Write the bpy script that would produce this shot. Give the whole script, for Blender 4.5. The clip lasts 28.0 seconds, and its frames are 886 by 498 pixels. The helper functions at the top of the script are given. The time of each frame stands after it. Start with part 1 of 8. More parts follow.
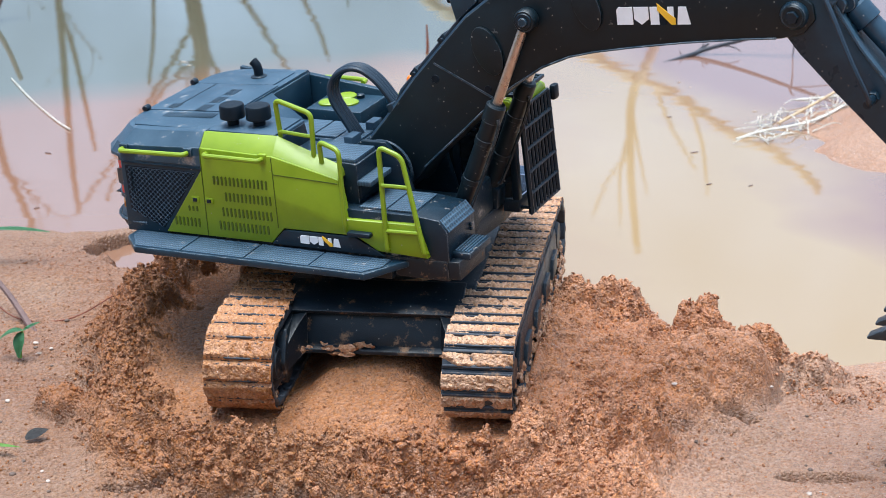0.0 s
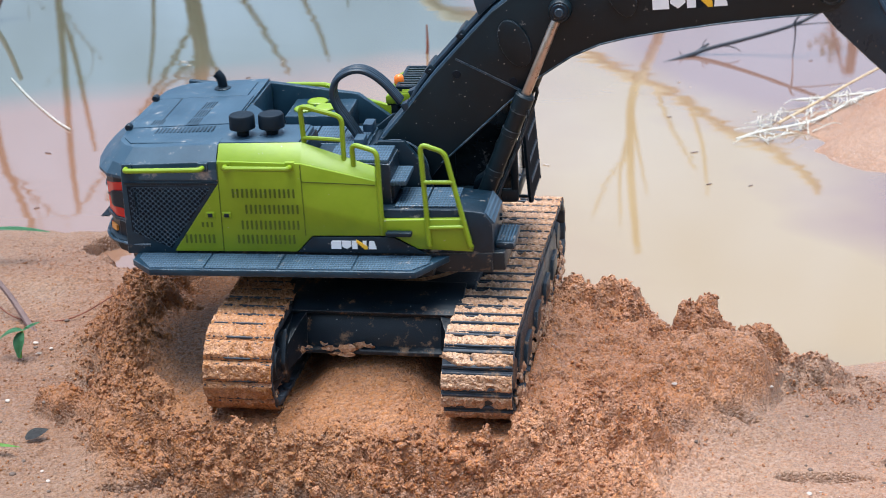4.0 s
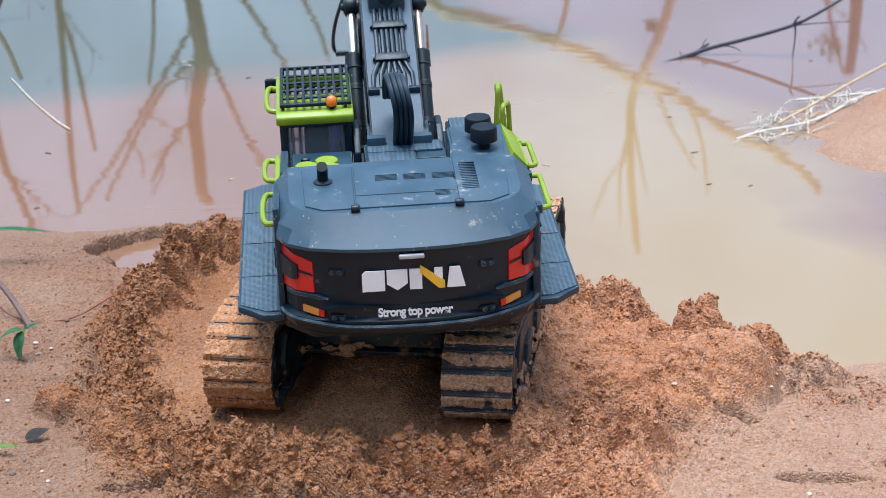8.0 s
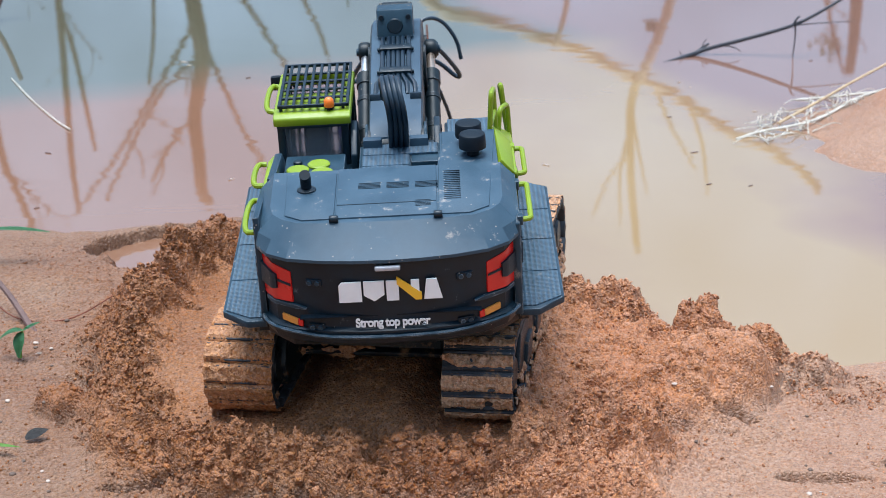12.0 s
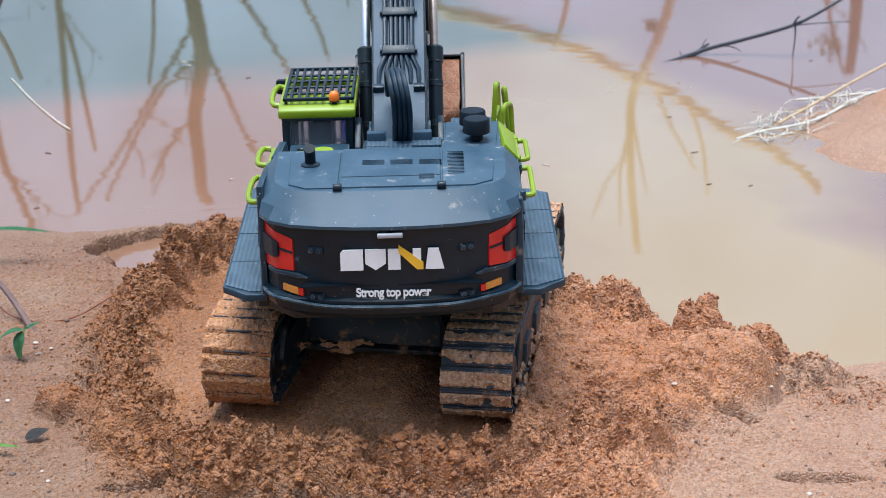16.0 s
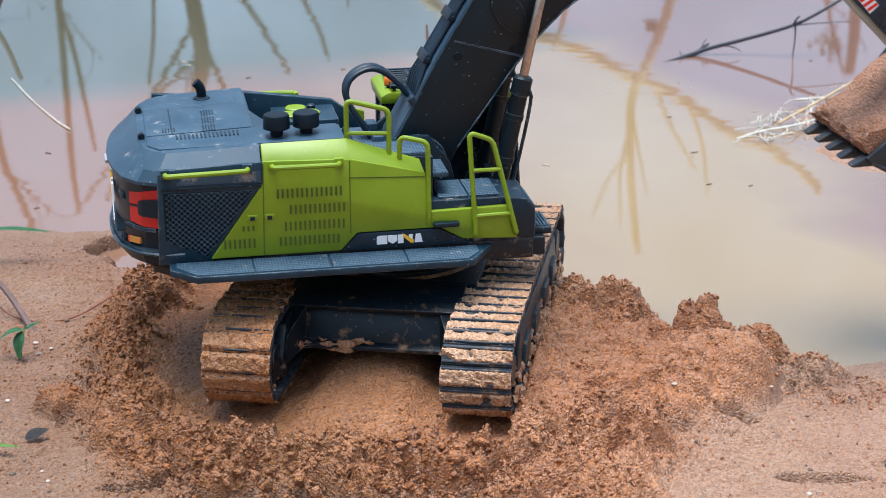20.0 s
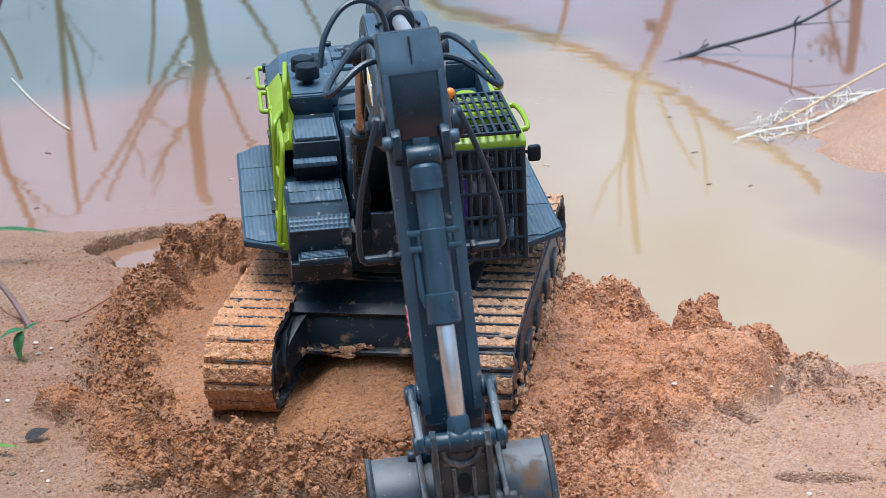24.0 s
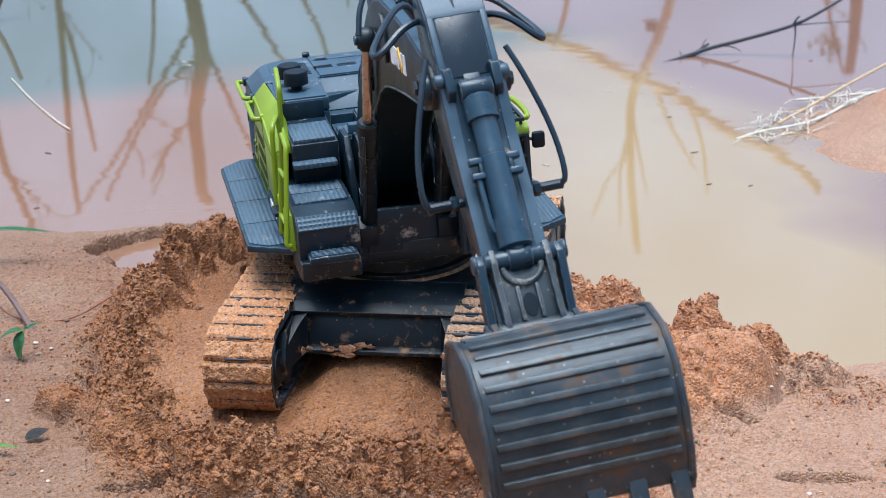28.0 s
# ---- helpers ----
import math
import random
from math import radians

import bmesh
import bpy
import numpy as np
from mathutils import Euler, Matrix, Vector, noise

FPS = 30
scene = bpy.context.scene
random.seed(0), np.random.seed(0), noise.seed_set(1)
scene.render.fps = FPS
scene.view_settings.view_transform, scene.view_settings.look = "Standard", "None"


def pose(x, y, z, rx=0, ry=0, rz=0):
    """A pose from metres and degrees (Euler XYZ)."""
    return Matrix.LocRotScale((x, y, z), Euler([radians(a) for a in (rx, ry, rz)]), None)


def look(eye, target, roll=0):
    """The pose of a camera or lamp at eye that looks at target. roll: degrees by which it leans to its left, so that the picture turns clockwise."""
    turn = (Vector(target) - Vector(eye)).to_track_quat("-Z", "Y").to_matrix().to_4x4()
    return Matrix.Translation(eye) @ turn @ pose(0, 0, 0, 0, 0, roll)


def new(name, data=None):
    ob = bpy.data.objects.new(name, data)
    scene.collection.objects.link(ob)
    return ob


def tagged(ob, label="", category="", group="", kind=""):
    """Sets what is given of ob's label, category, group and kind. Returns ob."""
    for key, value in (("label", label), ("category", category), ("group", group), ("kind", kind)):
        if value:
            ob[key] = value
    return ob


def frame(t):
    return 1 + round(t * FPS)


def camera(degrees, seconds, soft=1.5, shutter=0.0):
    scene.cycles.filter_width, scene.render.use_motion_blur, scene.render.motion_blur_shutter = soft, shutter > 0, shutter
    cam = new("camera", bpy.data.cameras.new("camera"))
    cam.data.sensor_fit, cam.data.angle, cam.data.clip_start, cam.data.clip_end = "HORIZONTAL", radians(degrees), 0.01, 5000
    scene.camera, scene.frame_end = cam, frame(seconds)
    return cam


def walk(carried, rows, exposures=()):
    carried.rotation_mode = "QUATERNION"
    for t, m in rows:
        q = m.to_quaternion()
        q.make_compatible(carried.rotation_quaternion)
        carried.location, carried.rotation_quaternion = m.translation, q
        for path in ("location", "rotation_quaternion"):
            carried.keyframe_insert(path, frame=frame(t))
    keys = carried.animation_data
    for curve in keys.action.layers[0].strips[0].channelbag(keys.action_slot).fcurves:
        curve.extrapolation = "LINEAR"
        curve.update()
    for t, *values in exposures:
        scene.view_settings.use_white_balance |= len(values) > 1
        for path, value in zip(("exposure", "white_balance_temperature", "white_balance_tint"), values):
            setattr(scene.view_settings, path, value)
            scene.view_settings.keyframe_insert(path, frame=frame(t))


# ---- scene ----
cam = camera(26.09, 28.0, soft=0.8, shutter=0.4)
cam.data.dof.use_dof = True
cam.data.dof.focus_distance = 1.21
cam.data.dof.aperture_fstop = 22.0
walk(cam, [(0.0, look((0.0308, -1.2354, 0.5828), (0.0308, -0.3043, 0.21817))),
           (28.0, look((0.0308, -1.2354, 0.5828), (0.0308, -0.3043, 0.21817)))],
     exposures=((0.0, 0.43, 5950, 7.0), (3.5, 0.41, 5950, 7.0), (6.0, 0.34, 5890, 7.0), (10.0, 0.20, 5890, 7.0), (17.0, 0.20, 5950, 7.0), (21.0, 0.22, 5950, 7.0), (24.0, 0.28, 5830, 6.5), (27.0, 0.28, 5830, 6.5), (28.0, 0.24, 5830, 6.5)))

# ---- light: a bright overcast sky with a weak, wide sun ----
SUN_UP, SUN_ROUND = radians(84), radians(285)
world = bpy.data.worlds.new("overcast_sky")
scene.world = world
world.use_nodes = True
wn, wl = world.node_tree.nodes, world.node_tree.links
wn.clear()
sky = wn.new("ShaderNodeTexSky")
sky.sky_type, sky.sun_disc, sky.sun_elevation, sky.sun_rotation = "NISHITA", False, SUN_UP, SUN_ROUND
cloud_map = wn.new("ShaderNodeTexCoord")
cloud = wn.new("ShaderNodeTexNoise")
cloud.inputs["Scale"].default_value, cloud.inputs["Detail"].default_value = 2.2, 4.0
ramp = wn.new("ShaderNodeMapRange")
ramp.inputs["From Min"].default_value, ramp.inputs["From Max"].default_value = 0.3, 0.65
ramp.inputs["To Min"].default_value, ramp.inputs["To Max"].default_value = 0.62, 0.92
veil = wn.new("ShaderNodeMix")
veil.data_type = "RGBA"
veil.inputs["B"].default_value = (6.7, 8.5, 11.2, 1)
# an overcast sky is three times as bright overhead as at the horizon
high = wn.new("ShaderNodeSeparateXYZ")
grade = wn.new("ShaderNodeMapRange")
grade.inputs["From Min"].default_value, grade.inputs["From Max"].default_value = 0.0, 1.0
grade.inputs["To Min"].default_value, grade.inputs["To Max"].default_value = 0.40, 1.26
dome = wn.new("ShaderNodeVectorMath")
dome.operation = "SCALE"
back = wn.new("ShaderNodeBackground")
back.inputs["Strength"].default_value = 0.118
out = wn.new("ShaderNodeOutputWorld")
wl.new(cloud_map.outputs["Generated"], cloud.inputs["Vector"])
wl.new(cloud.outputs["Fac"], ramp.inputs["Value"])
wl.new(ramp.outputs["Result"], veil.inputs["Factor"])
wl.new(sky.outputs["Color"], veil.inputs["A"])
wl.new(cloud_map.outputs["Generated"], high.inputs["Vector"])
wl.new(high.outputs["Z"], grade.inputs["Value"])
wl.new(veil.outputs["Result"], dome.inputs[0])
billow = wn.new("ShaderNodeTexNoise")
billow.inputs["Scale"].default_value, billow.inputs["Detail"].default_value = 9.0, 5.0
bright = wn.new("ShaderNodeMapRange")
bright.inputs["From Min"].default_value, bright.inputs["From Max"].default_value = 0.34, 0.66
bright.inputs["To Min"].default_value, bright.inputs["To Max"].default_value = 0.80, 1.17
both = wn.new("ShaderNodeMath")
both.operation = "MULTIPLY"
wl.new(cloud_map.outputs["Generated"], billow.inputs["Vector"])
wl.new(billow.outputs["Fac"], bright.inputs["Value"])
wl.new(bright.outputs["Result"], both.inputs[0])
wl.new(grade.outputs["Result"], both.inputs[1])
wl.new(both.outputs["Value"], dome.inputs["Scale"])
wl.new(dome.outputs["Vector"], back.inputs["Color"])
wl.new(back.outputs["Background"], out.inputs["Surface"])
sun_data = bpy.data.lights.new("sun", "SUN")
sun_data.energy, sun_data.angle, sun_data.color = 4.9, radians(40), (1.0, 0.965, 0.92)
sun = new("sun", sun_data)
sun.matrix_world = look((-0.100, 0.027, 0.9946), (0, 0, 0))


# ---- materials ----
def surface(name, one, two, scale=60.0, rough=0.5, rough2=None, bump=0.0, bump_scale=900.0, metal=0.0, dust=0.0, dust_rgb=(0.42, 0.27, 0.17), dust_scale=45.0,
            spec=0.5, vary=0.0, ior=1.5, worn=None):
    """A principled material: two tones mixed by noise, specks of dust, fine relief."""
    m = bpy.data.materials.new(name)
    m.use_nodes = True
    n, l = m.node_tree.nodes, m.node_tree.links
    p = n["Principled BSDF"]
    co = n.new("ShaderNodeTexCoord")
    a = n.new("ShaderNodeTexNoise")
    a.inputs["Scale"].default_value, a.inputs["Detail"].default_value, a.inputs["Roughness"].default_value = scale, 6.0, 0.65
    l.new(co.outputs["Object"], a.inputs["Vector"])
    spread = n.new("ShaderNodeMapRange")
    spread.inputs["From Min"].default_value, spread.inputs["From Max"].default_value = 0.32, 0.68
    l.new(a.outputs["Fac"], spread.inputs["Value"])
    mix = n.new("ShaderNodeMix")
    mix.data_type = "RGBA"
    mix.inputs["A"].default_value, mix.inputs["B"].default_value = (*one, 1), (*two, 1)
    l.new(spread.outputs["Result"], mix.inputs["Factor"])
    colour = mix.outputs["Result"]
    if vary:
        info = n.new("ShaderNodeObjectInfo")
        hsv = n.new("ShaderNodeHueSaturation")
        val = n.new("ShaderNodeMapRange")
        val.inputs["To Min"].default_value, val.inputs["To Max"].default_value = 1 - vary, 1 + vary
        l.new(info.outputs["Random"], val.inputs["Value"])
        l.new(val.outputs["Result"], hsv.inputs["Value"])
        l.new(colour, hsv.inputs["Color"])
        colour = hsv.outputs["Color"]
    p.inputs["Metallic"].default_value = metal
    p.inputs["IOR"].default_value = ior
    p.inputs["Specular IOR Level"].default_value = spec
    rr = n.new("ShaderNodeMapRange")
    rr.inputs["To Min"].default_value, rr.inputs["To Max"].default_value = rough, rough if rough2 is None else rough2
    l.new(spread.outputs["Result"], rr.inputs["Value"])
    rough_out = rr.outputs["Result"]
    if dust:
        d = n.new("ShaderNodeTexNoise")
        d.inputs["Scale"].default_value, d.inputs["Detail"].default_value, d.inputs["Roughness"].default_value = dust_scale, 9.0, 0.72
        l.new(co.outputs["Object"], d.inputs["Vector"])
        cut = n.new("ShaderNodeMapRange")
        cut.inputs["From Min"].default_value, cut.inputs["From Max"].default_value = 0.68 - 0.3 * dust, 0.76 - 0.2 * dust
        l.new(d.outputs["Fac"], cut.inputs["Value"])
        dm = n.new("ShaderNodeMix")
        dm.data_type = "RGBA"
        dm.inputs["B"].default_value = (*dust_rgb, 1)
        l.new(cut.outputs["Result"], dm.inputs["Factor"])
        l.new(colour, dm.inputs["A"])
        colour = dm.outputs["Result"]
        fleck = n.new("ShaderNodeTexVoronoi")
        fleck.inputs["Scale"].default_value = 420
        l.new(co.outputs["Object"], fleck.inputs["Vector"])
        dot = n.new("ShaderNodeMapRange")
        dot.inputs["From Min"].default_value, dot.inputs["From Max"].default_value = 0.13, 0.24
        dot.inputs["To Min"].default_value, dot.inputs["To Max"].default_value = 0.85, 0.0
        l.new(fleck.outputs["Distance"], dot.inputs["Value"])
        part_of = n.new("ShaderNodeSeparateColor")
        l.new(fleck.outputs["Color"], part_of.inputs["Color"])
        pick = n.new("ShaderNodeMapRange")
        pick.inputs["From Min"].default_value, pick.inputs["From Max"].default_value = 0.975 - 0.16 * dust, 0.99 - 0.16 * dust
        l.new(part_of.outputs["Red"], pick.inputs["Value"])
        few = n.new("ShaderNodeMath")
        few.operation = "MULTIPLY"
        l.new(dot.outputs["Result"], few.inputs[0])
        l.new(pick.outputs["Result"], few.inputs[1])
        sm = n.new("ShaderNodeMix")
        sm.data_type = "RGBA"
        sm.inputs["B"].default_value = (0.30, 0.27, 0.24, 1)
        l.new(few.outputs["Value"], sm.inputs["Factor"])
        l.new(colour, sm.inputs["A"])
        colour = sm.outputs["Result"]
        rm = n.new("ShaderNodeMix")
        rm.inputs["B"].default_value = 0.85
        l.new(cut.outputs["Result"], rm.inputs["Factor"])
        l.new(rough_out, rm.inputs["A"])
        rough_out = rm.outputs["Result"]
    if worn:
        # rubbed paler along the edges, where the rounded normal parts from the flat one
        bev, flat, dot_ = n.new("ShaderNodeBevel"), n.new("ShaderNodeNewGeometry"), n.new("ShaderNodeVectorMath")
        bev.samples = 4
        bev.inputs["Radius"].default_value = 0.0011
        dot_.operation = "DOT_PRODUCT"
        l.new(bev.outputs["Normal"], dot_.inputs[0])
        l.new(flat.outputs["Normal"], dot_.inputs[1])
        rub = n.new("ShaderNodeMapRange")
        rub.inputs["From Min"].default_value, rub.inputs["From Max"].default_value = 0.985, 0.86
        l.new(dot_.outputs["Value"], rub.inputs["Value"])
        broken = n.new("ShaderNodeTexNoise")
        broken.inputs["Scale"].default_value, broken.inputs["Detail"].default_value = 140, 5.0
        l.new(co.outputs["Object"], broken.inputs["Vector"])
        gate = n.new("ShaderNodeMapRange")
        gate.inputs["From Min"].default_value, gate.inputs["From Max"].default_value = 0.38, 0.60
        l.new(broken.outputs["Fac"], gate.inputs["Value"])
        how = n.new("ShaderNodeMath")
        how.operation = "MULTIPLY"
        l.new(rub.outputs["Result"], how.inputs[0])
        l.new(gate.outputs["Result"], how.inputs[1])
        wm = n.new("ShaderNodeMix")
        wm.data_type = "RGBA"
        wm.inputs["B"].default_value = (*worn, 1)
        l.new(how.outputs["Value"], wm.inputs["Factor"])
        l.new(colour, wm.inputs["A"])
        colour = wm.outputs["Result"]
    l.new(colour, p.inputs["Base Color"])
    l.new(rough_out, p.inputs["Roughness"])
    if bump:
        b = n.new("ShaderNodeTexNoise")
        b.inputs["Scale"].default_value, b.inputs["Detail"].default_value = bump_scale, 5.0
        l.new(co.outputs["Object"], b.inputs["Vector"])
        bp = n.new("ShaderNodeBump")
        bp.inputs["Strength"].default_value, bp.inputs["Distance"].default_value = min(1.0, bump), 0.001
        l.new(b.outputs["Fac"], bp.inputs["Height"])
        l.new(bp.outputs["Normal"], p.inputs["Normal"])
    return m


def patterned(m, kind, scale, depth, stretch=(1, 1, 1), turn=0.0):
    """Adds a stamped relief (tread ribs or a mesh), its groove shade put into the colour, to a material made by
    surface().
    """
    n, l = m.node_tree.nodes, m.node_tree.links
    p = n["Principled BSDF"]
    co = n.new("ShaderNodeTexCoord")
    mp = n.new("ShaderNodeMapping")
    mp.inputs["Scale"].default_value = stretch
    mp.inputs["Rotation"].default_value = (turn, 0, 0)
    l.new(co.outputs["Object"], mp.inputs["Vector"])
    if kind == "ribs":
        w = n.new("ShaderNodeTexWave")
        w.inputs["Scale"].default_value = scale
        w.inputs["Distortion"].default_value = 0.0
        value = w.outputs["Fac"]
    else:
        w = n.new("ShaderNodeTexVoronoi")
        w.inputs["Scale"].default_value = scale
        w.inputs["Randomness"].default_value = 0.0
        value = w.outputs["Distance"]
    l.new(mp.outputs["Vector"], w.inputs["Vector"])
    bp = n.new("ShaderNodeBump")
    bp.inputs["Strength"].default_value, bp.inputs["Distance"].default_value = 1.0, depth
    l.new(value, bp.inputs["Height"])
    # relief shading painted into the colour: grooves darker, raised pattern paler
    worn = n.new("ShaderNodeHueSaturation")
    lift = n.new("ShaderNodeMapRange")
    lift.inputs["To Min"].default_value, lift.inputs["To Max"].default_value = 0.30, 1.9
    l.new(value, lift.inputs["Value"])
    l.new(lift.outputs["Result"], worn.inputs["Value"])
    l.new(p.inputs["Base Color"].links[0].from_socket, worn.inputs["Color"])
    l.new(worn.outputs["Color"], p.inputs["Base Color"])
    l.new(bp.outputs["Normal"], p.inputs["Normal"])
    return m


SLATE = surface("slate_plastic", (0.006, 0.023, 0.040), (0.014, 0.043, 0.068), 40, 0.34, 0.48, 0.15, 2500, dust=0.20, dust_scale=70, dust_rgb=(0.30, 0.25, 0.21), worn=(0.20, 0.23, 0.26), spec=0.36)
SCUFFED = surface("scuffed_step_plastic", (0.003, 0.011, 0.020), (0.007, 0.022, 0.037), 30, 0.30, 0.46, 0.2, 2200, dust=0.34, dust_scale=85, dust_rgb=(0.36, 0.31, 0.27), worn=(0.20, 0.23, 0.26), spec=0.34)
SMOKE = surface("smoky_pane", (0.006, 0.010, 0.014), (0.012, 0.018, 0.024), 60, 0.08, 0.2, dust=0.2, dust_scale=60, dust_rgb=(0.12, 0.12, 0.12))
# glow of the cab's LED strip, painted as a plain violet colour
VIOLET = surface("violet_led_glow", (0.10, 0.06, 0.42), (0.16, 0.10, 0.52), 60, 0.3, 0.4)
# the body's slate made paler for tops that catch the sky, plus dust
SLATE_LIT = surface("slate_plastic_lit_tops", (0.020, 0.048, 0.076), (0.042, 0.080, 0.116), 30, 0.40, 0.56, 0.15, 2500, dust=0.30, dust_scale=60, dust_rgb=(0.34, 0.30, 0.27), spec=0.36)
DARK = surface("dark_plastic", (0.002, 0.009, 0.017), (0.004, 0.016, 0.027), 60, 0.30, 0.46, 0.12, 2500, dust=0.16, dust_rgb=(0.13, 0.15, 0.17), dust_scale=80, spec=0.34)
FRAME = surface("black_frame_plastic", (0.002, 0.006, 0.0105), (0.005, 0.013, 0.021), 50, 0.3, 0.5, 0.2, 1800, dust=0.36, dust_scale=85, dust_rgb=(0.27, 0.155, 0.085), worn=(0.16, 0.15, 0.14), spec=0.40)
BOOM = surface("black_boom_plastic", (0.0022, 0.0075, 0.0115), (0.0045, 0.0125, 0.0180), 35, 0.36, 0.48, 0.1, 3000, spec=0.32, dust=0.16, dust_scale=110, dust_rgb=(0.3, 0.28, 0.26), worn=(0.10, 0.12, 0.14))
STICK = surface("dark_stick_plastic", (0.005, 0.017, 0.030), (0.012, 0.033, 0.053), 40, 0.24, 0.36, 0.1, 3000, dust=0.12, dust_scale=90, worn=(0.22, 0.25, 0.28), spec=0.40)
GLOSS_BLACK = surface("glossy_blue_black", (0.003, 0.009, 0.017), (0.006, 0.016, 0.027), 60, 0.20, 0.32, 0.05, 2500)
STEEL_BLUE = surface("blue_grey_cylinder_plastic", (0.010, 0.030, 0.052), (0.024, 0.056, 0.088), 50, 0.24, 0.36, 0.05, 2500, dust=0.08, dust_scale=90, spec=0.45)
CAST = surface("dusty_cast_link", (0.016, 0.024, 0.030), (0.036, 0.046, 0.054), 60, 0.34, 0.5, 0.2, 1500, dust=0.34, dust_scale=110, dust_rgb=(0.30, 0.26, 0.22), worn=(0.26, 0.27, 0.28))
RUBBER = surface("black_rubber", (0.0018, 0.0055, 0.0105), (0.004, 0.0105, 0.0180), 80, 0.40, 0.55, 0.10, 2500, spec=0.20)
HOSE = surface("blue_black_hose", (0.005, 0.014, 0.026), (0.010, 0.024, 0.040), 90, 0.30, 0.42, 0.05, 2500)
GREEN = surface("lime_green_plastic", (0.175, 0.255, 0.004), (0.215, 0.300, 0.007), 45, 0.34, 0.46, 0.08, 2500, dust=0.05, dust_scale=90)
GREEN_IN = surface("lime_green_slot", (0.050, 0.080, 0.003), (0.070, 0.105, 0.004), 60, 0.6, 0.7)
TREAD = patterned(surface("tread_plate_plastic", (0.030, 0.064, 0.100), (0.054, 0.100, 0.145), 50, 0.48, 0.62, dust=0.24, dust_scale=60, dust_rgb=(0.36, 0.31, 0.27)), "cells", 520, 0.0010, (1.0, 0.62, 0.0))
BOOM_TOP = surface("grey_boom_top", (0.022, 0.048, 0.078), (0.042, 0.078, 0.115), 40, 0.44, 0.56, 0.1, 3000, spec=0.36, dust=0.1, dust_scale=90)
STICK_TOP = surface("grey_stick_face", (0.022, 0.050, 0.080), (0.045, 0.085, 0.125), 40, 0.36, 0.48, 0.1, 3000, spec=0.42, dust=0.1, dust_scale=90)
CHROME = surface("chrome_rod", (0.58, 0.60, 0.63), (0.70, 0.72, 0.75), 120, 0.30, 0.42, 0.02, 3000, metal=1.0)
# chrome with the mud's brown reflection painted into its colour
CHROME_BROWN = surface("chrome_rod_mud_reflection", (0.38, 0.29, 0.23), (0.50, 0.40, 0.33), 120, 0.25, 0.35, 0.02, 3000, metal=0.8)
STEEL = surface("scuffed_bucket_steel", (0.012, 0.019, 0.025), (0.040, 0.050, 0.060), 45, 0.28, 0.44, 0.15, 1500, metal=0.12, spec=0.40, dust=0.52, dust_scale=48, dust_rgb=(0.10, 0.055, 0.028), worn=(0.13, 0.14, 0.15))
WORN = surface("worn_steel_strip", (0.026, 0.034, 0.040), (0.085, 0.096, 0.104), 60, 0.35, 0.5, 0.2, 1500, metal=0.5, dust=0.42, dust_scale=70, dust_rgb=(0.13, 0.075, 0.04))
RED = surface("red_lens", (0.52, 0.012, 0.010), (0.66, 0.022, 0.016), 40, 0.2, 0.3)
AMBER = surface("amber_lens", (0.55, 0.20, 0.03), (0.68, 0.28, 0.05), 160, 0.3, 0.4)
ORANGE = surface("orange_beacon_lens", (0.75, 0.14, 0.012), (0.85, 0.20, 0.02), 80, 0.25, 0.35)
WHITE = surface("white_print", (0.74, 0.75, 0.76), (0.82, 0.83, 0.84), 90, 0.45, 0.55)
YELLOW = surface("yellow_print", (0.76, 0.42, 0.02), (0.82, 0.48, 0.03), 90, 0.45, 0.55)
SILVER = surface("silver_plastic", (0.30, 0.31, 0.34), (0.42, 0.43, 0.46), 90, 0.3, 0.45)
SEAT = surface("dark_seat_plastic", (0.012, 0.014, 0.02), (0.035, 0.04, 0.05), 260, 0.6, 0.8)
SHOE_BARE = surface("worn_track_rubber", (0.016, 0.022, 0.031), (0.045, 0.053, 0.066), 60, 0.5, 0.7, 0.3, 1500, dust=0.42, dust_rgb=(0.36, 0.21, 0.11), dust_scale=50)


def glass_material(name="smoky_cab_glass", tint=(0.88, 0.87, 0.92), haze=0.04, ior=1.1):
    m = bpy.data.materials.new(name)
    m.use_nodes = True
    p = m.node_tree.nodes["Principled BSDF"]
    p.inputs["Base Color"].default_value = (*tint, 1)
    p.inputs["Transmission Weight"].default_value = 1.0 if haze < 0.1 else 0.88
    p.inputs["Roughness"].default_value = haze
    p.inputs["IOR"].default_value = ior
    return m


GLASS = glass_material()
HAZE = glass_material("dusty_rear_pane", (0.46, 0.50, 0.55), 0.12, 1.25)


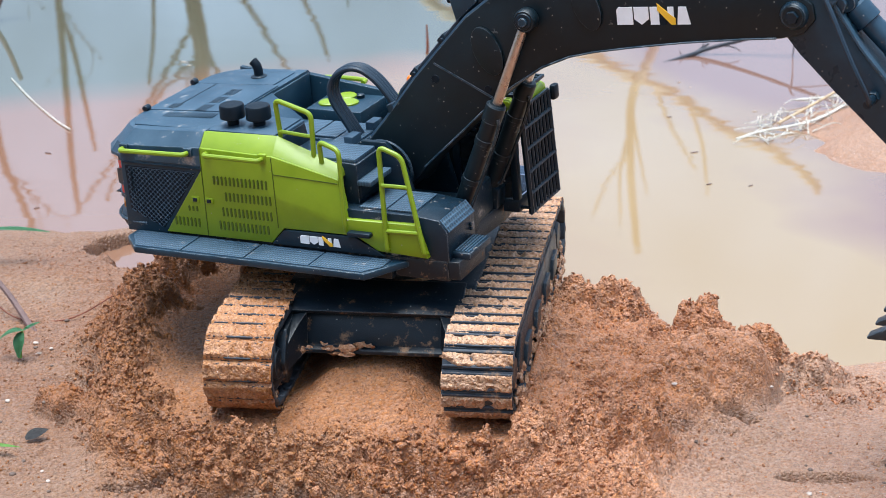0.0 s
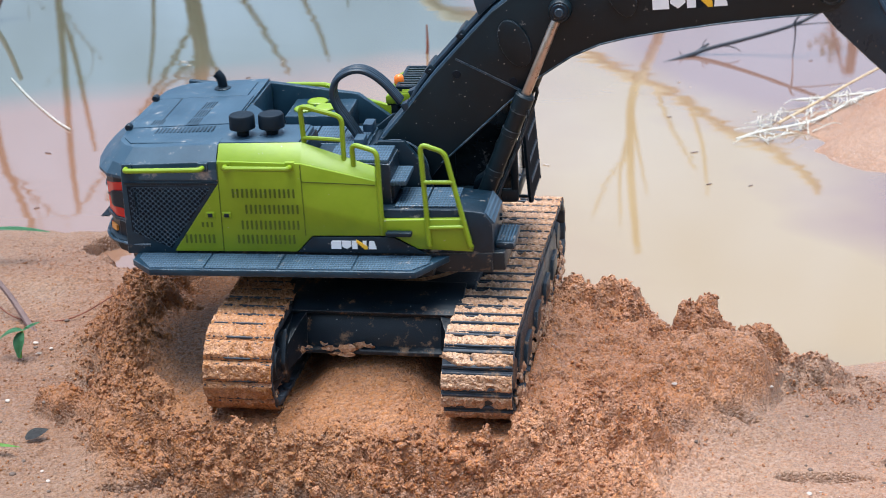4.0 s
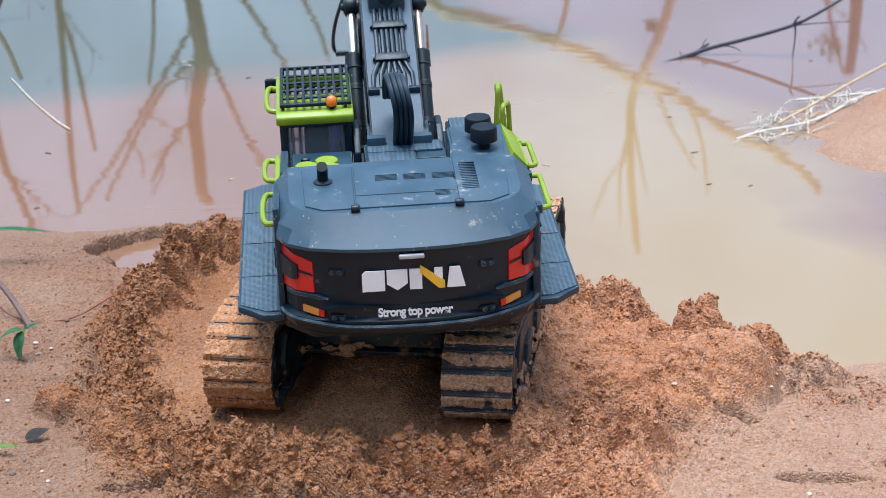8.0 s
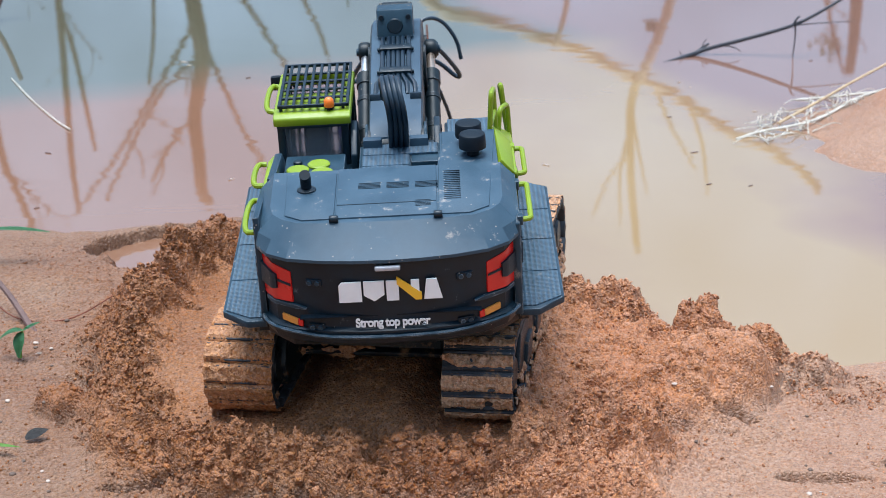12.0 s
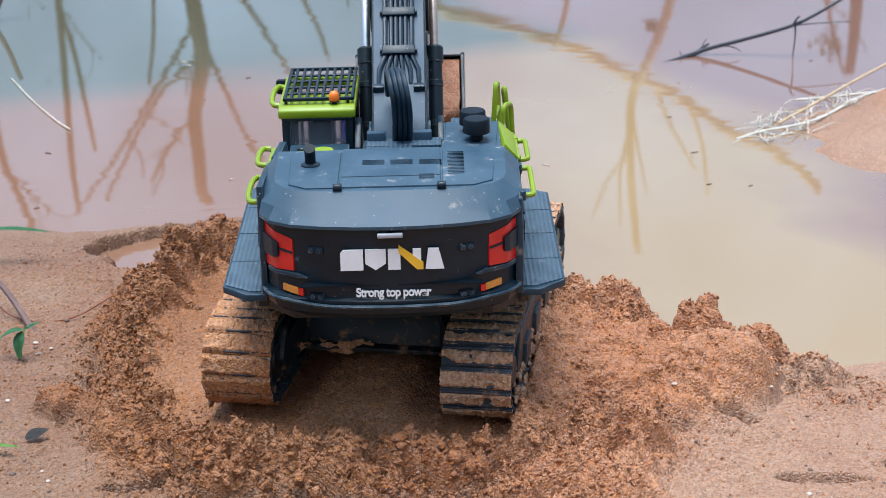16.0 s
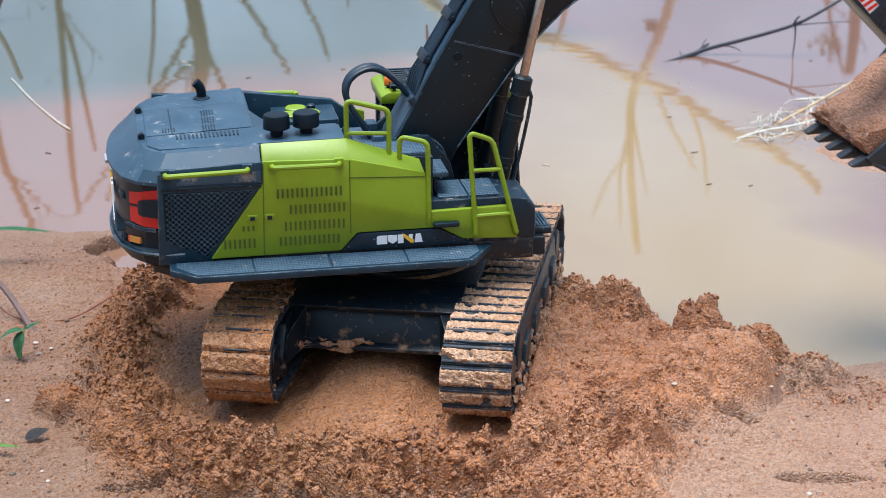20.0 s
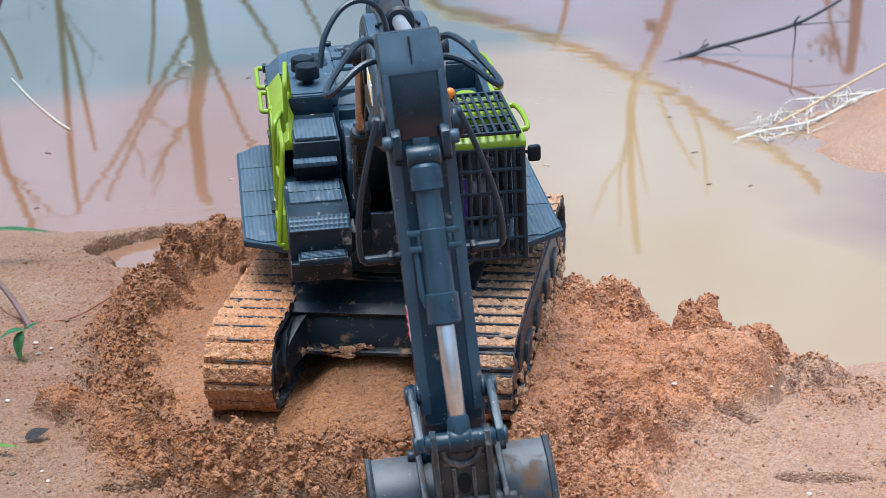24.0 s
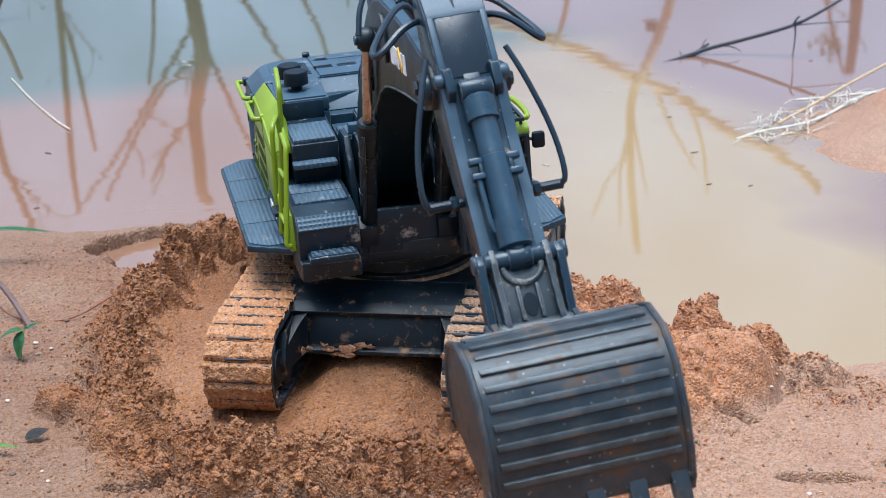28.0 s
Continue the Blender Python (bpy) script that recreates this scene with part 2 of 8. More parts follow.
def ground_material(name, dry, wet, dark, grain=1.0, islands=False, dug=None, own=False, darker_left=False):
    """Wet sandy laterite: patches, coarse grains and pale quartz specks."""
    m = bpy.data.materials.new(name)
    m.use_nodes = True
    n, l = m.node_tree.nodes, m.node_tree.links
    p = n["Principled BSDF"]
    geo = n.new("ShaderNodeNewGeometry")
    spot = n.new("ShaderNodeTexCoord").outputs["Object"] if own else geo.outputs["Position"]

    def noise_at(scale, detail, rough=0.6):
        t = n.new("ShaderNodeTexNoise")
        t.inputs["Scale"].default_value, t.inputs["Detail"].default_value, t.inputs["Roughness"].default_value = scale, detail, rough
        l.new(spot, t.inputs["Vector"])
        return t.outputs["Fac"]

    def ranged(value, a, b, lo=0.0, hi=1.0):
        r = n.new("ShaderNodeMapRange")
        for key, v in (("From Min", a), ("From Max", b), ("To Min", lo), ("To Max", hi)):
            r.inputs[key].default_value = v
        l.new(value, r.inputs["Value"])
        return r.outputs["Result"]

    def blend(f, a, b):
        x = n.new("ShaderNodeMix")
        x.data_type = "RGBA"
        l.new(f, x.inputs["Factor"])
        for key, v in (("A", a), ("B", b)):
            if isinstance(v, tuple):
                x.inputs[key].default_value = (*v, 1)
            else:
                l.new(v, x.inputs[key])
        return x.outputs["Result"]

    patch = ranged(noise_at(9, 5), 0.36, 0.64)
    grit = ranged(noise_at(520, 3, 0.75), 0.30, 0.56)
    c = blend(patch, dry, wet)
    if dug:
        # freshly dug earth on the heaps is a stronger orange than the washed flats
        where = n.new("ShaderNodeSeparateXYZ")
        l.new(geo.outputs["Position"], where.inputs["Vector"])
        c = blend(ranged(where.outputs["Z"], 0.017, 0.030), c, blend(patch, dug[0], dug[1]))
    c = blend(grit, dark, c)
    grains = n.new("ShaderNodeTexVoronoi")
    grains.inputs["Scale"].default_value = 560
    l.new(spot, grains.inputs["Vector"])
    tone = n.new("ShaderNodeSeparateColor")
    l.new(grains.outputs["Color"], tone.inputs["Color"])
    each_grain = n.new("ShaderNodeHueSaturation")
    l.new(ranged(tone.outputs["Red"], 0, 1, 0.80, 1.20), each_grain.inputs["Value"])
    l.new(ranged(tone.outputs["Green"], 0, 1, 0.88, 1.12), each_grain.inputs["Saturation"])
    l.new(c, each_grain.inputs["Color"])
    c = blend(ranged(noise_at(16, 4), 0.34, 0.62, 0.60, 1.0), c, each_grain.outputs["Color"])
    vor = n.new("ShaderNodeTexVoronoi")
    vor.inputs["Scale"].default_value = 330
    l.new(spot, vor.inputs["Vector"])
    spark = ranged(vor.outputs["Distance"], 0.10, 0.16, 1.0, 0.0)
    few = n.new("ShaderNodeMath")
    few.operation = "MULTIPLY"
    sep = n.new("ShaderNodeSeparateColor")
    l.new(vor.outputs["Color"], sep.inputs["Color"])
    l.new(spark, few.inputs[0])
    l.new(ranged(sep.outputs["Red"], 0.90, 0.94), few.inputs[1])
    c = blend(few.outputs["Value"], c, (0.66, 0.55, 0.46))
    if darker_left:
        # darker and slightly more saturated towards the left, along a noisy border
        side = n.new("ShaderNodeSeparateXYZ")
        l.new(geo.outputs["Position"], side.inputs["Vector"])
        wander = n.new("ShaderNodeMath")
        wander.operation = "MULTIPLY_ADD"
        wander.inputs[1].default_value = 0.22
        l.new(noise_at(11, 4), wander.inputs[0])
        l.new(side.outputs["X"], wander.inputs[2])
        side_tone = n.new("ShaderNodeHueSaturation")
        l.new(ranged(wander.outputs["Value"], 0.0, 0.24, 0.64, 0.97), side_tone.inputs["Value"])
        l.new(ranged(wander.outputs["Value"], 0.0, 0.24, 1.05, 0.98), side_tone.inputs["Saturation"])
        l.new(c, side_tone.inputs["Color"])
        c = side_tone.outputs["Color"]
    if islands:
        each = n.new("ShaderNodeHueSaturation")
        l.new(ranged(geo.outputs["Random Per Island"], 0, 1, 0.84, 1.18), each.inputs["Value"])
        l.new(c, each.inputs["Color"])
        c = each.outputs["Color"]
    l.new(c, p.inputs["Base Color"])
    l.new(ranged(patch, 0, 1, 0.56, 0.32), p.inputs["Roughness"])
    p.inputs["Specular IOR Level"].default_value = 0.45
    hsum = n.new("ShaderNodeMath")
    hsum.operation = "MULTIPLY_ADD"
    l.new(noise_at(900, 4, 0.7), hsum.inputs[0])
    hsum.inputs[1].default_value = 0.6
    packed = n.new("ShaderNodeMath")
    packed.operation = "MULTIPLY_ADD"
    packed.inputs[1].default_value = -0.6
    l.new(grains.outputs["Distance"], packed.inputs[0])
    l.new(noise_at(210, 5, 0.7), packed.inputs[2])
    l.new(packed.outputs["Value"], hsum.inputs[2])
    bp = n.new("ShaderNodeBump")
    bp.inputs["Strength"].default_value, bp.inputs["Distance"].default_value = 1.0, 0.0020 * grain
    l.new(hsum.outputs["Value"], bp.inputs["Height"])
    l.new(bp.outputs["Normal"], p.inputs["Normal"])
    return m


EARTH = ground_material("wet_sandy_laterite", (0.47, 0.288, 0.186), (0.40, 0.218, 0.134), (0.25, 0.108, 0.054), dug=((0.60, 0.282, 0.134), (0.47, 0.192, 0.082)), darker_left=True)
CLOD = ground_material("crumbly_laterite_clods", (0.60, 0.280, 0.132), (0.47, 0.190, 0.080), (0.25, 0.090, 0.038), islands=True, darker_left=True)
LOAD = ground_material("wet_dug_sand", (0.46, 0.225, 0.125), (0.36, 0.16, 0.085), (0.24, 0.10, 0.05), own=True)
SHOE = ground_material("mud_caked_on_track", (0.51, 0.255, 0.118), (0.42, 0.184, 0.075), (0.24, 0.092, 0.036), 0.6, own=True)
SHOE_PALE = ground_material("dry_mud_on_track", (0.60, 0.370, 0.225), (0.50, 0.275, 0.150), (0.30, 0.140, 0.070), 0.6, own=True)
CAKE = ground_material("dried_sandy_mud", (0.56, 0.315, 0.175), (0.46, 0.235, 0.120), (0.28, 0.115, 0.055), 0.6, own=True)


def water_material():
    m = bpy.data.materials.new("muddy_pond_water")
    m.use_nodes = True
    n, l = m.node_tree.nodes, m.node_tree.links
    p = n["Principled BSDF"]
    geo = n.new("ShaderNodeNewGeometry")
    big = n.new("ShaderNodeTexNoise")
    big.inputs["Scale"].default_value, big.inputs["Detail"].default_value = 2.6, 4.0
    l.new(geo.outputs["Position"], big.inputs["Vector"])
    split = n.new("ShaderNodeSeparateXYZ")
    l.new(geo.outputs["Position"], split.inputs["Vector"])
    across = n.new("ShaderNodeMath")
    across.operation = "MULTIPLY_ADD"
    across.inputs[1].default_value = 0.55
    l.new(big.outputs["Fac"], across.inputs[0])
    l.new(split.outputs["X"], across.inputs[2])
    r = n.new("ShaderNodeMapRange")
    r.inputs["From Min"].default_value, r.inputs["From Max"].default_value = 0.16, 0.46
    l.new(across.outputs["Value"], r.inputs["Value"])
    mix = n.new("ShaderNodeMix")
    mix.data_type = "RGBA"
    mix.inputs["A"].default_value, mix.inputs["B"].default_value = (0.215, 0.110, 0.066, 1), (0.300, 0.200, 0.098, 1)
    l.new(r.outputs["Result"], mix.inputs["Factor"])
    # off the left bank the sandy bottom falls away and the water turns from orange to olive
    off = n.new("ShaderNodeMath")
    off.operation = "MULTIPLY_ADD"
    off.inputs[1].default_value = -0.42
    l.new(split.outputs["X"], off.inputs[0])
    l.new(split.outputs["Y"], off.inputs[2])
    edge = n.new("ShaderNodeMath")
    edge.operation = "MULTIPLY_ADD"
    edge.inputs[1].default_value = 0.30
    l.new(big.outputs["Fac"], edge.inputs[0])
    l.new(off.outputs["Value"], edge.inputs[2])
    deep = n.new("ShaderNodeMapRange")
    deep.inputs["From Min"].default_value, deep.inputs["From Max"].default_value = 0.93, 1.03
    l.new(edge.outputs["Value"], deep.inputs["Value"])
    sink = n.new("ShaderNodeMix")
    sink.data_type = "RGBA"
    sink.inputs["B"].default_value = (0.095, 0.094, 0.060, 1)
    l.new(deep.outputs["Result"], sink.inputs["Factor"])
    l.new(mix.outputs["Result"], sink.inputs["A"])
    slant = n.new("ShaderNodeMath")
    slant.operation = "MULTIPLY_ADD"
    slant.inputs[1].default_value = 0.42
    l.new(split.outputs["Y"], slant.inputs[0])
    l.new(across.outputs["Value"], slant.inputs[2])
    right = n.new("ShaderNodeMapRange")
    right.inputs["From Min"].default_value, right.inputs["From Max"].default_value = 0.755, 0.885
    l.new(slant.outputs["Value"], right.inputs["Value"])
    rose = n.new("ShaderNodeMix")
    rose.data_type = "RGBA"
    rose.inputs["B"].default_value = (0.205, 0.112, 0.082, 1)
    l.new(right.outputs["Result"], rose.inputs["Factor"])
    l.new(sink.outputs["Result"], rose.inputs["A"])
    l.new(rose.outputs["Result"], p.inputs["Base Color"])
    p.inputs["Roughness"].default_value = 0.03
    p.inputs["IOR"].default_value = 1.33
    p.inputs["Specular IOR Level"].default_value = 0.5
    p.inputs["Coat Weight"].default_value = 1.0
    p.inputs["Coat IOR"].default_value = 1.5
    p.inputs["Coat Roughness"].default_value = 0.02
    wave = n.new("ShaderNodeTexNoise")
    wave.inputs["Scale"].default_value, wave.inputs["Detail"].default_value = 11.0, 2.5
    squeeze = n.new("ShaderNodeMapping")
    squeeze.inputs["Scale"].default_value = (0.7, 2.4, 1.0)
    l.new(geo.outputs["Position"], squeeze.inputs["Vector"])
    l.new(squeeze.outputs["Vector"], wave.inputs["Vector"])
    bp = n.new("ShaderNodeBump")
    bp.inputs["Strength"].default_value, bp.inputs["Distance"].default_value = 0.045, 0.0016
    l.new(wave.outputs["Fac"], bp.inputs["Height"])
    for key in ("Normal", "Coat Normal"):
        l.new(bp.outputs["Normal"], p.inputs[key])
    return m


WATER = water_material()


# ---- mesh helpers ----
def finish(name, bm, material, sharp=32):
    me = bpy.data.meshes.new(name)
    bm.normal_update()
    bm.to_mesh(me)
    bm.free()
    me.materials.append(material)
    me.polygons.foreach_set("use_smooth", [True] * len(me.polygons))
    me.set_sharp_from_angle(angle=radians(sharp))
    return me


def part(name, bm, material, parent, label="", sharp=32):
    """One mesh object under a thing or under a part."""
    ob = new(name, finish(name, bm, material, sharp))
    ob.parent = parent
    if label:
        tagged(ob, label)
    return ob


def same(ob, m):
    """Another part on the same mesh, at the pose m."""
    o = ob.copy()
    scene.collection.objects.link(o)
    o.matrix_basis = m
    return o


def prism(outline, lo, hi, bevel=0.0, along="y", bm=None, seg=2):
    """An outline extruded from lo to hi. along y: the outline is (x, z); along z: (x, y); along x: (y, z)."""
    b = bmesh.new()
    put = {"y": lambda p, v: (p[0], v, p[1]), "z": lambda p, v: (p[0], p[1], v), "x": lambda p, v: (v, p[0], p[1])}[along]
    low = [b.verts.new(put(p, lo)) for p in outline]
    top = [b.verts.new(put(p, hi)) for p in outline]
    b.faces.new(low)
    b.faces.new(top)
    for i in range(len(outline)):
        j = (i + 1) % len(outline)
        b.faces.new((low[i], low[j], top[j], top[i]))
    bmesh.ops.recalc_face_normals(b, faces=b.faces)
    if bevel:
        bmesh.ops.bevel(b, geom=list(b.edges), offset=bevel, segments=seg, profile=0.5, affect="EDGES", clamp_overlap=True)
    return b if bm is None else merge(bm, b)


def box(x0, x1, y0, y1, z0, z1, bevel=0.0008, bm=None, seg=2):
    return prism([(x0, z0), (x1, z0), (x1, z1), (x0, z1)], y0, y1, bevel, "y", bm, seg)


def merge(bm, b):
    me = bpy.data.meshes.new("scratch")
    b.to_mesh(me)
    b.free()
    bm.from_mesh(me)
    bpy.data.meshes.remove(me)
    return bm


def smooth_path(points, times=2):
    """Rounds the corners of a line by cutting them."""
    pts = [Vector(p) for p in points]
    for _ in range(times):
        out = [pts[0]]
        for a, b in zip(pts, pts[1:]):
            out += [a.lerp(b, 0.25), a.lerp(b, 0.75)]
        pts = out + [pts[-1]]
    return pts


def fillet(points, r=0.004, n=4):
    """A bent bar's line: straight runs with rounded corners."""
    pts = [Vector(p) for p in points]
    out = [pts[0]]
    for a, b, c in zip(pts, pts[1:], pts[2:]):
        u, v = a - b, c - b
        d = min(r, u.length * 0.45, v.length * 0.45)
        p, q = b + u.normalized() * d, b + v.normalized() * d
        out += [p.lerp(b, k / n).lerp(b.lerp(q, k / n), k / n) for k in range(n + 1)]
    return out + [pts[-1]]


def tube(points, radius, seg=8, bm=None, taper=None):
    """A round tube along points; taper: the radius at the far end."""
    b = bm or bmesh.new()
    pts = [Vector(p) for p in points]
    rings, side = [], None
    for i, p in enumerate(pts):
        d = (pts[min(i + 1, len(pts) - 1)] - pts[max(i - 1, 0)]).normalized()
        if side is None:
            side = d.orthogonal().normalized()
        side = (side - d * side.dot(d)).normalized()
        up = d.cross(side)
        r = radius if taper is None else radius + (taper - radius) * i / (len(pts) - 1)
        rings.append([b.verts.new(p + (side * math.cos(a) + up * math.sin(a)) * r) for a in (math.tau * k / seg for k in range(seg))])
    for r0, r1 in zip(rings, rings[1:]):
        for k in range(seg):
            b.faces.new((r0[k], r0[(k + 1) % seg], r1[(k + 1) % seg], r1[k]))
    b.faces.new(rings[0][::-1])
    b.faces.new(rings[-1])
    return b


def lathe(profile, a, b_, seg=20, bm=None):
    """A turned body from a to b_: profile is (share of the way, radius)."""
    b = bm or bmesh.new()
    a, e = Vector(a), Vector(b_)
    d = (e - a).normalized()
    side = d.orthogonal().normalized()
    up = d.cross(side)
    rings = []
    for s, r in profile:
        c = a.lerp(e, s)
        rings.append([b.verts.new(c + (side * math.cos(t) + up * math.sin(t)) * r) for t in (math.tau * k / seg for k in range(seg))])
    for r0, r1 in zip(rings, rings[1:]):
        for k in range(seg):
            b.faces.new((r0[k], r0[(k + 1) % seg], r1[(k + 1) % seg], r1[k]))
    b.faces.new(rings[0][::-1])
    b.faces.new(rings[-1])
    return b


def rod(a, b_, r, seg=16, bm=None, edge=0.12):
    n = (Vector(b_) - Vector(a)).length
    e = min(0.4, edge * r / max(n, 1e-6) * 2)
    return lathe([(0, r * 0.86), (e, r), (1 - e, r), (1, r * 0.86)], a, b_, seg, bm)


def loft(rings, cap=True):
    b = bmesh.new()
    vs = [[b.verts.new(p) for p in ring] for ring in rings]
    for r0, r1 in zip(vs, vs[1:]):
        for k in range(len(r0)):
            j = (k + 1) % len(r0)
            b.faces.new((r0[k], r0[j], r1[j], r1[k]))
    if cap:
        b.faces.new(vs[0][::-1])
        b.faces.new(vs[-1])
    bmesh.ops.recalc_face_normals(b, faces=b.faces)
    return b


# ---- how the excavator moves: key values of each joint over time ----
def course(keys):
    """Smooth course through (time, value) keys that never swings past them."""
    ts, vs = [k[0] for k in keys], [k[1] for k in keys]
    d = [(vs[i + 1] - vs[i]) / (ts[i + 1] - ts[i]) for i in range(len(ts) - 1)]
    m = [0.0] + [0.0 if a * b <= 0 else 2 * a * b / (a + b) for a, b in zip(d, d[1:])] + [0.0]

    def at(t):
        if t <= ts[0]:
            return vs[0]
        for i in range(len(d)):
            if t <= ts[i + 1]:
                h = ts[i + 1] - ts[i]
                s = (t - ts[i]) / h
                return ((2 * s ** 3 - 3 * s ** 2 + 1) * vs[i] + (s ** 3 - 2 * s ** 2 + s) * h * m[i]
                        + (3 * s ** 2 - 2 * s ** 3) * vs[i + 1] + (s ** 3 - s ** 2) * h * m[i + 1])
        return vs[-1]
    return at


SWING = course([(0, -28.0), (3.2, -28.0), (3.5, -26.5), (4.5, 11.0), (5.5, 48.3), (6, 67.5), (6.5, 78.3), (7, 78.3), (7.5, 81.5), (8, 92.2), (8.5, 91.9), (9, 88.7),
                (9.5, 88.4), (17, 88.3), (17.5, 82.1), (18, 66.0), (18.5, 52.1), (19, 37.2), (19.5, 23.2), (20, 8.1), (20.5, -5.6), (21, -21.1), (21.5, -34.8),
                (22.5, -64.0), (23.5, -85.0), (27, -85.0), (27.5, -84.5), (28, -80.2)])
NOD = course([(0, -1.6), (3.2, -1.6), (3.5, -0.6), (5.5, -1.9), (6.5, -1.6), (7, -1.3), (8, -1.3), (9, -1.35), (9.5, -3.2), (10, -3.5), (12.5, -3.1), (14.5, 1.5), (15.5, 2.0),
              (17.5, 1.9), (18, 2.3), (20, 2.3), (20.5, 1.8), (21.5, 1.3), (23.5, 1.1), (26.5, 1.1), (27, 0.85), (27.5, -0.75), (28, -1.2)])
LEAN = course([(0, 1.6), (3.2, 1.6), (5.5, 0.1), (7.5, 0.4), (8, 0.2), (9, -0.4), (9.5, -0.9), (12.5, -0.8), (14.5, 0.4), (15.5, 0.8), (17, 0.8), (18, 0.5), (18.5, -0.1), (19, -0.9),
               (20.5, -1.05), (21, -0.7), (21.5, -0.1), (23.5, 0.2), (27, 0.05), (27.5, -0.6), (28, 1.4)])
LIFT = course([(0, 23.3), (3.5, 23.3), (5.5, 19.7), (6, 19.0), (6.5, 18.2), (7, 16.4), (7.5, 10.5), (8, 3.0), (8.5, -3.0), (9, -7.8), (9.5, -11.5), (10, -12.3), (12.5, -13.5),
               (14.5, 5.0), (15, 9.5), (15.5, 14.0), (16, 17.5), (16.5, 19.3), (17, 19.7), (17.5, 20.5), (18, 24.2), (18.6, 28.6), (19.2, 32.6), (20, 34.8), (21.4, 33.3),
               (23.5, 27.1), (24, 23.1), (24.5, 23.8), (25, 24.1), (26, 24.0), (26.5, 23.7), (27, 23.8), (27.5, 25.4), (28, 24.5)])
CROWD = course([(0, -48), (3.5, -48), (5.5, -32.8), (6, -31.2), (6.5, -34), (7, -49), (8, -51), (9, -54), (10, -60), (12.5, -62), (14.5, -54), (15.5, -51), (16, -46), (16.5, -39.5), (17, -35),
                (17.5, -34.6), (18, -37), (18.6, -41.5), (19.2, -46.3), (20, -47.5), (20.5, -48.5), (21, -50.8), (21.5, -56.9), (23.5, -75.5), (24, -73.5), (25, -67.2), (26, -66.3), (26.5, -62), (27, -55.5),
                (27.5, -49.5), (28, -50.7)])
CURL = course([(0, 225), (3.5, 240), (5.5, 281), (6, 277.5), (7, 274), (8, 268), (9, 262), (12.5, 245), (14.5, 219), (17, 217), (18, 213), (19, 218.5), (20, 225), (21, 220), (21.5, 213.5),
               (23.5, 217), (24, 216), (25, 240), (25.5, 256), (26, 275), (26.5, 294), (27, 311), (27.5, 343), (28, 340)])
ROCK = course([(0, 0), (3.5, 0), (5.5, -0.1), (8, -0.1), (9, 0.05), (9.5, 0.22), (12.5, 0.2), (14.5, -0.4), (15.5, -0.62), (17.5, -0.57), (18, -0.7), (19, -0.82), (20, -0.8), (21, -0.55),
               (21.5, -0.4), (23.5, 0.3), (26.5, 0.3), (27, 0.2), (27.5, -0.1), (28, 0.12)])
TWIST = course([(0, 0), (21.5, 0), (23.5, 3.6), (25, 3.3), (26, 3.9), (27, 3.4), (27.5, 3.0), (28, 3.6)])
BOOM_SIDE = course([(0, 0), (3.5, 0), (5.5, -0.7), (6, -0.6), (6.5, 0.3), (7, 0), (17.0, -0.3), (18, 3.0), (18.6, 2.4), (19.2, 1.9), (20, 1.6), (21, 1.0), (21.5, 0), (23.5, -1.85), (26, -1.95), (27, -1.85),
                    (27.5, -2.1), (28, -0.35)])

PIVOT = Matrix(((0.99855, -0.03939, -0.03667, 0), (0.03940, 0.99922, -0.00026, 0), (0.03665, -0.00118, 0.99933, 0.093), (0, 0, 0, 1)))
FOOT, BOOM_Y, BOOM_LENGTH, STICK_LENGTH = (0.008, 0.0734), -0.0036, 0.306, 0.172
CYL_FOOT, CYL_PIN = (0.0625, 0.047), (0.147, 0.0574)


def turn_y(degrees):
    return Matrix.Rotation(radians(degrees), 4, "Y")


def chassis_at(t):
    s = ROCK(t)
    return Matrix.Rotation(radians(78), 4, "Z") @ turn_y(-2.25 * s) @ Matrix.Rotation(radians(-1.5 * s), 4, "X")


def upper_at(t):
    u = Matrix.Rotation(radians(SWING(t)), 4, "Z") @ turn_y(NOD(t)) @ Matrix.Rotation(radians(LEAN(t)), 4, "X")
    return chassis_at(t).inverted() @ u


def boom_at(t):
    return upper_at(t) @ Matrix.Translation((FOOT[0], BOOM_Y, FOOT[1])) @ Matrix.Rotation(radians(BOOM_SIDE(t)), 4, "Z") @ turn_y(-LIFT(t))


def stick_at(t):
    return boom_at(t) @ Matrix.Translation((BOOM_LENGTH, 0, 0)) @ Matrix.Rotation(radians(TWIST(t)), 4, "X") @ turn_y(LIFT(t) - CROWD(t))


def bucket_at(t):
    """The bucket's own x axis runs from its pin to the teeth."""
    return stick_at(t) @ Matrix.Translation((STICK_LENGTH, 0, 0)) @ turn_y(CROWD(t) - CURL(t))


def aim(base, a, b, y):
    """The pose at a whose x axis points to b; a and b are (x, z) in the space of base."""
    return base @ Matrix.Translation((a[0], y, a[1])) @ turn_y(-math.degrees(math.atan2(b[1] - a[1], b[0] - a[0])))


LINK_ON_STICK, LINK_ON_BUCKET, LINK_ARM, LINK_BAR = (STICK_LENGTH - 0.034, 0.0091), (-0.0174, 0.0300), 0.0344, 0.0366


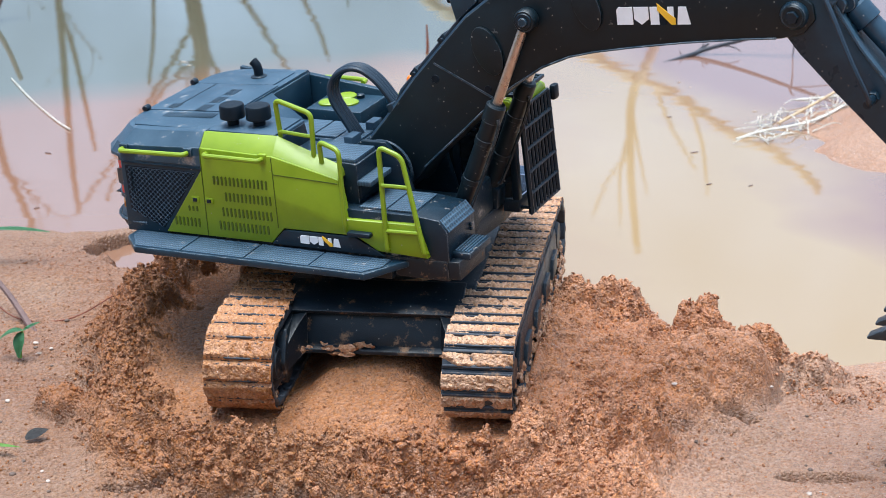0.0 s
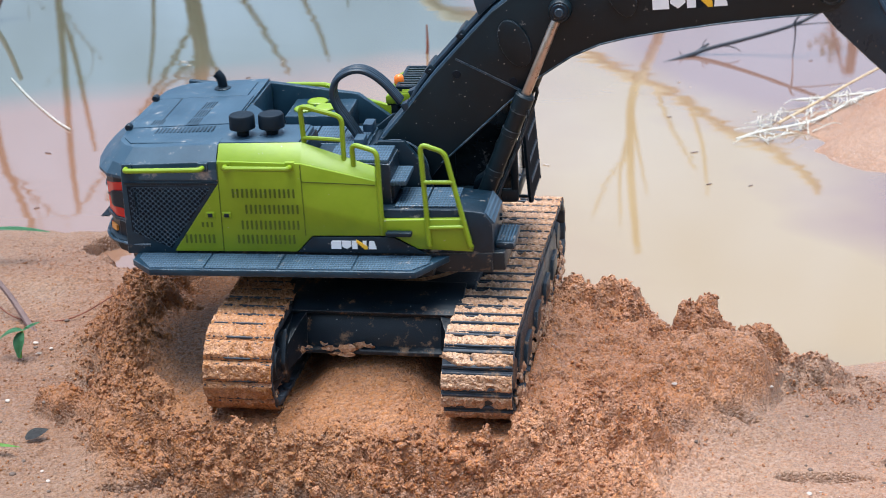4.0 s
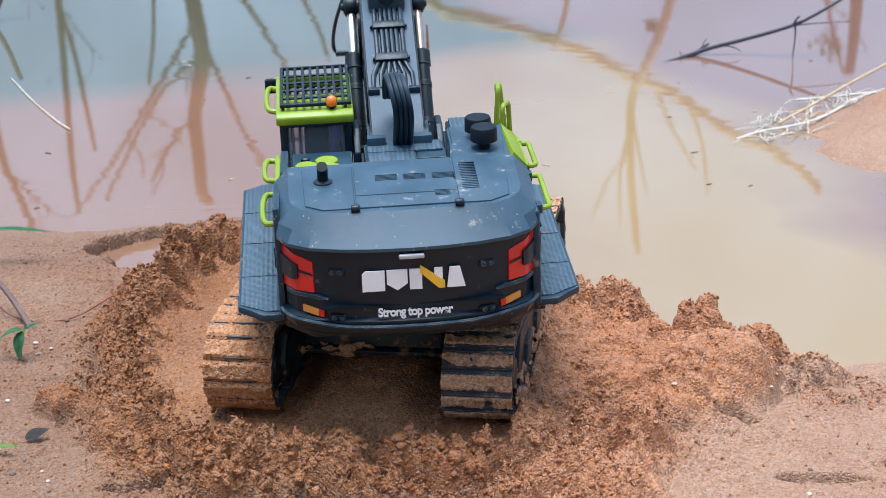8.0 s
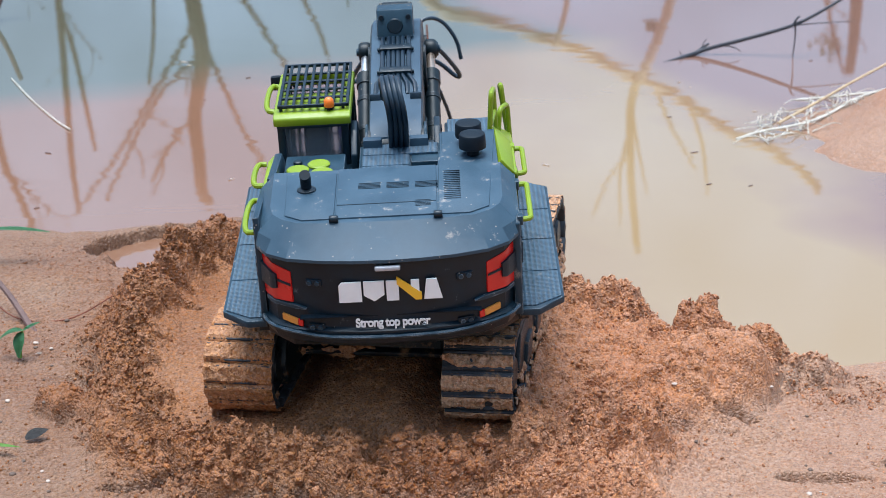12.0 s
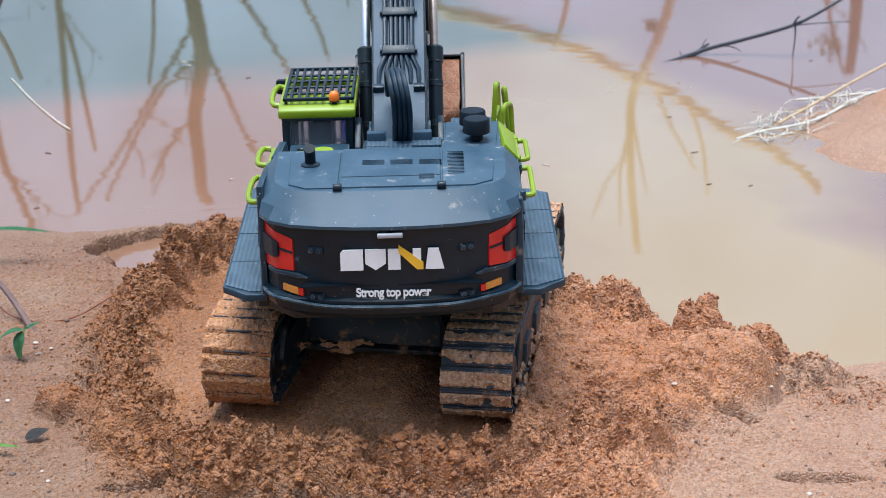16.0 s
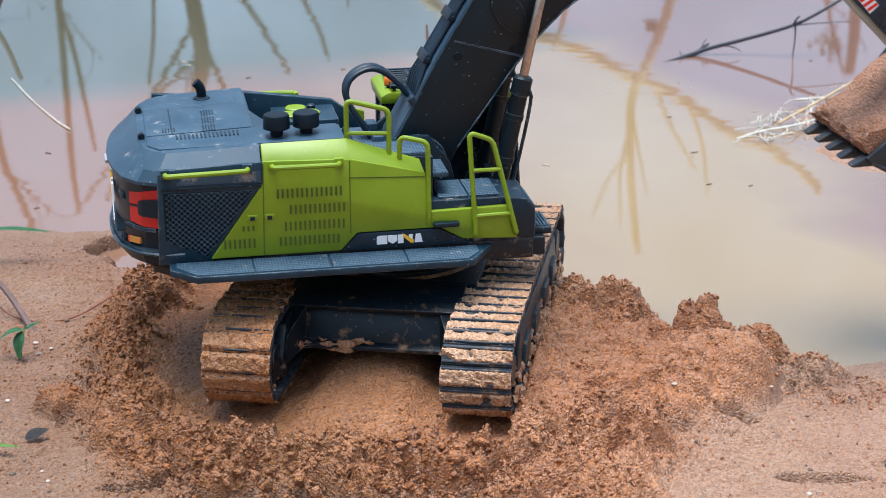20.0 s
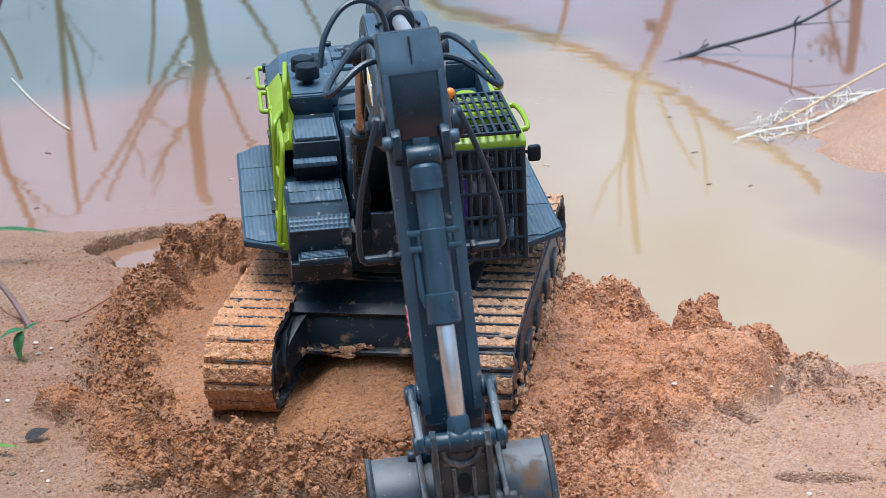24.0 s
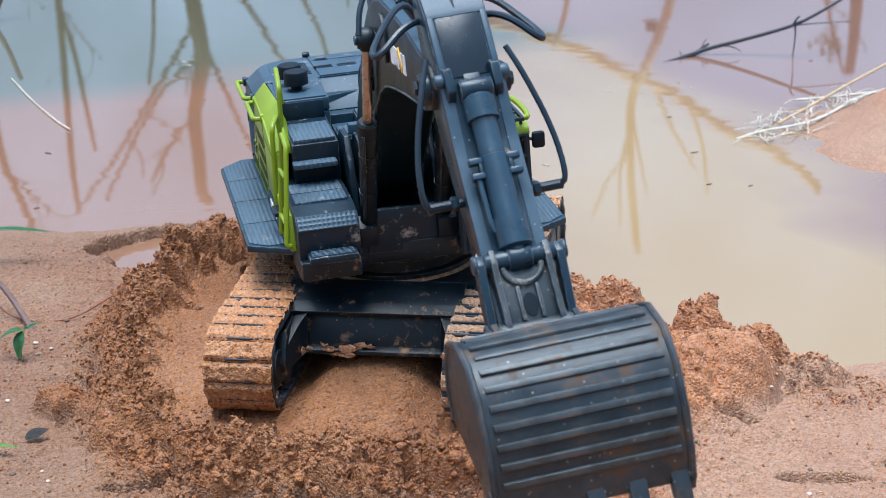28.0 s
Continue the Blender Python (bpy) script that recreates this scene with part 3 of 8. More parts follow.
def link_pin(t):
    """Where the rod, the arm and the bar of the bucket's linkage meet, in the stick's plane."""
    k = Matrix.Translation((STICK_LENGTH, 0, 0)) @ turn_y(CROWD(t) - CURL(t)) @ Vector((LINK_ON_BUCKET[0], 0, LINK_ON_BUCKET[1]))
    q = Vector((LINK_ON_STICK[0], 0, LINK_ON_STICK[1]))
    d = k - q
    n = max(1e-6, d.length)
    a = (LINK_ARM ** 2 - LINK_BAR ** 2 + n * n) / (2 * n)
    h = math.sqrt(max(0.0, LINK_ARM ** 2 - a * a))
    mid = q + d * (a / n)
    off = Vector((-d.z, 0, d.x)) * (h / n)
    s = max((mid + off, mid - off), key=lambda v: v.z)
    return (s.x, s.z), (k.x, k.z)


excavator = tagged(new("excavator"), "muddy lime-green and slate crawler excavator model on a mound", "model excavator")
moving = []


def ride(ob, at):
    """Notes that a part follows the pose that at(t) gives."""
    moving.append((ob, at))
    return ob


# ---- undercarriage (in the chassis' space: x ahead along the tracks) ----
TRACK_TOP, TRACK_H, TRACK_IN, TRACK_OUT, AXLE = 0.002, 0.060, 0.0546, 0.0995, 0.121


def track_line(share):
    """A point and the way along the belt's outer line; share runs once round."""
    r, n = TRACK_H / 2 - 0.0035, 2 * AXLE
    zc = TRACK_TOP - TRACK_H / 2
    total = 2 * n + math.tau * r
    s = (share % 1.0) * total
    if s < n:
        return (-AXLE + s, zc + r - 0.0016 * math.sin(math.pi * s / n) * -1), 0.0
    s -= n
    if s < math.pi * r:
        a = s / r
        return (AXLE + r * math.sin(a), zc + r * math.cos(a)), a
    s -= math.pi * r
    if s < n:
        return (AXLE - s, zc - r), math.pi
    a = (s - n) / r + math.pi
    return (-AXLE + r * math.sin(a), zc + r * math.cos(a)), a


def shoe_mesh(seed, mud, lo, hi, caked, fill=1.25):
    """One track shoe: a dark ribbed plate with a pad of caked mud on it. mud: how much of the plate it covers."""
    rng = random.Random(seed)
    w = TRACK_OUT - TRACK_IN
    b = bmesh.new()
    box(-0.0066, 0.0066, -w / 2, w / 2, -0.0035, 0.0002, 0.0004, b, 1)
    for x in (-0.0050, 0.0046):
        box(x - 0.0009, x + 0.0009, -w / 2 + 0.0005, w / 2 - 0.0005, 0.0, 0.0019, 0.0003, b, 1)
    box(-0.0064, -0.0052, -0.0085, 0.0085, 0.0, 0.0021, 0.0003, b, 1)
    dark = len(b.faces)
    nx, ny = 11, 44
    hold = {}
    for i in range(nx):
        for j in range(ny + 1):
            u = i / (nx - 1)
            y = -w / 2 + w * j / ny
            edge = 0.0007 * noise.noise((y * 330, seed * 3.1, 0.0)) + 0.0004 * noise.noise((y * 900, seed * 1.3, 4.0))
            x = lo + (hi - lo) * u + edge * (abs(u - 0.5) * 2)
            body = min(1.0, math.sin(math.pi * min(max(u, 0.02), 0.98)) * fill) ** 0.6
            gap = noise.noise((x * 130, y * 110, seed * 5.3)) + mud
            lump = 0.0011 * noise.noise((x * 260, y * 260, seed * 1.7)) + 0.0010 * noise.noise((x * 700, y * 700, seed)) + 0.0012 * noise.noise((x * 1500, y * 1500, seed * 2.3))
            z = -0.0012 + (0.0040 + lump) * body * min(1.0, max(0.0, gap * 2.5))
            hold[i, j] = b.verts.new((x, y * (1 + 0.012 * rng.uniform(-1, 1)), z))
    for i in range(nx - 1):
        for j in range(ny):
            b.faces.new((hold[i, j], hold[i + 1, j], hold[i + 1, j + 1], hold[i, j + 1]))
    b.faces.ensure_lookup_table()
    for f in b.faces[dark:]:
        f.material_index = 1
    me = finish("track_shoe", b, SHOE_BARE, 50)
    me.materials.append(caked)
    return me


def build_tracks():
    zc = TRACK_TOP - TRACK_H / 2
    kinds = {1: [shoe_mesh(k, 0.82, -0.0069, 0.0068, SHOE, 2.2) for k in range(8)], -1: [shoe_mesh(40 + k, 0.80, -0.0066, 0.0050, SHOE_PALE, 2.6) for k in range(8)]}
    shoes_bare = [shoe_mesh(20 + k, 0.56, -0.0060, 0.0042, SHOE_PALE, 2.2) for k in range(5)]
    count = 48
    for side, sign in (("left", 1), ("right", -1)):
        mid = sign * (TRACK_IN + TRACK_OUT) / 2
        inner, outer = sorted((sign * (TRACK_IN + 0.009), sign * (TRACK_OUT - 0.006)))
        # inner belt
        b = bmesh.new()
        loops = []
        for y in (mid - 0.017, mid + 0.017):
            for off in (0.0, 0.004):
                loop = []
                for k in range(64):
                    (x, z), a = track_line(k / 64)
                    loop.append(b.verts.new((x - (off + 0.0016) * math.sin(a), y, z - (off + 0.0016) * math.cos(a))))
                loops.append(loop)
        for k in range(64):
            j = (k + 1) % 64
            for u, v in ((0, 1), (1, 3), (3, 2), (2, 0)):
                b.faces.new((loops[u][k], loops[u][j], loops[v][j], loops[v][k]))
        bmesh.ops.recalc_face_normals(b, faces=b.faces)
        track = part("crawler_track", b, RUBBER, excavator, "mud-caked black crawler track of ribbed shoes")
        rng = random.Random(5 if sign > 0 else 6)
        for k in range(count):
            (x, z), a = track_line((k + 0.35) / count)
            front = x < -AXLE * 0.55
            bare = (sign < 0 and rng.random() < (0.65 if front else 0.35))
            o = new("track_shoe", rng.choice(shoes_bare if bare else kinds[sign]))
            o.parent = track
            o.matrix_basis = Matrix.Translation((x, mid + rng.uniform(-0.0004, 0.0004), z)) @ turn_y(math.degrees(a)) @ Matrix.Diagonal((1, 1, rng.uniform(0.8, 1.15), 1))
        # side frame with its running gear
        body = [(-0.118, zc - 0.006), (-0.098, zc - 0.017), (0.098, zc - 0.017), (0.118, zc - 0.006), (0.112, zc + 0.010), (0.08, zc + 0.0165), (-0.08, zc + 0.0165), (-0.112, zc + 0.010)]
        tf = part("track_frame", prism(body, inner, outer, 0.0022), FRAME, excavator, "dusty black side frame inside the track")
        b = bmesh.new()
        for x in (-0.085, -0.052, -0.018, 0.016, 0.05, 0.084):
            rod((x, outer - 0.004 if sign > 0 else inner + 0.004, zc - 0.0165), (x, (outer + 0.003) if sign > 0 else (inner - 0.003), zc - 0.0165), 0.0085, 14, b)
            part("track_roller", b, FRAME, tf)
            b = bmesh.new()
        b.free()
        for x, nm in ((-AXLE, "idler_wheel"), (AXLE, "drive_sprocket")):
            b = rod((x, mid - 0.016, zc), (x, mid + 0.016, zc), 0.0205, 24)
            rod((x, mid - 0.0205, zc), (x, mid + 0.0205, zc), 0.0115, 18, b)
            if nm == "drive_sprocket":
                for k in range(9):
                    a = math.tau * k / 9
                    c = Vector((x + 0.0155 * math.cos(a), 0, zc + 0.0155 * math.sin(a)))
                    rod((c.x, mid - 0.018, c.z), (c.x, mid + 0.018, c.z), 0.0018, 8, b)
            part(nm, b, FRAME, tf)
        # guard plates along the outer side
        yo = outer if sign > 0 else inner
        b = prism([(-0.104, zc - 0.010), (-0.094, zc - 0.0155), (0.098, zc - 0.0155), (0.108, zc - 0.008), (0.098, zc + 0.0150), (-0.092, zc + 0.0150)], yo - 0.001 if sign > 0 else yo - 0.0042, yo + 0.0042 if sign > 0 else yo + 0.001, 0.0012)
        part("side_guard", b, FRAME, tf)
        for x in (-0.07, -0.02, 0.03, 0.075):
            b = prism([(x - 0.013, zc - 0.012), (x + 0.009, zc - 0.012), (x + 0.015, zc + 0.002), (x - 0.007, zc + 0.002)], yo - 0.001 if sign > 0 else yo - 0.0068, yo + 0.0068 if sign > 0 else yo + 0.001, 0.0008)
            part("guard_rib", b, FRAME, tf)
        # inner end plate by the front idler, as the mud-smeared guide
        yi = inner if sign > 0 else outer
        b = prism([(-0.143, zc + 0.002), (-0.135, zc - 0.018), (-0.11, zc - 0.026), (-0.07, zc - 0.014), (-0.055, zc + 0.012), (-0.075, zc + 0.0225), (-0.12, zc + 0.022), (-0.138, zc + 0.014)],
                  yi - 0.003 if sign > 0 else yi - 0.001, yi + 0.001 if sign > 0 else yi + 0.003, 0.0012)
        part("inner_guide_plate", b, FRAME, tf, "black guide plate with wet streaks and clinging mud")
        # mud that clings to the inner side
        rng = random.Random(9 + sign)
        b = bmesh.new()
        for k in range(46):
            u = rng.random()
            x = -0.132 + 0.075 * u
            z = zc - 0.022 + 0.016 * u + rng.uniform(-0.004, 0.004)
            r = rng.uniform(0.0015, 0.0042)
            m = Matrix.Translation((x, yi - sign * 0.003, z)) @ Euler((rng.random() * 6, rng.random() * 6, 0)).to_matrix().to_4x4() @ Matrix.Diagonal((1, 0.55, 0.8, 1))
            bmesh.ops.create_icosphere(b, subdivisions=1, radius=r, matrix=m)
        for k in range(150):
            x = rng.uniform(-0.138, 0.132)
            deep = rng.random() ** 1.6
            r = rng.uniform(0.0012, 0.0040) * (1.1 - 0.6 * deep)
            m = Matrix.Translation((x, yo + sign * (0.0060 - 0.003 * deep), zc - 0.0275 + 0.024 * deep)) @ Matrix.Diagonal((1.6, 0.5, 1.0, 1))
            bmesh.ops.create_icosphere(b, subdivisions=2, radius=r, matrix=m)
        for v in b.verts:
            v.co += noise.noise_vector(v.co * 480) * 0.0022 + noise.noise_vector(v.co * 1500) * 0.0006
        tagged(part("clinging_mud", b, CAKE, tf, "clods of drying mud", 70), kind="stuff")


def build_cross_frame():
    w = TRACK_IN + 0.009
    top = 0.004
    # the body between the tracks: a box whose faces slope outwards to the side frames
    b = prism([(-0.082, -0.030), (0.082, -0.030), (0.088, -0.022), (0.074, top - 0.006), (0.055, top), (-0.055, top), (-0.074, top - 0.006), (-0.088, -0.022)], -w, w, 0.002)
    cf = part("cross_frame", b, FRAME, excavator, "black cross frame, wet and dusty, with mud along its lower edge")
    part("front_plate", prism([(-0.0905, -0.0285), (-0.087, -0.0285), (-0.077, -0.005), (-0.0795, -0.003)], -w + 0.004, w - 0.004, 0.0008), FRAME, cf)
    part("top_ledge", prism([(-0.0880, -0.0065), (-0.0800, -0.0030), (-0.060, 0.0052), (-0.058, 0.0070), (-0.0815, 0.0004), (-0.0895, -0.0035)], -w + 0.006, w - 0.006, 0.0006), FRAME, cf)
    part("lower_lip", prism([(-0.0945, -0.0318), (-0.0840, -0.0318), (-0.0840, -0.0278), (-0.0900, -0.0270), (-0.0945, -0.0290)], -w + 0.002, w - 0.002, 0.0007), FRAME, cf, "worn lower lip of the frame")
    for s in (1, -1):
        rings = []
        for k in range(11):
            u = k / 10
            x, low = -0.0905 - 0.044 * u ** 0.85, -0.0310 - 0.0230 * u ** 1.3
            y_in, high = w - 0.017 * (1 - u) ** 1.6 - 0.002, -0.006 - 0.014 * u
            rings.append([(x + 0.010, s * (w + 0.001), high), (x + 0.002, s * y_in, low + 0.022 * (1 - u) + 0.004), (x - 0.001, s * y_in, low), (x + 0.006, s * (w + 0.001), low - 0.001)])
        part("gusset", loft(rings), FRAME, cf, "curved black gusset from the frame to the track, smeared with mud", 40)
        part("leg", prism([(-0.112, -0.047), (-0.075, -0.040), (-0.06, -0.012), (-0.075, -0.004), (-0.107, -0.010), (-0.118, -0.03)], s * w - 0.010 * (s > 0), s * w + 0.010 * (s < 0), 0.002), FRAME, cf)
        part("rear_leg", prism([(0.112, -0.047), (0.075, -0.040), (0.06, -0.012), (0.075, -0.004), (0.107, -0.010), (0.118, -0.03)], s * w - 0.010 * (s > 0), s * w + 0.010 * (s < 0), 0.002), FRAME, cf)
    rng = random.Random(3)
    b = bmesh.new()
    for k in range(40):
        y = w - 2 * w * rng.random() ** 2.2
        if y < 0.01 and rng.random() < 0.75:
            continue
        m = Matrix.Translation((-0.0930 + rng.uniform(-0.002, 0.001) - 0.60 * max(0.0, y - w + 0.020), y, -0.0285 + rng.uniform(-0.0025, 0.0030 + 0.14 * max(0.0, y - w + 0.05)) - 0.40 * max(0.0, y - w + 0.020))) @ Matrix.Diagonal((0.18, 2.0, 0.80, 1))
        bmesh.ops.create_icosphere(b, subdivisions=2, radius=rng.uniform(0.0010, 0.0034), matrix=m)
    for v in b.verts:
        v.co += noise.noise_vector(v.co * 420) * 0.0022
    tagged(part("clinging_mud", b, CAKE, cf, "line of drying mud", 70), kind="stuff")
    ring = part("swing_ring", lathe([(0, 0.052), (0.15, 0.055), (0.3, 0.055), (0.34, 0.050), (0.7, 0.050), (0.74, 0.0535), (0.98, 0.0535), (1, 0.051)], (0, 0, 0.002), (0, 0, 0.0225), 48), FRAME, excavator,
                "round slew ring with a muddy collar")
    part("mud_collar", lathe([(0, 0.060), (0.5, 0.058), (1, 0.052)], (0, 0, 0.0015), (0, 0, 0.0065), 48), CAKE, ring)


build_tracks()
build_cross_frame()


# ---- upper structure (x ahead, y to its left, z up, from the slew pivot) ----
def rider(name, bm, material, label="", sharp=32):
    return ride(part(name, bm, material, excavator, label, sharp), upper_at)


def print_mark(parent, at, width, height, depth=0.0006):
    """The maker's mark as plain white blocks with a slanted yellow one. at: the pose whose x runs along the mark and z up; y faces the viewer."""
    def slab(name, pts, material, lift):
        b = prism([(u * width, v * height) for u, v in pts], -depth - lift, 0.0, 0)
        b.transform(at)
        part(name, b, material, parent)
    slab("mark_block", [(0.0, 0.0), (0.22, 0.0), (0.22, 0.95), (0.03, 0.95), (0.0, 0.8)], WHITE, 0)
    slab("mark_block", [(0.24, 0.3), (0.34, 0.0), (0.44, 0.3), (0.44, 0.95), (0.24, 0.95)], WHITE, 0)
    slab("mark_block", [(0.46, 0.0), (0.58, 0.0), (0.58, 0.95), (0.46, 0.95)], WHITE, 0)
    slab("mark_slash", [(0.565, 0.78), (0.565, 1.12), (0.80, 0.32), (0.80, 0.0), (0.74, 0.0)], YELLOW, 0.0003)
    slab("mark_block", [(0.70, 0.60), (0.78, 0.34), (0.78, 0.95), (0.70, 0.95)], WHITE, 0)
    slab("mark_block", [(0.82, 0.0), (1.0, 0.0), (0.95, 0.95), (0.85, 0.95)], WHITE, 0)


def tail_outline(inset, cut=0.0):
    """Half round of the counterweight seen from above, from its right side round the back to its left."""
    half = [(-0.100, 0.079), (-0.150, 0.0790), (-0.164, 0.0780), (-0.1765, 0.0715), (-0.1855, 0.0590), (-0.1910, 0.040), (-0.1938, 0.020), (-0.1947, 0.0)]
    right = [(x + inset * max(0.0, min(1.0, (-0.15 - x) / 0.02)) + cut, -(y - inset)) for x, y in half]
    return right + [(x, -y) for x, y in right[-2::-1]]


def deck_z(x):
    """Height of the deck, which falls a little towards the tail."""
    return 0.1082 - 0.047 * max(0.0, -0.088 - x)


def sag(bm):
    for v in bm.verts:
        if v.co.z > 0.094:
            v.co.z += deck_z(v.co.x) - 0.1082
    return bm


def build_counterweight():
    levels = [(0.0270, 0.0120), (0.0285, 0.0070), (0.0330, 0.0022), (0.0385, 0.0006), (0.0415, 0.0006), (0.0430, 0.0030), (0.0560, 0.0030), (0.0850, 0.0022), (0.0856, 0.0005), (0.0868, 0.0)]
    cw = rider("counterweight", loft([[(x, y, z) for x, y in tail_outline(i)] for z, i in levels]), DARK, "dark grey rounded counterweight shell with scuffs", 22)
    # upper shell, a skin a little proud, its sky-lit paleness put into the colour
    outer = tail_outline(-0.0007)
    half_top = [(-0.100, 0.0705), (-0.148, 0.0700), (-0.158, 0.0680), (-0.1655, 0.0625), (-0.1715, 0.0530), (-0.1735, 0.038), (-0.1742, 0.020), (-0.1745, 0.0)]
    top = [(x, -y) for x, y in half_top] + half_top[-2::-1]
    share = [0.04, 0.05, 0.16, 0.36, 0.46, 0.48, 0.48, 0.48]
    rise = [0.0985, 0.0972, 0.0962, 0.0956, 0.0955, 0.0955, 0.0955, 0.0955]
    share, rise = share + share[-2::-1], rise + rise[-2::-1]
    rings = [[(x, y, 0.0866) for x, y in tail_outline(0.002)], [(x, y, 0.0866) for x, y in outer], [(x, y, 0.0886) for x, y in outer],
             [(a[0] + (b[0] - a[0]) * f, a[1] + (b[1] - a[1]) * f, z) for a, b, f, z in zip(outer, top, share, rise)], [(x, y, deck_z(x) + 0.0002) for x, y in top]]
    part("upper_shell", loft(rings), SLATE_LIT, cw, "slate-grey bevelled upper shell with faceted corners", 14)
    # bumper ridge
    b = bmesh.new()
    line = [(x, y) for x, y in tail_outline(-0.0004) if x < -0.149]
    pts = [(x, y, 0.0405 - 0.0022 * max(0.0, min(1.0, (0.055 - abs(y)) / 0.012))) for x, y in line]
    part("bumper_ridge", tube(smooth_path(pts, 1), 0.0012, 6, b), SLATE, cw)
    ring = [p for p in tail_outline(0.0026) if p[0] < -0.149]
    mid = len(ring) // 2

    def on_face(y):
        """Place and outward way on the back, at the sideways distance y from the middle."""
        half = [(-px, abs(py)) for px, py in ring[mid:]]
        k = next((i for i in range(1, len(half)) if half[i][1] >= abs(y)), len(half) - 1)
        (x0, y0), (x1, y1) = half[k - 1], half[k]
        s = min((abs(y) - y0) / (y1 - y0), 0.45 if k == len(half) - 1 else 1.0)
        n = Vector((-(y1 - y0), -(x1 - x0))).normalized()
        sg = 1 if y >= 0 else -1
        return Vector((-(x0 + s * (x1 - x0)), sg * abs(y))), Vector((n.x, sg * n.y))

    def patch(columns, out, s, back=0.004):
        """A lens that follows the curved back: columns of (y, low z, high z), from the middle outwards."""
        ys = [c[0] for c in columns]
        dense = sorted(set([round(v, 5) for v in np.linspace(ys[0], ys[-1], 12)] + ys))
        bm = bmesh.new()
        rows = []
        for y in dense:
            p, n = on_face(s * y)
            lo_, hi_ = np.interp(y, ys, [c[1] for c in columns]), np.interp(y, ys, [c[2] for c in columns])
            f, r = p + n * out, p - n * back
            rows.append([bm.verts.new((f.x, f.y, lo_)), bm.verts.new((f.x, f.y, hi_)), bm.verts.new((r.x, r.y, hi_)), bm.verts.new((r.x, r.y, lo_))])
        for r0, r1 in zip(rows, rows[1:]):
            for k in range(4):
                bm.faces.new((r0[k], r0[(k + 1) % 4], r1[(k + 1) % 4], r1[k]))
        bm.faces.new(rows[0])
        bm.faces.new(rows[-1][::-1])
        bmesh.ops.recalc_face_normals(bm, faces=bm.faces)
        return bm
    for s in (1, -1):
        lamp = part("tail_light", patch([(0.0578, 0.0583, 0.0780), (0.0660, 0.0577, 0.0800), (0.0782, 0.0570, 0.0845)], 0.0009, s), RED, cw, "red tail light lens with a dark insert")
        part("lamp_insert", patch([(0.0663, 0.0655, 0.0742), (0.0690, 0.0648, 0.0755), (0.0784, 0.0645, 0.0780)], 0.0024, s), DARK, lamp)
        part("lamp_split", patch([(0.0580, 0.0690, 0.0702), (0.0668, 0.0700, 0.0714)], 0.0016, s), DARK, lamp)
        part("lamp_sill", patch([(0.0500, 0.0545, 0.0552), (0.0560, 0.0548, 0.0572), (0.0730, 0.0548, 0.0570)], 0.0018, s), SLATE, cw)
        mk = part("side_marker", patch([(0.0558, 0.0435, 0.0475), (0.0650, 0.0447, 0.0487)], 0.0009, s), AMBER, cw, "amber side marker")
        part("red_reflector", patch([(0.0527, 0.0428, 0.0470), (0.0555, 0.0433, 0.0475)], 0.0010, s), RED, mk)
        for zz in (0.0722, 0.0428):
            p, n = on_face(s * 0.0445)
            m = Matrix(((-n.x, -n.y, 0, p.x), (-n.y, n.x, 0, p.y), (0, 0, 1, zz), (0, 0, 0, 1)))
            b = box(-0.0013, 0.002, -0.0052, 0.0052, -0.0024, 0.0024, 0.0011)
            b.transform(m)
            bmesh.ops.recalc_face_normals(b, faces=b.faces)
            sock = part("lamp_socket", b, DARK, cw)
            for dy in (-0.0024, 0.0024):
                b = rod((-0.0021, dy, 0), (0, dy, 0), 0.0017, 10)
                b.transform(m)
                bmesh.ops.recalc_face_normals(b, faces=b.faces)
                part("socket_lens", b, SLATE, cw)
    part("latch", box(-0.1967, -0.1932, -0.0075, 0.0075, 0.0818, 0.0845, 0.0008), SILVER, cw)
    # panel line between the lamps
    part("panel_edge", prism([(face_y, z) for face_y, z in ((0.054, 0.0505), (-0.054, 0.0505), (-0.054, 0.0512), (0.054, 0.0512))], -0.1914, -0.186, 0, "x"), RUBBER, cw)
    at = Matrix.Translation((-0.1922, 0.0297, 0.0612)) @ Matrix.Rotation(radians(-90), 4, "Z")
    print_mark(cw, at, 0.061, 0.0135, 0.0012)
    # slogan
    curve = bpy.data.curves.new("slogan", "FONT")
    curve.body, curve.size, curve.extrude, curve.align_x, curve.align_y = "Strong top power", 0.0078, 0.0003, "CENTER", "CENTER"
    curve.space_character, curve.offset = 0.92, 0.00022
    ob = new("slogan_source", curve)
    me = bpy.data.meshes.new_from_object(ob.evaluated_get(bpy.context.evaluated_depsgraph_get()))
    bpy.data.objects.remove(ob)
    wide = max(v.co.x for v in me.vertices) - min(v.co.x for v in me.vertices)
    me.transform(Matrix.Diagonal((0.0445 / wide, 1.0, 1.0, 1.0)))
    me.materials.clear()
    me.materials.append(WHITE)
    sl = new("slogan_print", me)
    sl.parent = cw
    sl.matrix_basis = Matrix.Translation((-0.1928, -0.001, 0.0468)) @ Matrix.Rotation(radians(-90), 4, "Z") @ Matrix.Rotation(radians(90), 4, "X")
    tagged(sl, "white printed slogan")
    return cw


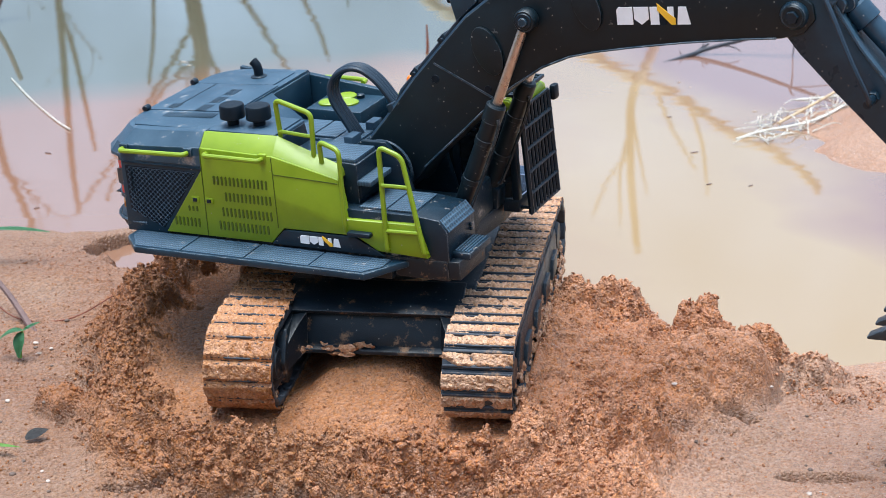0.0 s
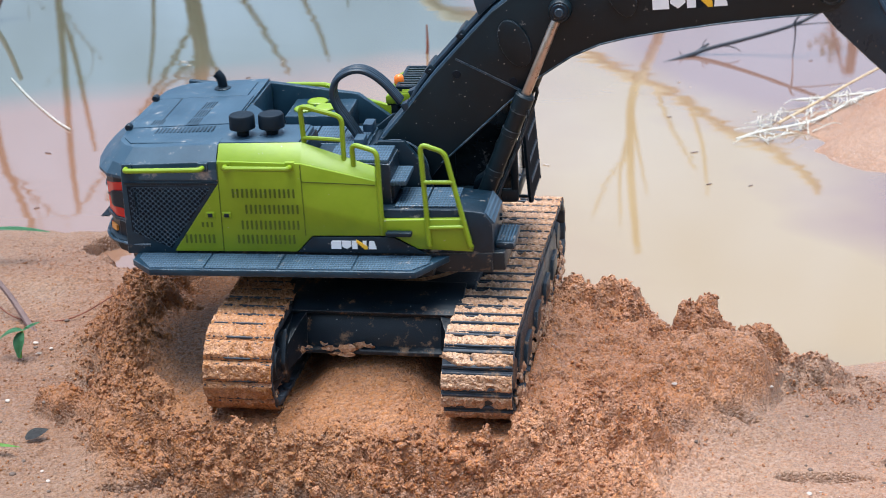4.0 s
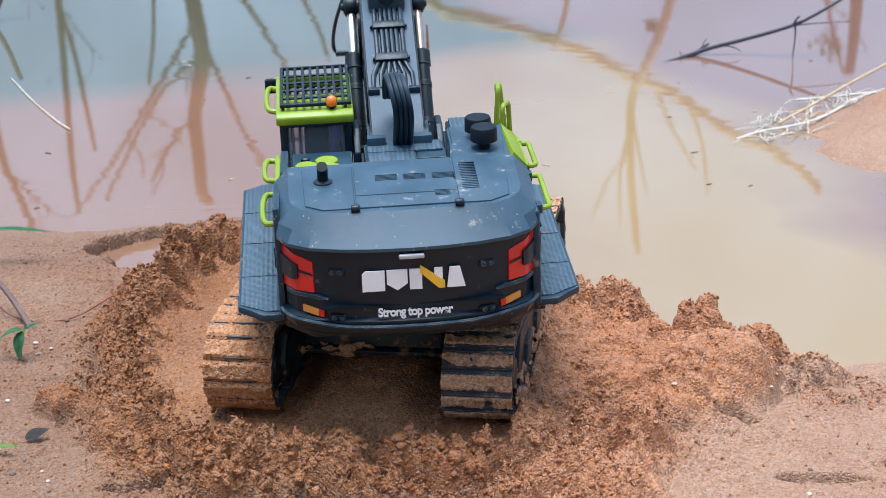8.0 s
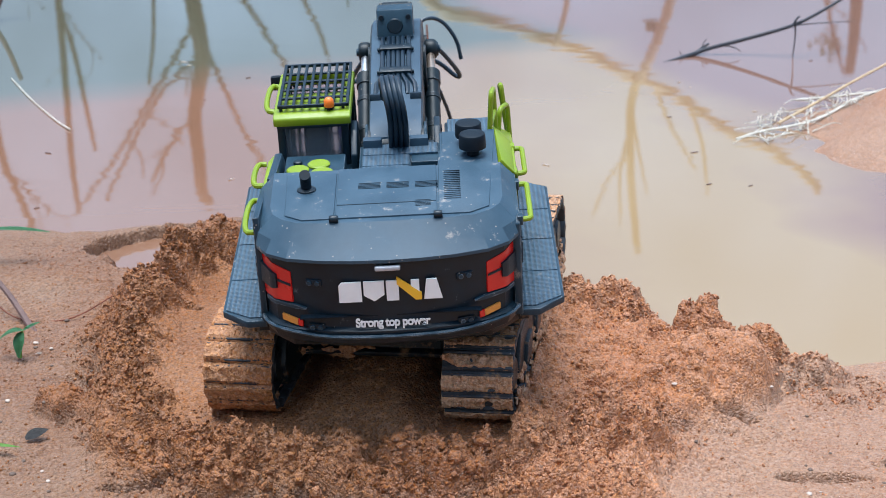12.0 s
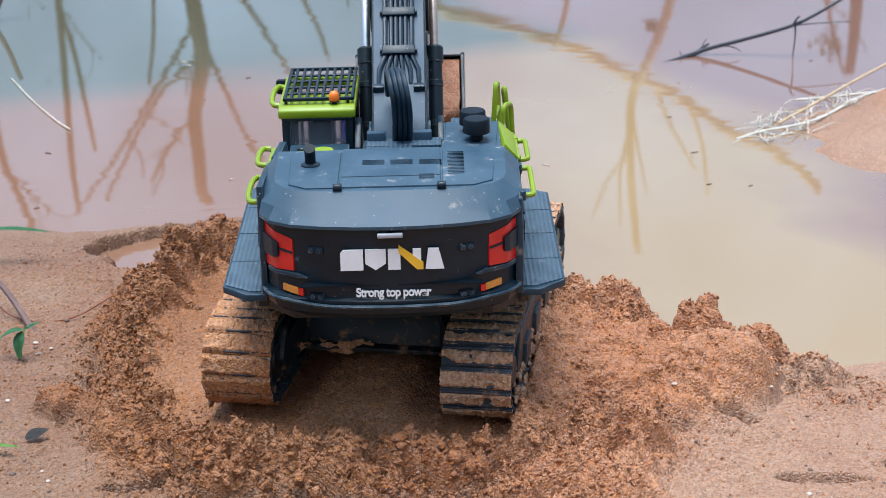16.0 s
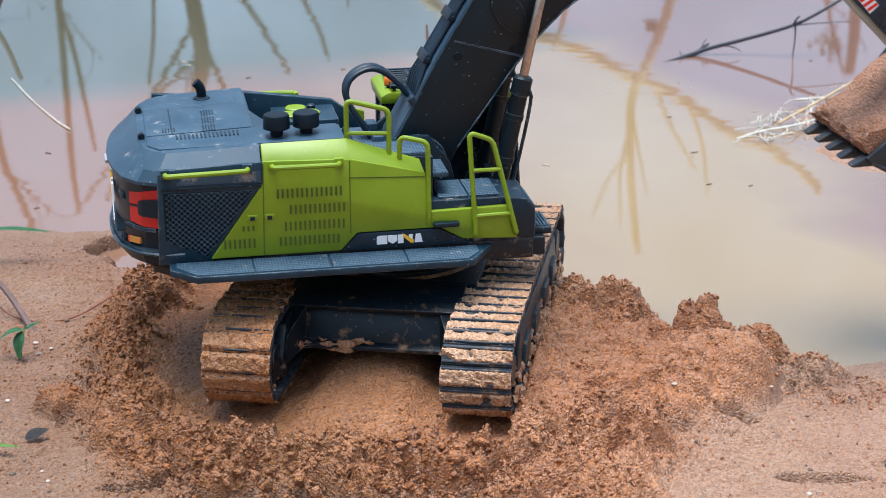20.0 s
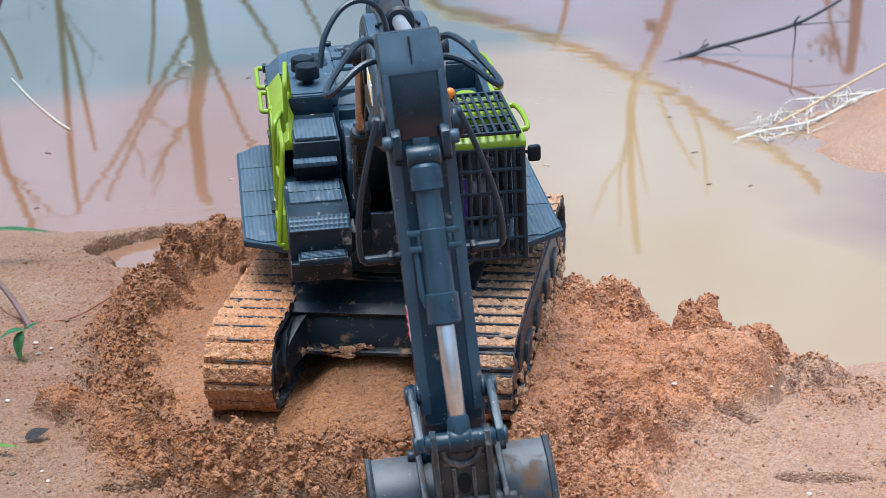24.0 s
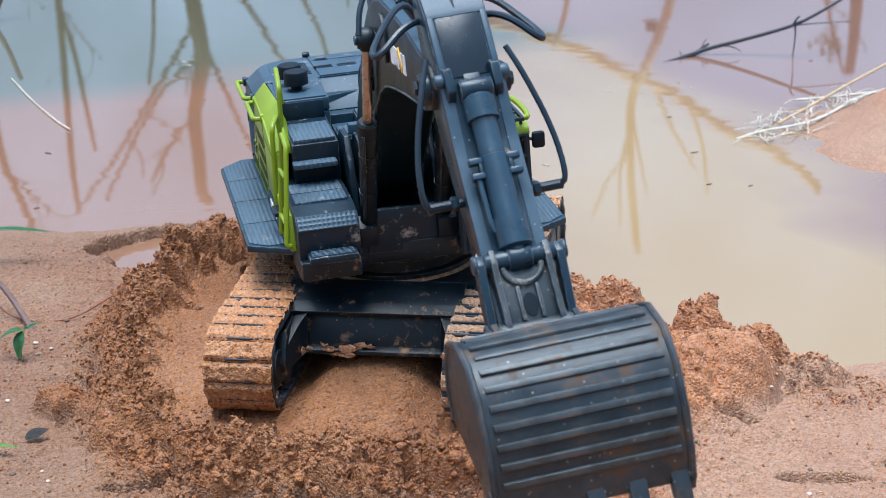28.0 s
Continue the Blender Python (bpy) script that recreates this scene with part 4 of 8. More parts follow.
def build_hood():
    # deck: the right side runs further ahead than the middle; the left is cut out before the cab
    deck = [(-0.170, -0.0520), (-0.170, 0.0520), (-0.162, 0.0630), (-0.100, 0.0640), (-0.100, 0.0200), (-0.1005, 0.0180), (-0.1005, -0.0310), (-0.076, -0.0330), (-0.044, -0.0330), (-0.044, -0.0690), (-0.100, -0.0695), (-0.162, -0.0630)]
    body = [(-0.150, -0.0755), (-0.150, 0.0755), (-0.100, 0.0755), (-0.100, 0.0200), (-0.095, 0.0180), (-0.080, -0.0330), (-0.044, -0.0330), (-0.044, -0.0745)]
    hood = rider("engine_hood", prism(body, 0.036, 0.0985, 0.001, "z"), SLATE, "slate-grey engine hood with louvres and dust")
    part("deck_panel", sag(prism(deck, 0.0990, 0.1082, 0.0012, "z")), SLATE_LIT, hood, "dusty slate deck panel with pale scuffs")
    part("front_slope", prism([(-0.1005, 0.1070), (-0.0760, 0.0890), (-0.1005, 0.0890)], -0.0320, 0.0190, 0.0006), SLATE_LIT, hood)
    # lower floor between the deck and the boom
    b = box(-0.0900, -0.0120, -0.0135, 0.0205, 0.0360, 0.0885, 0.0010)
    box(-0.0900, -0.0660, -0.0330, -0.0137, 0.0360, 0.0885, 0.0010, b)
    box(-0.0440, -0.0120, -0.0330, -0.0137, 0.0360, 0.0885, 0.0010, b)
    part("lower_floor", b, SLATE, hood)
    for k in range(3):
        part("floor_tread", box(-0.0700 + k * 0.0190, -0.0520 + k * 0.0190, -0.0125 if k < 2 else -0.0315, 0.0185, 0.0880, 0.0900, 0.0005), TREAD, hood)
    part("floor_slot", box(-0.0665, -0.0435, -0.0330, -0.0132, 0.0500, 0.0560, 0.0002, seg=1), RUBBER, hood)
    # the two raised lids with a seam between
    part("left_lid", sag(prism([(-0.1695, 0.0310), (-0.1695, 0.0500), (-0.1620, 0.0605), (-0.1060, 0.0620), (-0.1060, 0.0310)], 0.1078, 0.1093, 0.0005, "z")), SLATE_LIT, hood)
    mid = part("middle_lid", sag(prism([(-0.1695, 0.0300), (-0.1695, -0.0305), (-0.1010, -0.0305), (-0.1010, 0.0300)], 0.1078, 0.1095, 0.0005, "z")), SLATE_LIT, hood)
    part("right_lid", sag(prism([(-0.1695, -0.0315), (-0.1695, -0.0500), (-0.1620, -0.0615), (-0.0460, -0.0690), (-0.0460, -0.0345), (-0.0780, -0.0345), (-0.1010, -0.0320)], 0.1078, 0.1093, 0.0005, "z")), SLATE_LIT, hood)
    part("lid_seam", sag(box(-0.1530, -0.1522, -0.0300, 0.0295, 0.1090, 0.1097, 0.0, None, 1)), DARK, mid)
    for y in (0.0308, -0.0310):
        part("hood_hinge", rod((-0.1725, y - 0.0026, 0.1062), (-0.1725, y + 0.0026, 0.1062), 0.0024, 12), DARK, hood)
    for cx, cy, w in ((-0.1275, 0.0104, 0.0068), (-0.1280, -0.0068, 0.0068), (-0.1285, -0.0245, 0.0068), (-0.1545, -0.0222, 0.0046)):
        for k in range(5):
            x = cx + (k - 2) * 0.0018
            part("louvre", sag(box(x - 0.0004, x + 0.0004, cy - w, cy + w, 0.1090, 0.10972, 0.0, None, 1)), DARK, mid)
    for k in range(16):
        x = -0.150 + k * 0.0026
        part("louvre", sag(box(x - 0.0005, x + 0.0005, -0.0450, -0.0350, 0.1090, 0.10950, 0.0, None, 1)), DARK, hood)
    # filler caps
    for x, y in ((-0.0869, -0.0540), (-0.0677, -0.0520)):
        c = part("filler_cap", lathe([(0, 0.0040), (0.3, 0.0042), (0.32, 0.0078), (0.35, 0.0086), (0.90, 0.0084), (0.97, 0.0078), (1, 0.0066)], (x, y, 0.1088), (x, y, 0.1232), 28), RUBBER, hood, "round black rubber cap")
    # exhaust horn
    pts = smooth_path([(-0.1285, 0.049, 0.105), (-0.1285, 0.049, 0.1120), (-0.1295, 0.049, 0.1160), (-0.1325, 0.049, 0.1190)], 2)
    hn = part("exhaust_pipe", tube(pts, 0.0034, 12), RUBBER, hood, "short black curved exhaust pipe")
    part("pipe_collar", lathe([(0, 0.0062), (0.6, 0.0058), (1, 0.004)], (-0.1285, 0.049, 0.1066), (-0.1285, 0.049, 0.1090), 18), DARK, hn)
    # service recess behind the cab, with three round green covers
    rec = rider("service_recess", prism([(-0.100, 0.0210), (-0.100, 0.0740), (-0.006, 0.0740), (-0.006, 0.0210)], 0.036, 0.0740, 0.001, "z"), DARK, "dark recessed bay with round green covers")
    part("raised_panel", prism([(-0.080, 0.0290), (-0.080, 0.0680), (-0.036, 0.0680), (-0.036, 0.0290)], 0.0735, 0.0935, 0.001, "z"), SLATE, rec)
    for x, y in ((-0.0545, 0.0458), (-0.0690, 0.0430), (-0.0630, 0.0590)):
        part("green_cover", lathe([(0, 0.0074), (0.7, 0.0074), (1, 0.0066)], (x, y, 0.0930), (x, y, 0.0952), 24), GREEN, rec, "round lime-green cover")
    part("knob", lathe([(0, 0.003), (0.8, 0.003), (1, 0.002)], (-0.0520, 0.0595, 0.0930), (-0.0520, 0.0595, 0.0965), 14), DARK, rec)
    part("recess_wall", box(-0.1035, -0.0985, 0.0195, 0.0700, 0.0700, 0.1060, 0.0006), SLATE, rec)
    part("rim", prism([(-0.101, 0.036), (-0.012, 0.036), (-0.012, 0.0780), (-0.036, 0.0960), (-0.101, 0.1050)], 0.0705, 0.0755, 0.0010), SLATE, rec)
    return hood


def build_side_panel():
    """The right-hand side: mesh grille, lime-green cover and the dark badge strip."""
    y0, y1 = -0.0805, -0.0745
    g = rider("grille_side", prism([(-0.1665, 0.034), (-0.1335, 0.034), (-0.0985, 0.085), (-0.0985, 0.0995), (-0.1600, 0.0970), (-0.1650, 0.0940)], -0.0795, y1, 0.001), SLATE, "slate side panel with a fine mesh grille")
    grille = part("mesh_grille", prism([(-0.1615, 0.0500), (-0.1355, 0.0385), (-0.1045, 0.0815), (-0.1620, 0.0820)], -0.0796, -0.0785, 0.0002), RUBBER, g, "fine dark mesh")
    b = bmesh.new()
    for r in range(26):
        run = []
        for k in range(64):
            x, z = -0.1625 + 0.00095 * k, 0.0385 + 0.0018 * r + (0.00055 if (k // 2 + r) % 2 else -0.00055)
            low = 0.0500 + (x + 0.1615) * -0.4423 if x < -0.1355 else 0.0385 + (x + 0.1355) * 1.387
            if -0.1615 < x < -0.1045 and low < z < 0.0818:
                run.append((x, -0.0799, z))
        if len(run) > 2:
            tube(run, 0.00030, 4, b)
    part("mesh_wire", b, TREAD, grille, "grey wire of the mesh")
    part("mesh_frame", prism([(-0.1635, 0.0835), (-0.1000, 0.0835), (-0.1000, 0.0850), (-0.1635, 0.0850)], -0.0806, -0.0785, 0.0003), DARK, g)
    side = [(-0.1335, 0.0368), (-0.0500, 0.0372), (-0.0395, 0.0485), (0.0140, 0.0490), (0.0300, 0.0400), (0.0660, 0.0385), (0.0590, 0.0610), (0.0085, 0.0600), (0.0050, 0.0868), (-0.0435, 0.0985), (-0.0990, 0.1000), (-0.0990, 0.0850)]
    cover = rider("green_side_cover", prism(side, y0 - 0.0004, y1, 0.0008), GREEN, "lime-green side cover with louvres and a grab bar")
    # sloping shoulder up to the deck
    b = bmesh.new()
    lo = [(-0.0990, -0.0809, 0.0985), (-0.0435, -0.0809, 0.0975), (0.0050, -0.0809, 0.0862)]
    hi = [(-0.0990, -0.0715, 0.1092), (-0.0440, -0.0690, 0.1092), (0.0030, -0.0700, 0.0930)]
    inn = [(-0.0990, -0.0640, 0.0960), (-0.0440, -0.0640, 0.0960), (0.0030, -0.0640, 0.0850)]
    rows = [[b.verts.new(p) for p in r] for r in (lo, hi, inn)]
    for i in range(3):
        r0, r1 = rows[i], rows[(i + 1) % 3]
        for k in range(2):
            b.faces.new((r0[k], r0[k + 1], r1[k + 1], r1[k]))
    for k in (0, 2):
        b.faces.new([r[k] for r in rows])
    bmesh.ops.recalc_face_normals(b, faces=b.faces)
    bmesh.ops.bevel(b, geom=list(b.edges), offset=0.0006, segments=2, affect="EDGES", profile=0.5)
    part("shoulder", b, GREEN, cover)
    # seams
    for pts in ([(-0.1000, 0.0375), (-0.0994, 0.0375), (-0.0984, 0.0985), (-0.0990, 0.0985)], [(-0.0440, 0.0485), (-0.0434, 0.0485), (-0.0434, 0.0975), (-0.0440, 0.0975)],
                [(-0.0435, 0.0858), (0.0045, 0.0838), (0.0045, 0.0844), (-0.0435, 0.0864)]):
        part("panel_seam", prism(pts, -0.0812, -0.079, 0), GREEN_IN, cover)
    slot = None
    for z, x0, x1, h in ((0.0780, -0.0905, -0.0475, 1.0), (0.0670, -0.0825, -0.0475, 1.0), (0.0560, -0.0860, -0.0475, 1.0), (0.0460, -0.0895, -0.0505, 1.0), (0.0560, -0.1130, -0.1040, 0.56), (0.0460, -0.1250, -0.1050, 1.0)):
        for x in np.arange(x0, x1, 0.0031):
            m = Matrix.Translation((float(x), 0, z)) @ Matrix.Diagonal((1, 1, h, 1))
            if slot is None:
                slot = part("louvre_slot", prism([(0, -0.0028), (0.0006, -0.0033), (0.0013, -0.0028), (0.0013, 0.0028), (0.0007, 0.0033), (0, 0.0028)], -0.0813, -0.0795, 0.0), GREEN_IN, cover)
                slot.matrix_basis = m
            else:
                same(slot, m)
    for x in (-0.1065, -0.0955):
        hnd = part("door_latch", box(x - 0.0032, x + 0.0032, -0.0816, -0.079, 0.0605, 0.0650, 0.0006), GREEN, cover)
        part("latch_insert", box(x - 0.0016, x + 0.0016, -0.0822, -0.081, 0.0615, 0.0640, 0.0003), DARK, hnd)
    # badge strip
    bd = rider("badge_strip", prism([(-0.0495, 0.0372), (-0.0392, 0.0480), (0.0138, 0.0485), (0.0350, 0.0372)], -0.0818, -0.078, 0.0006), DARK, "dark strip with a printed mark")
    print_mark(bd, Matrix.Translation((-0.0270, -0.0818, 0.0402)), 0.030, 0.0060, 0.0005)
    part("tie_cleat", box(0.0100, 0.0270, -0.0855, -0.0800, 0.0498, 0.0530, 0.0010), DARK, cover, "small black cleat")
    # grab bars
    def bar(name, a, b_, owner):
        pts = fillet([(a[0], -0.079, a[1]), (a[0], -0.0862, a[1] + 0.0004), (b_[0], -0.0862, b_[1] + 0.0004), (b_[0], -0.079, b_[1])], 0.003)
        o = part(name, tube(pts, 0.0017, 10), GREEN, owner, "lime-green grab bar")
        for q in (a, b_):
            part("bar_foot", box(q[0] - 0.0032, q[0] + 0.0032, -0.0815, -0.0780, q[1] - 0.0028, q[1] + 0.0034, 0.0008), SLATE if owner is g else GREEN, owner)
    bar("grab_bar", (-0.1600, 0.0945), (-0.1085, 0.0955), g)
    bar("grab_bar", (-0.0930, 0.0965), (-0.0505, 0.0962), cover)
    # left side, seen only edge on
    lp = rider("left_side_cover", prism([(-0.150, 0.036), (-0.012, 0.036), (-0.012, 0.085), (-0.050, 0.096), (-0.150, 0.100)], 0.0752, 0.0792, 0.001), GREEN, "lime-green left side cover")
    part("left_grille", prism([(-0.162, 0.036), (-0.110, 0.036), (-0.105, 0.100), (-0.162, 0.105)], 0.0760, 0.0800, 0.001), SLATE, lp)
    part("grab_bar", tube(smooth_path([(-0.158, 0.079, 0.094), (-0.158, 0.0865, 0.094), (-0.112, 0.0865, 0.095), (-0.112, 0.079, 0.095)], 2), 0.0018, 10), GREEN, lp, "lime-green grab bar")
    part("grab_bar", tube(smooth_path([(-0.096, 0.079, 0.098), (-0.096, 0.0855, 0.0985), (-0.060, 0.0855, 0.0985), (-0.060, 0.079, 0.098)], 2), 0.0018, 10), GREEN, lp, "lime-green grab bar")


def build_walkways():
    for s, x0, x1 in ((-1, -0.160, 0.040), (1, -0.158, 0.066)):
        plan = [(x0, s * 0.0775), (x1 + 0.010, s * 0.0775), (x1 + 0.003, s * 0.0880), (x1 - 0.008, s * 0.1060), (x0 + 0.016, s * 0.1060), (x0, s * 0.0900)]
        wk = rider("side_walkway", prism(plan, 0.0298, 0.0345, 0.0009, "z"), SLATE, "slate-grey side walkway with a ribbed tread")
        n = 4
        for k in range(n):
            a, b_ = x0 + 0.004 + (x1 - x0 - 0.004) * k / n, x0 + 0.004 + (x1 - x0 - 0.004) * (k + 1) / n - 0.0012
            o0 = 0.088 if k == 0 else 0.1042
            o1 = 0.0925 if k == n - 1 else 0.1042
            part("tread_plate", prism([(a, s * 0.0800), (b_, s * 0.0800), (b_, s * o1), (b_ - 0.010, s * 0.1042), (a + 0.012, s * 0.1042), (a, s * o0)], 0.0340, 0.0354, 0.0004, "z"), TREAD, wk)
        part("under_rail", box(x0 + 0.01, x1, s * 0.0800 - 0.004, s * 0.0800 + 0.004, 0.0225, 0.0302, 0.001), FRAME, wk)


def build_base():
    b = prism([(-0.150, -0.0775), (-0.170, -0.060), (-0.170, 0.060), (-0.150, 0.0775), (0.064, 0.0775), (0.070, 0.030), (0.066, -0.030), (0.078, -0.0400), (0.078, -0.0775)], 0.0225, 0.0365, 0.0015, "z")
    base = rider("main_frame", b, FRAME, "black slewing main frame")
    part("floor_plate", box(-0.010, 0.066, -0.034, 0.028, 0.036, 0.043, 0.001), DARK, base)
    part("front_plate", box(0.063, 0.0675, -0.030, 0.024, 0.030, 0.060, 0.001), SCUFFED, base, "slate front plate under the boom")
    for y in (-0.0315, 0.0245):
        part("boom_bracket", prism([(-0.022, 0.040), (0.040, 0.040), (0.030, 0.078), (0.016, 0.097), (-0.002, 0.097), (-0.018, 0.085)], y - 0.0022, y + 0.0022, 0.001), DARK, base)
    for y in (BOOM_Y - 0.0265, BOOM_Y + 0.0265):
        part("cylinder_bracket", prism([(0.050, 0.036), (0.070, 0.036), (0.072, 0.050), (0.062, 0.056), (0.053, 0.050)], y - 0.0065, y + 0.0065, 0.001), DARK, base)
        part("pin", rod((CYL_FOOT[0], y - 0.008, CYL_FOOT[1]), (CYL_FOOT[0], y + 0.008, CYL_FOOT[1]), 0.0032, 14), SLATE, base)
    part("back_wall", box(-0.014, -0.008, -0.034, 0.020, 0.036, 0.0870, 0.001), DARK, base)
    for s in (1, -1):
        part("foot_block", box(-0.0200, -0.0130, BOOM_Y + s * 0.0155 - 0.0062, BOOM_Y + s * 0.0155 + 0.0062, 0.0840, 0.0955, 0.0008), BOOM_TOP, base, "pale grey block at the boom's foot")


def build_steps():
    """Tool box and steps before the right-hand cover."""
    y0, y1 = -0.0772, -0.0365
    b = prism([(-0.0445, 0.036), (0.0790, 0.036), (0.0790, 0.0565), (0.0735, 0.0640), (0.0560, 0.0660), (-0.0445, 0.0660)], y0, y1, 0.0012)
    st = rider("step_box", b, SCUFFED, "slate tool box with moulded steps and muddy scuffs")
    part("upper_block", prism([(-0.0445, 0.0650), (0.0125, 0.0650), (0.0125, 0.0935), (-0.0445, 0.0960)], -0.0680, y1, 0.0012), SCUFFED, st)
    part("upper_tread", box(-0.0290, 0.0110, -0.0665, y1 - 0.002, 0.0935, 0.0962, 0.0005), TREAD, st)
    part("upper_riser", prism([(-0.0440, 0.0955), (-0.0425, 0.1075), (-0.0415, 0.1075), (-0.0390, 0.0955)], -0.0670, y1 - 0.001, 0.0004), DARK, st)
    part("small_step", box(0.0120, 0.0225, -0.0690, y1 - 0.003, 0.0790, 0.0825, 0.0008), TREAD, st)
    part("step_groove", box(0.0127, 0.0145, -0.0685, y1 - 0.003, 0.0700, 0.0788, 0.0004), RUBBER, st)
    for k in range(2):
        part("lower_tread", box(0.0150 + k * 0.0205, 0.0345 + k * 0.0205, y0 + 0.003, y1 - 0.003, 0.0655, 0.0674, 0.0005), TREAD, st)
    part("front_ledge", box(0.0785, 0.0915, -0.0720, -0.0400, 0.0365, 0.0415, 0.0010), SCUFFED, st)
    b = bmesh.new()
    for k in range(5):
        box(0.0800 + k * 0.0022, 0.0810 + k * 0.0022, -0.0700, -0.0420, 0.0412, 0.0424, 0.0002, b, 1)
    part("ledge_rib", b, TREAD, st)
    part("ledge_foot", box(0.0770, 0.0860, -0.0770, -0.0380, 0.0240, 0.0368, 0.0012), FRAME, st)
    part("front_edge", prism([(0.0735, 0.0635), (0.0795, 0.0560), (0.0801, 0.0567), (0.0740, 0.0645)], y0 + 0.001, y1 - 0.001, 0.0003), TREAD, st)
    for x, z in ((0.079, 0.047), (0.079, 0.050)):
        b = rod((0.078, -0.0440, z), (0.0805, -0.0440, z), 0.0012, 8)
        part("bolt", b, DARK, st)


def build_rails():
    def rail(points, bars, label):
        o = rider("hand_rail", tube(fillet(points, 0.0045), 0.0017, 10), GREEN, label)
        for a, b_ in bars:
            part("cross_bar", tube([a, b_], 0.0014, 8), GREEN, o)
    rail([(-0.0433, -0.066, 0.106), (-0.0437, -0.068, 0.1335), (-0.0165, -0.070, 0.1265), (-0.0169, -0.071, 0.089)], [((-0.0435, -0.067, 0.1115), (-0.0169, -0.0705, 0.1110))], "lime-green hand rail bent from round bar")
    rail([(-0.0104, -0.072, 0.088), (-0.0103, -0.074, 0.1095), (0.0069, -0.0795, 0.1065), (0.0074, -0.0815, 0.056), (0.0074, -0.0800, 0.050)], [], "tall narrow lime-green hand rail")
    rail([(0.0380, -0.0800, 0.0420), (0.0380, -0.0832, 0.0430), (0.0345, -0.0765, 0.1105), (0.0500, -0.0760, 0.1045), (0.0648, -0.0832, 0.0430), (0.0648, -0.0800, 0.0420)],
         [((0.0364, -0.0800, 0.0858), (0.0545, -0.0790, 0.0855)), ((0.0375, -0.0822, 0.0555), (0.0615, -0.0818, 0.0560))], "ladder-shaped lime-green hand rail")


def build_cab():
    x0, x1, y0, y1, zb, zt = -0.004, 0.082, 0.0278, 0.0758, 0.0300, 0.1040
    cab = rider("cab", box(x0, x1, y0, y1, zb, 0.0400, 0.002), DARK, "dark cab with a lime-green roof behind barred guards")
    # pillars
    for px, py in ((x0, y0), (x0, y1 - 0.005), (x1 - 0.005, y0), (x1 - 0.005, y1 - 0.005), (0.034, y0), (0.034, y1 - 0.005)):
        part("pillar", box(px, px + 0.005, py, py + 0.005, 0.0395, zt + 0.001, 0.0007), DARK, cab)
    for a in ((x0 + 0.0015, x0 + 0.0027, y0 + 0.005, y1 - 0.005, "rear_window"), (x1 - 0.0025, x1 - 0.0013, y0 + 0.005, y1 - 0.005, "windscreen"),
              (x0 + 0.005, x1 - 0.005, y0 + 0.0015, y0 + 0.0027, "right_window"), (x0 + 0.005, x1 - 0.005, y1 - 0.0027, y1 - 0.0015, "left_window")):
        w = part(a[4], box(a[0], a[1], a[2], a[3], 0.0405, zt, 0.0), SMOKE if a[4] == "right_window" else (HAZE if a[4] == "rear_window" else GLASS), cab, "smoky clear window pane")
        w.visible_shadow = False
    part("rear_sill", box(x0 - 0.0006, x0 + 0.004, y0, y1, 0.0395, 0.0520, 0.0006), DARK, cab)
    # seat inside
    seat = part("seat", prism([(0.020, 0.0395), (0.052, 0.0395), (0.054, 0.062), (0.034, 0.064), (0.027, 0.093), (0.018, 0.094), (0.016, 0.066)], 0.0430, 0.0600, 0.003), SEAT, cab, "dark moulded operator seat")
    part("headrest", box(0.0175, 0.0255, 0.0465, 0.0565, 0.0925, 0.0985, 0.0015), SEAT, seat)
    part("light_strip", box(0.0745, 0.0755, 0.0345, 0.0400, 0.050, 0.082, 0.0003), VIOLET, cab, "violet LED strip behind the windscreen, glow as plain colour")
    part("console", box(0.062, 0.070, 0.034, 0.039, 0.0395, 0.066, 0.002), SEAT, cab)
    # roof
    roof = part("roof", prism([(x0 - 0.003, 0.1030), (x0 + 0.040, 0.1030), (x0 + 0.040, 0.1110), (x0 + 0.002, 0.1110), (x0 - 0.003, 0.1085)], y0 - 0.002, y1 + 0.002, 0.0012), GREEN, cab, "lime-green roof panel")
    part("roof_brow", prism([(x1 - 0.008, 0.1030), (x1 + 0.003, 0.1030), (x1 + 0.002, 0.1085), (x1 - 0.004, 0.1110), (x1 - 0.008, 0.1110)], y0 - 0.002, y1 + 0.002, 0.0012), GREEN, cab, "lime-green roof brow")
    for a, b_ in ((y0 - 0.002, y0 + 0.004), (y1 - 0.004, y1 + 0.002)):
        part("roof_side", box(x0 + 0.0395, x1 - 0.0075, a, b_, 0.1030, 0.1108, 0.0010), GREEN, cab)
    skylight = part("skylight", box(x0 + 0.0402, x1 - 0.0082, y0 + 0.0042, y1 - 0.0042, 0.1060, 0.1068, 0.0), GLASS, cab, "clear skylight pane")
    skylight.visible_shadow = False
    for a, b_, c, d in ((x0 - 0.0025, x0 + 0.004, y0, y1), (x1 - 0.004, x1 + 0.0025, y0, y1), (x0 + 0.004, x1 - 0.004, y0 - 0.0012, y0 + 0.004), (x0 + 0.004, x1 - 0.004, y1 - 0.004, y1 + 0.0012)):
        part("roof_edge", box(a, b_, c, d, 0.1012, 0.1034, 0.0006), DARK, cab)
    # roof guard: bars over the roof
    guard = part("roof_guard", box(x0 + 0.004, x0 + 0.0062, y0 - 0.001, y1 - 0.001, 0.1132, 0.1156, 0.0006), DARK, cab, "dark barred roof guard")
    for y in (y0 - 0.001, y1 - 0.0032):
        part("guard_edge", box(x0 + 0.004, x1 + 0.003, y, y + 0.0022, 0.1132, 0.1156, 0.0006), DARK, guard)
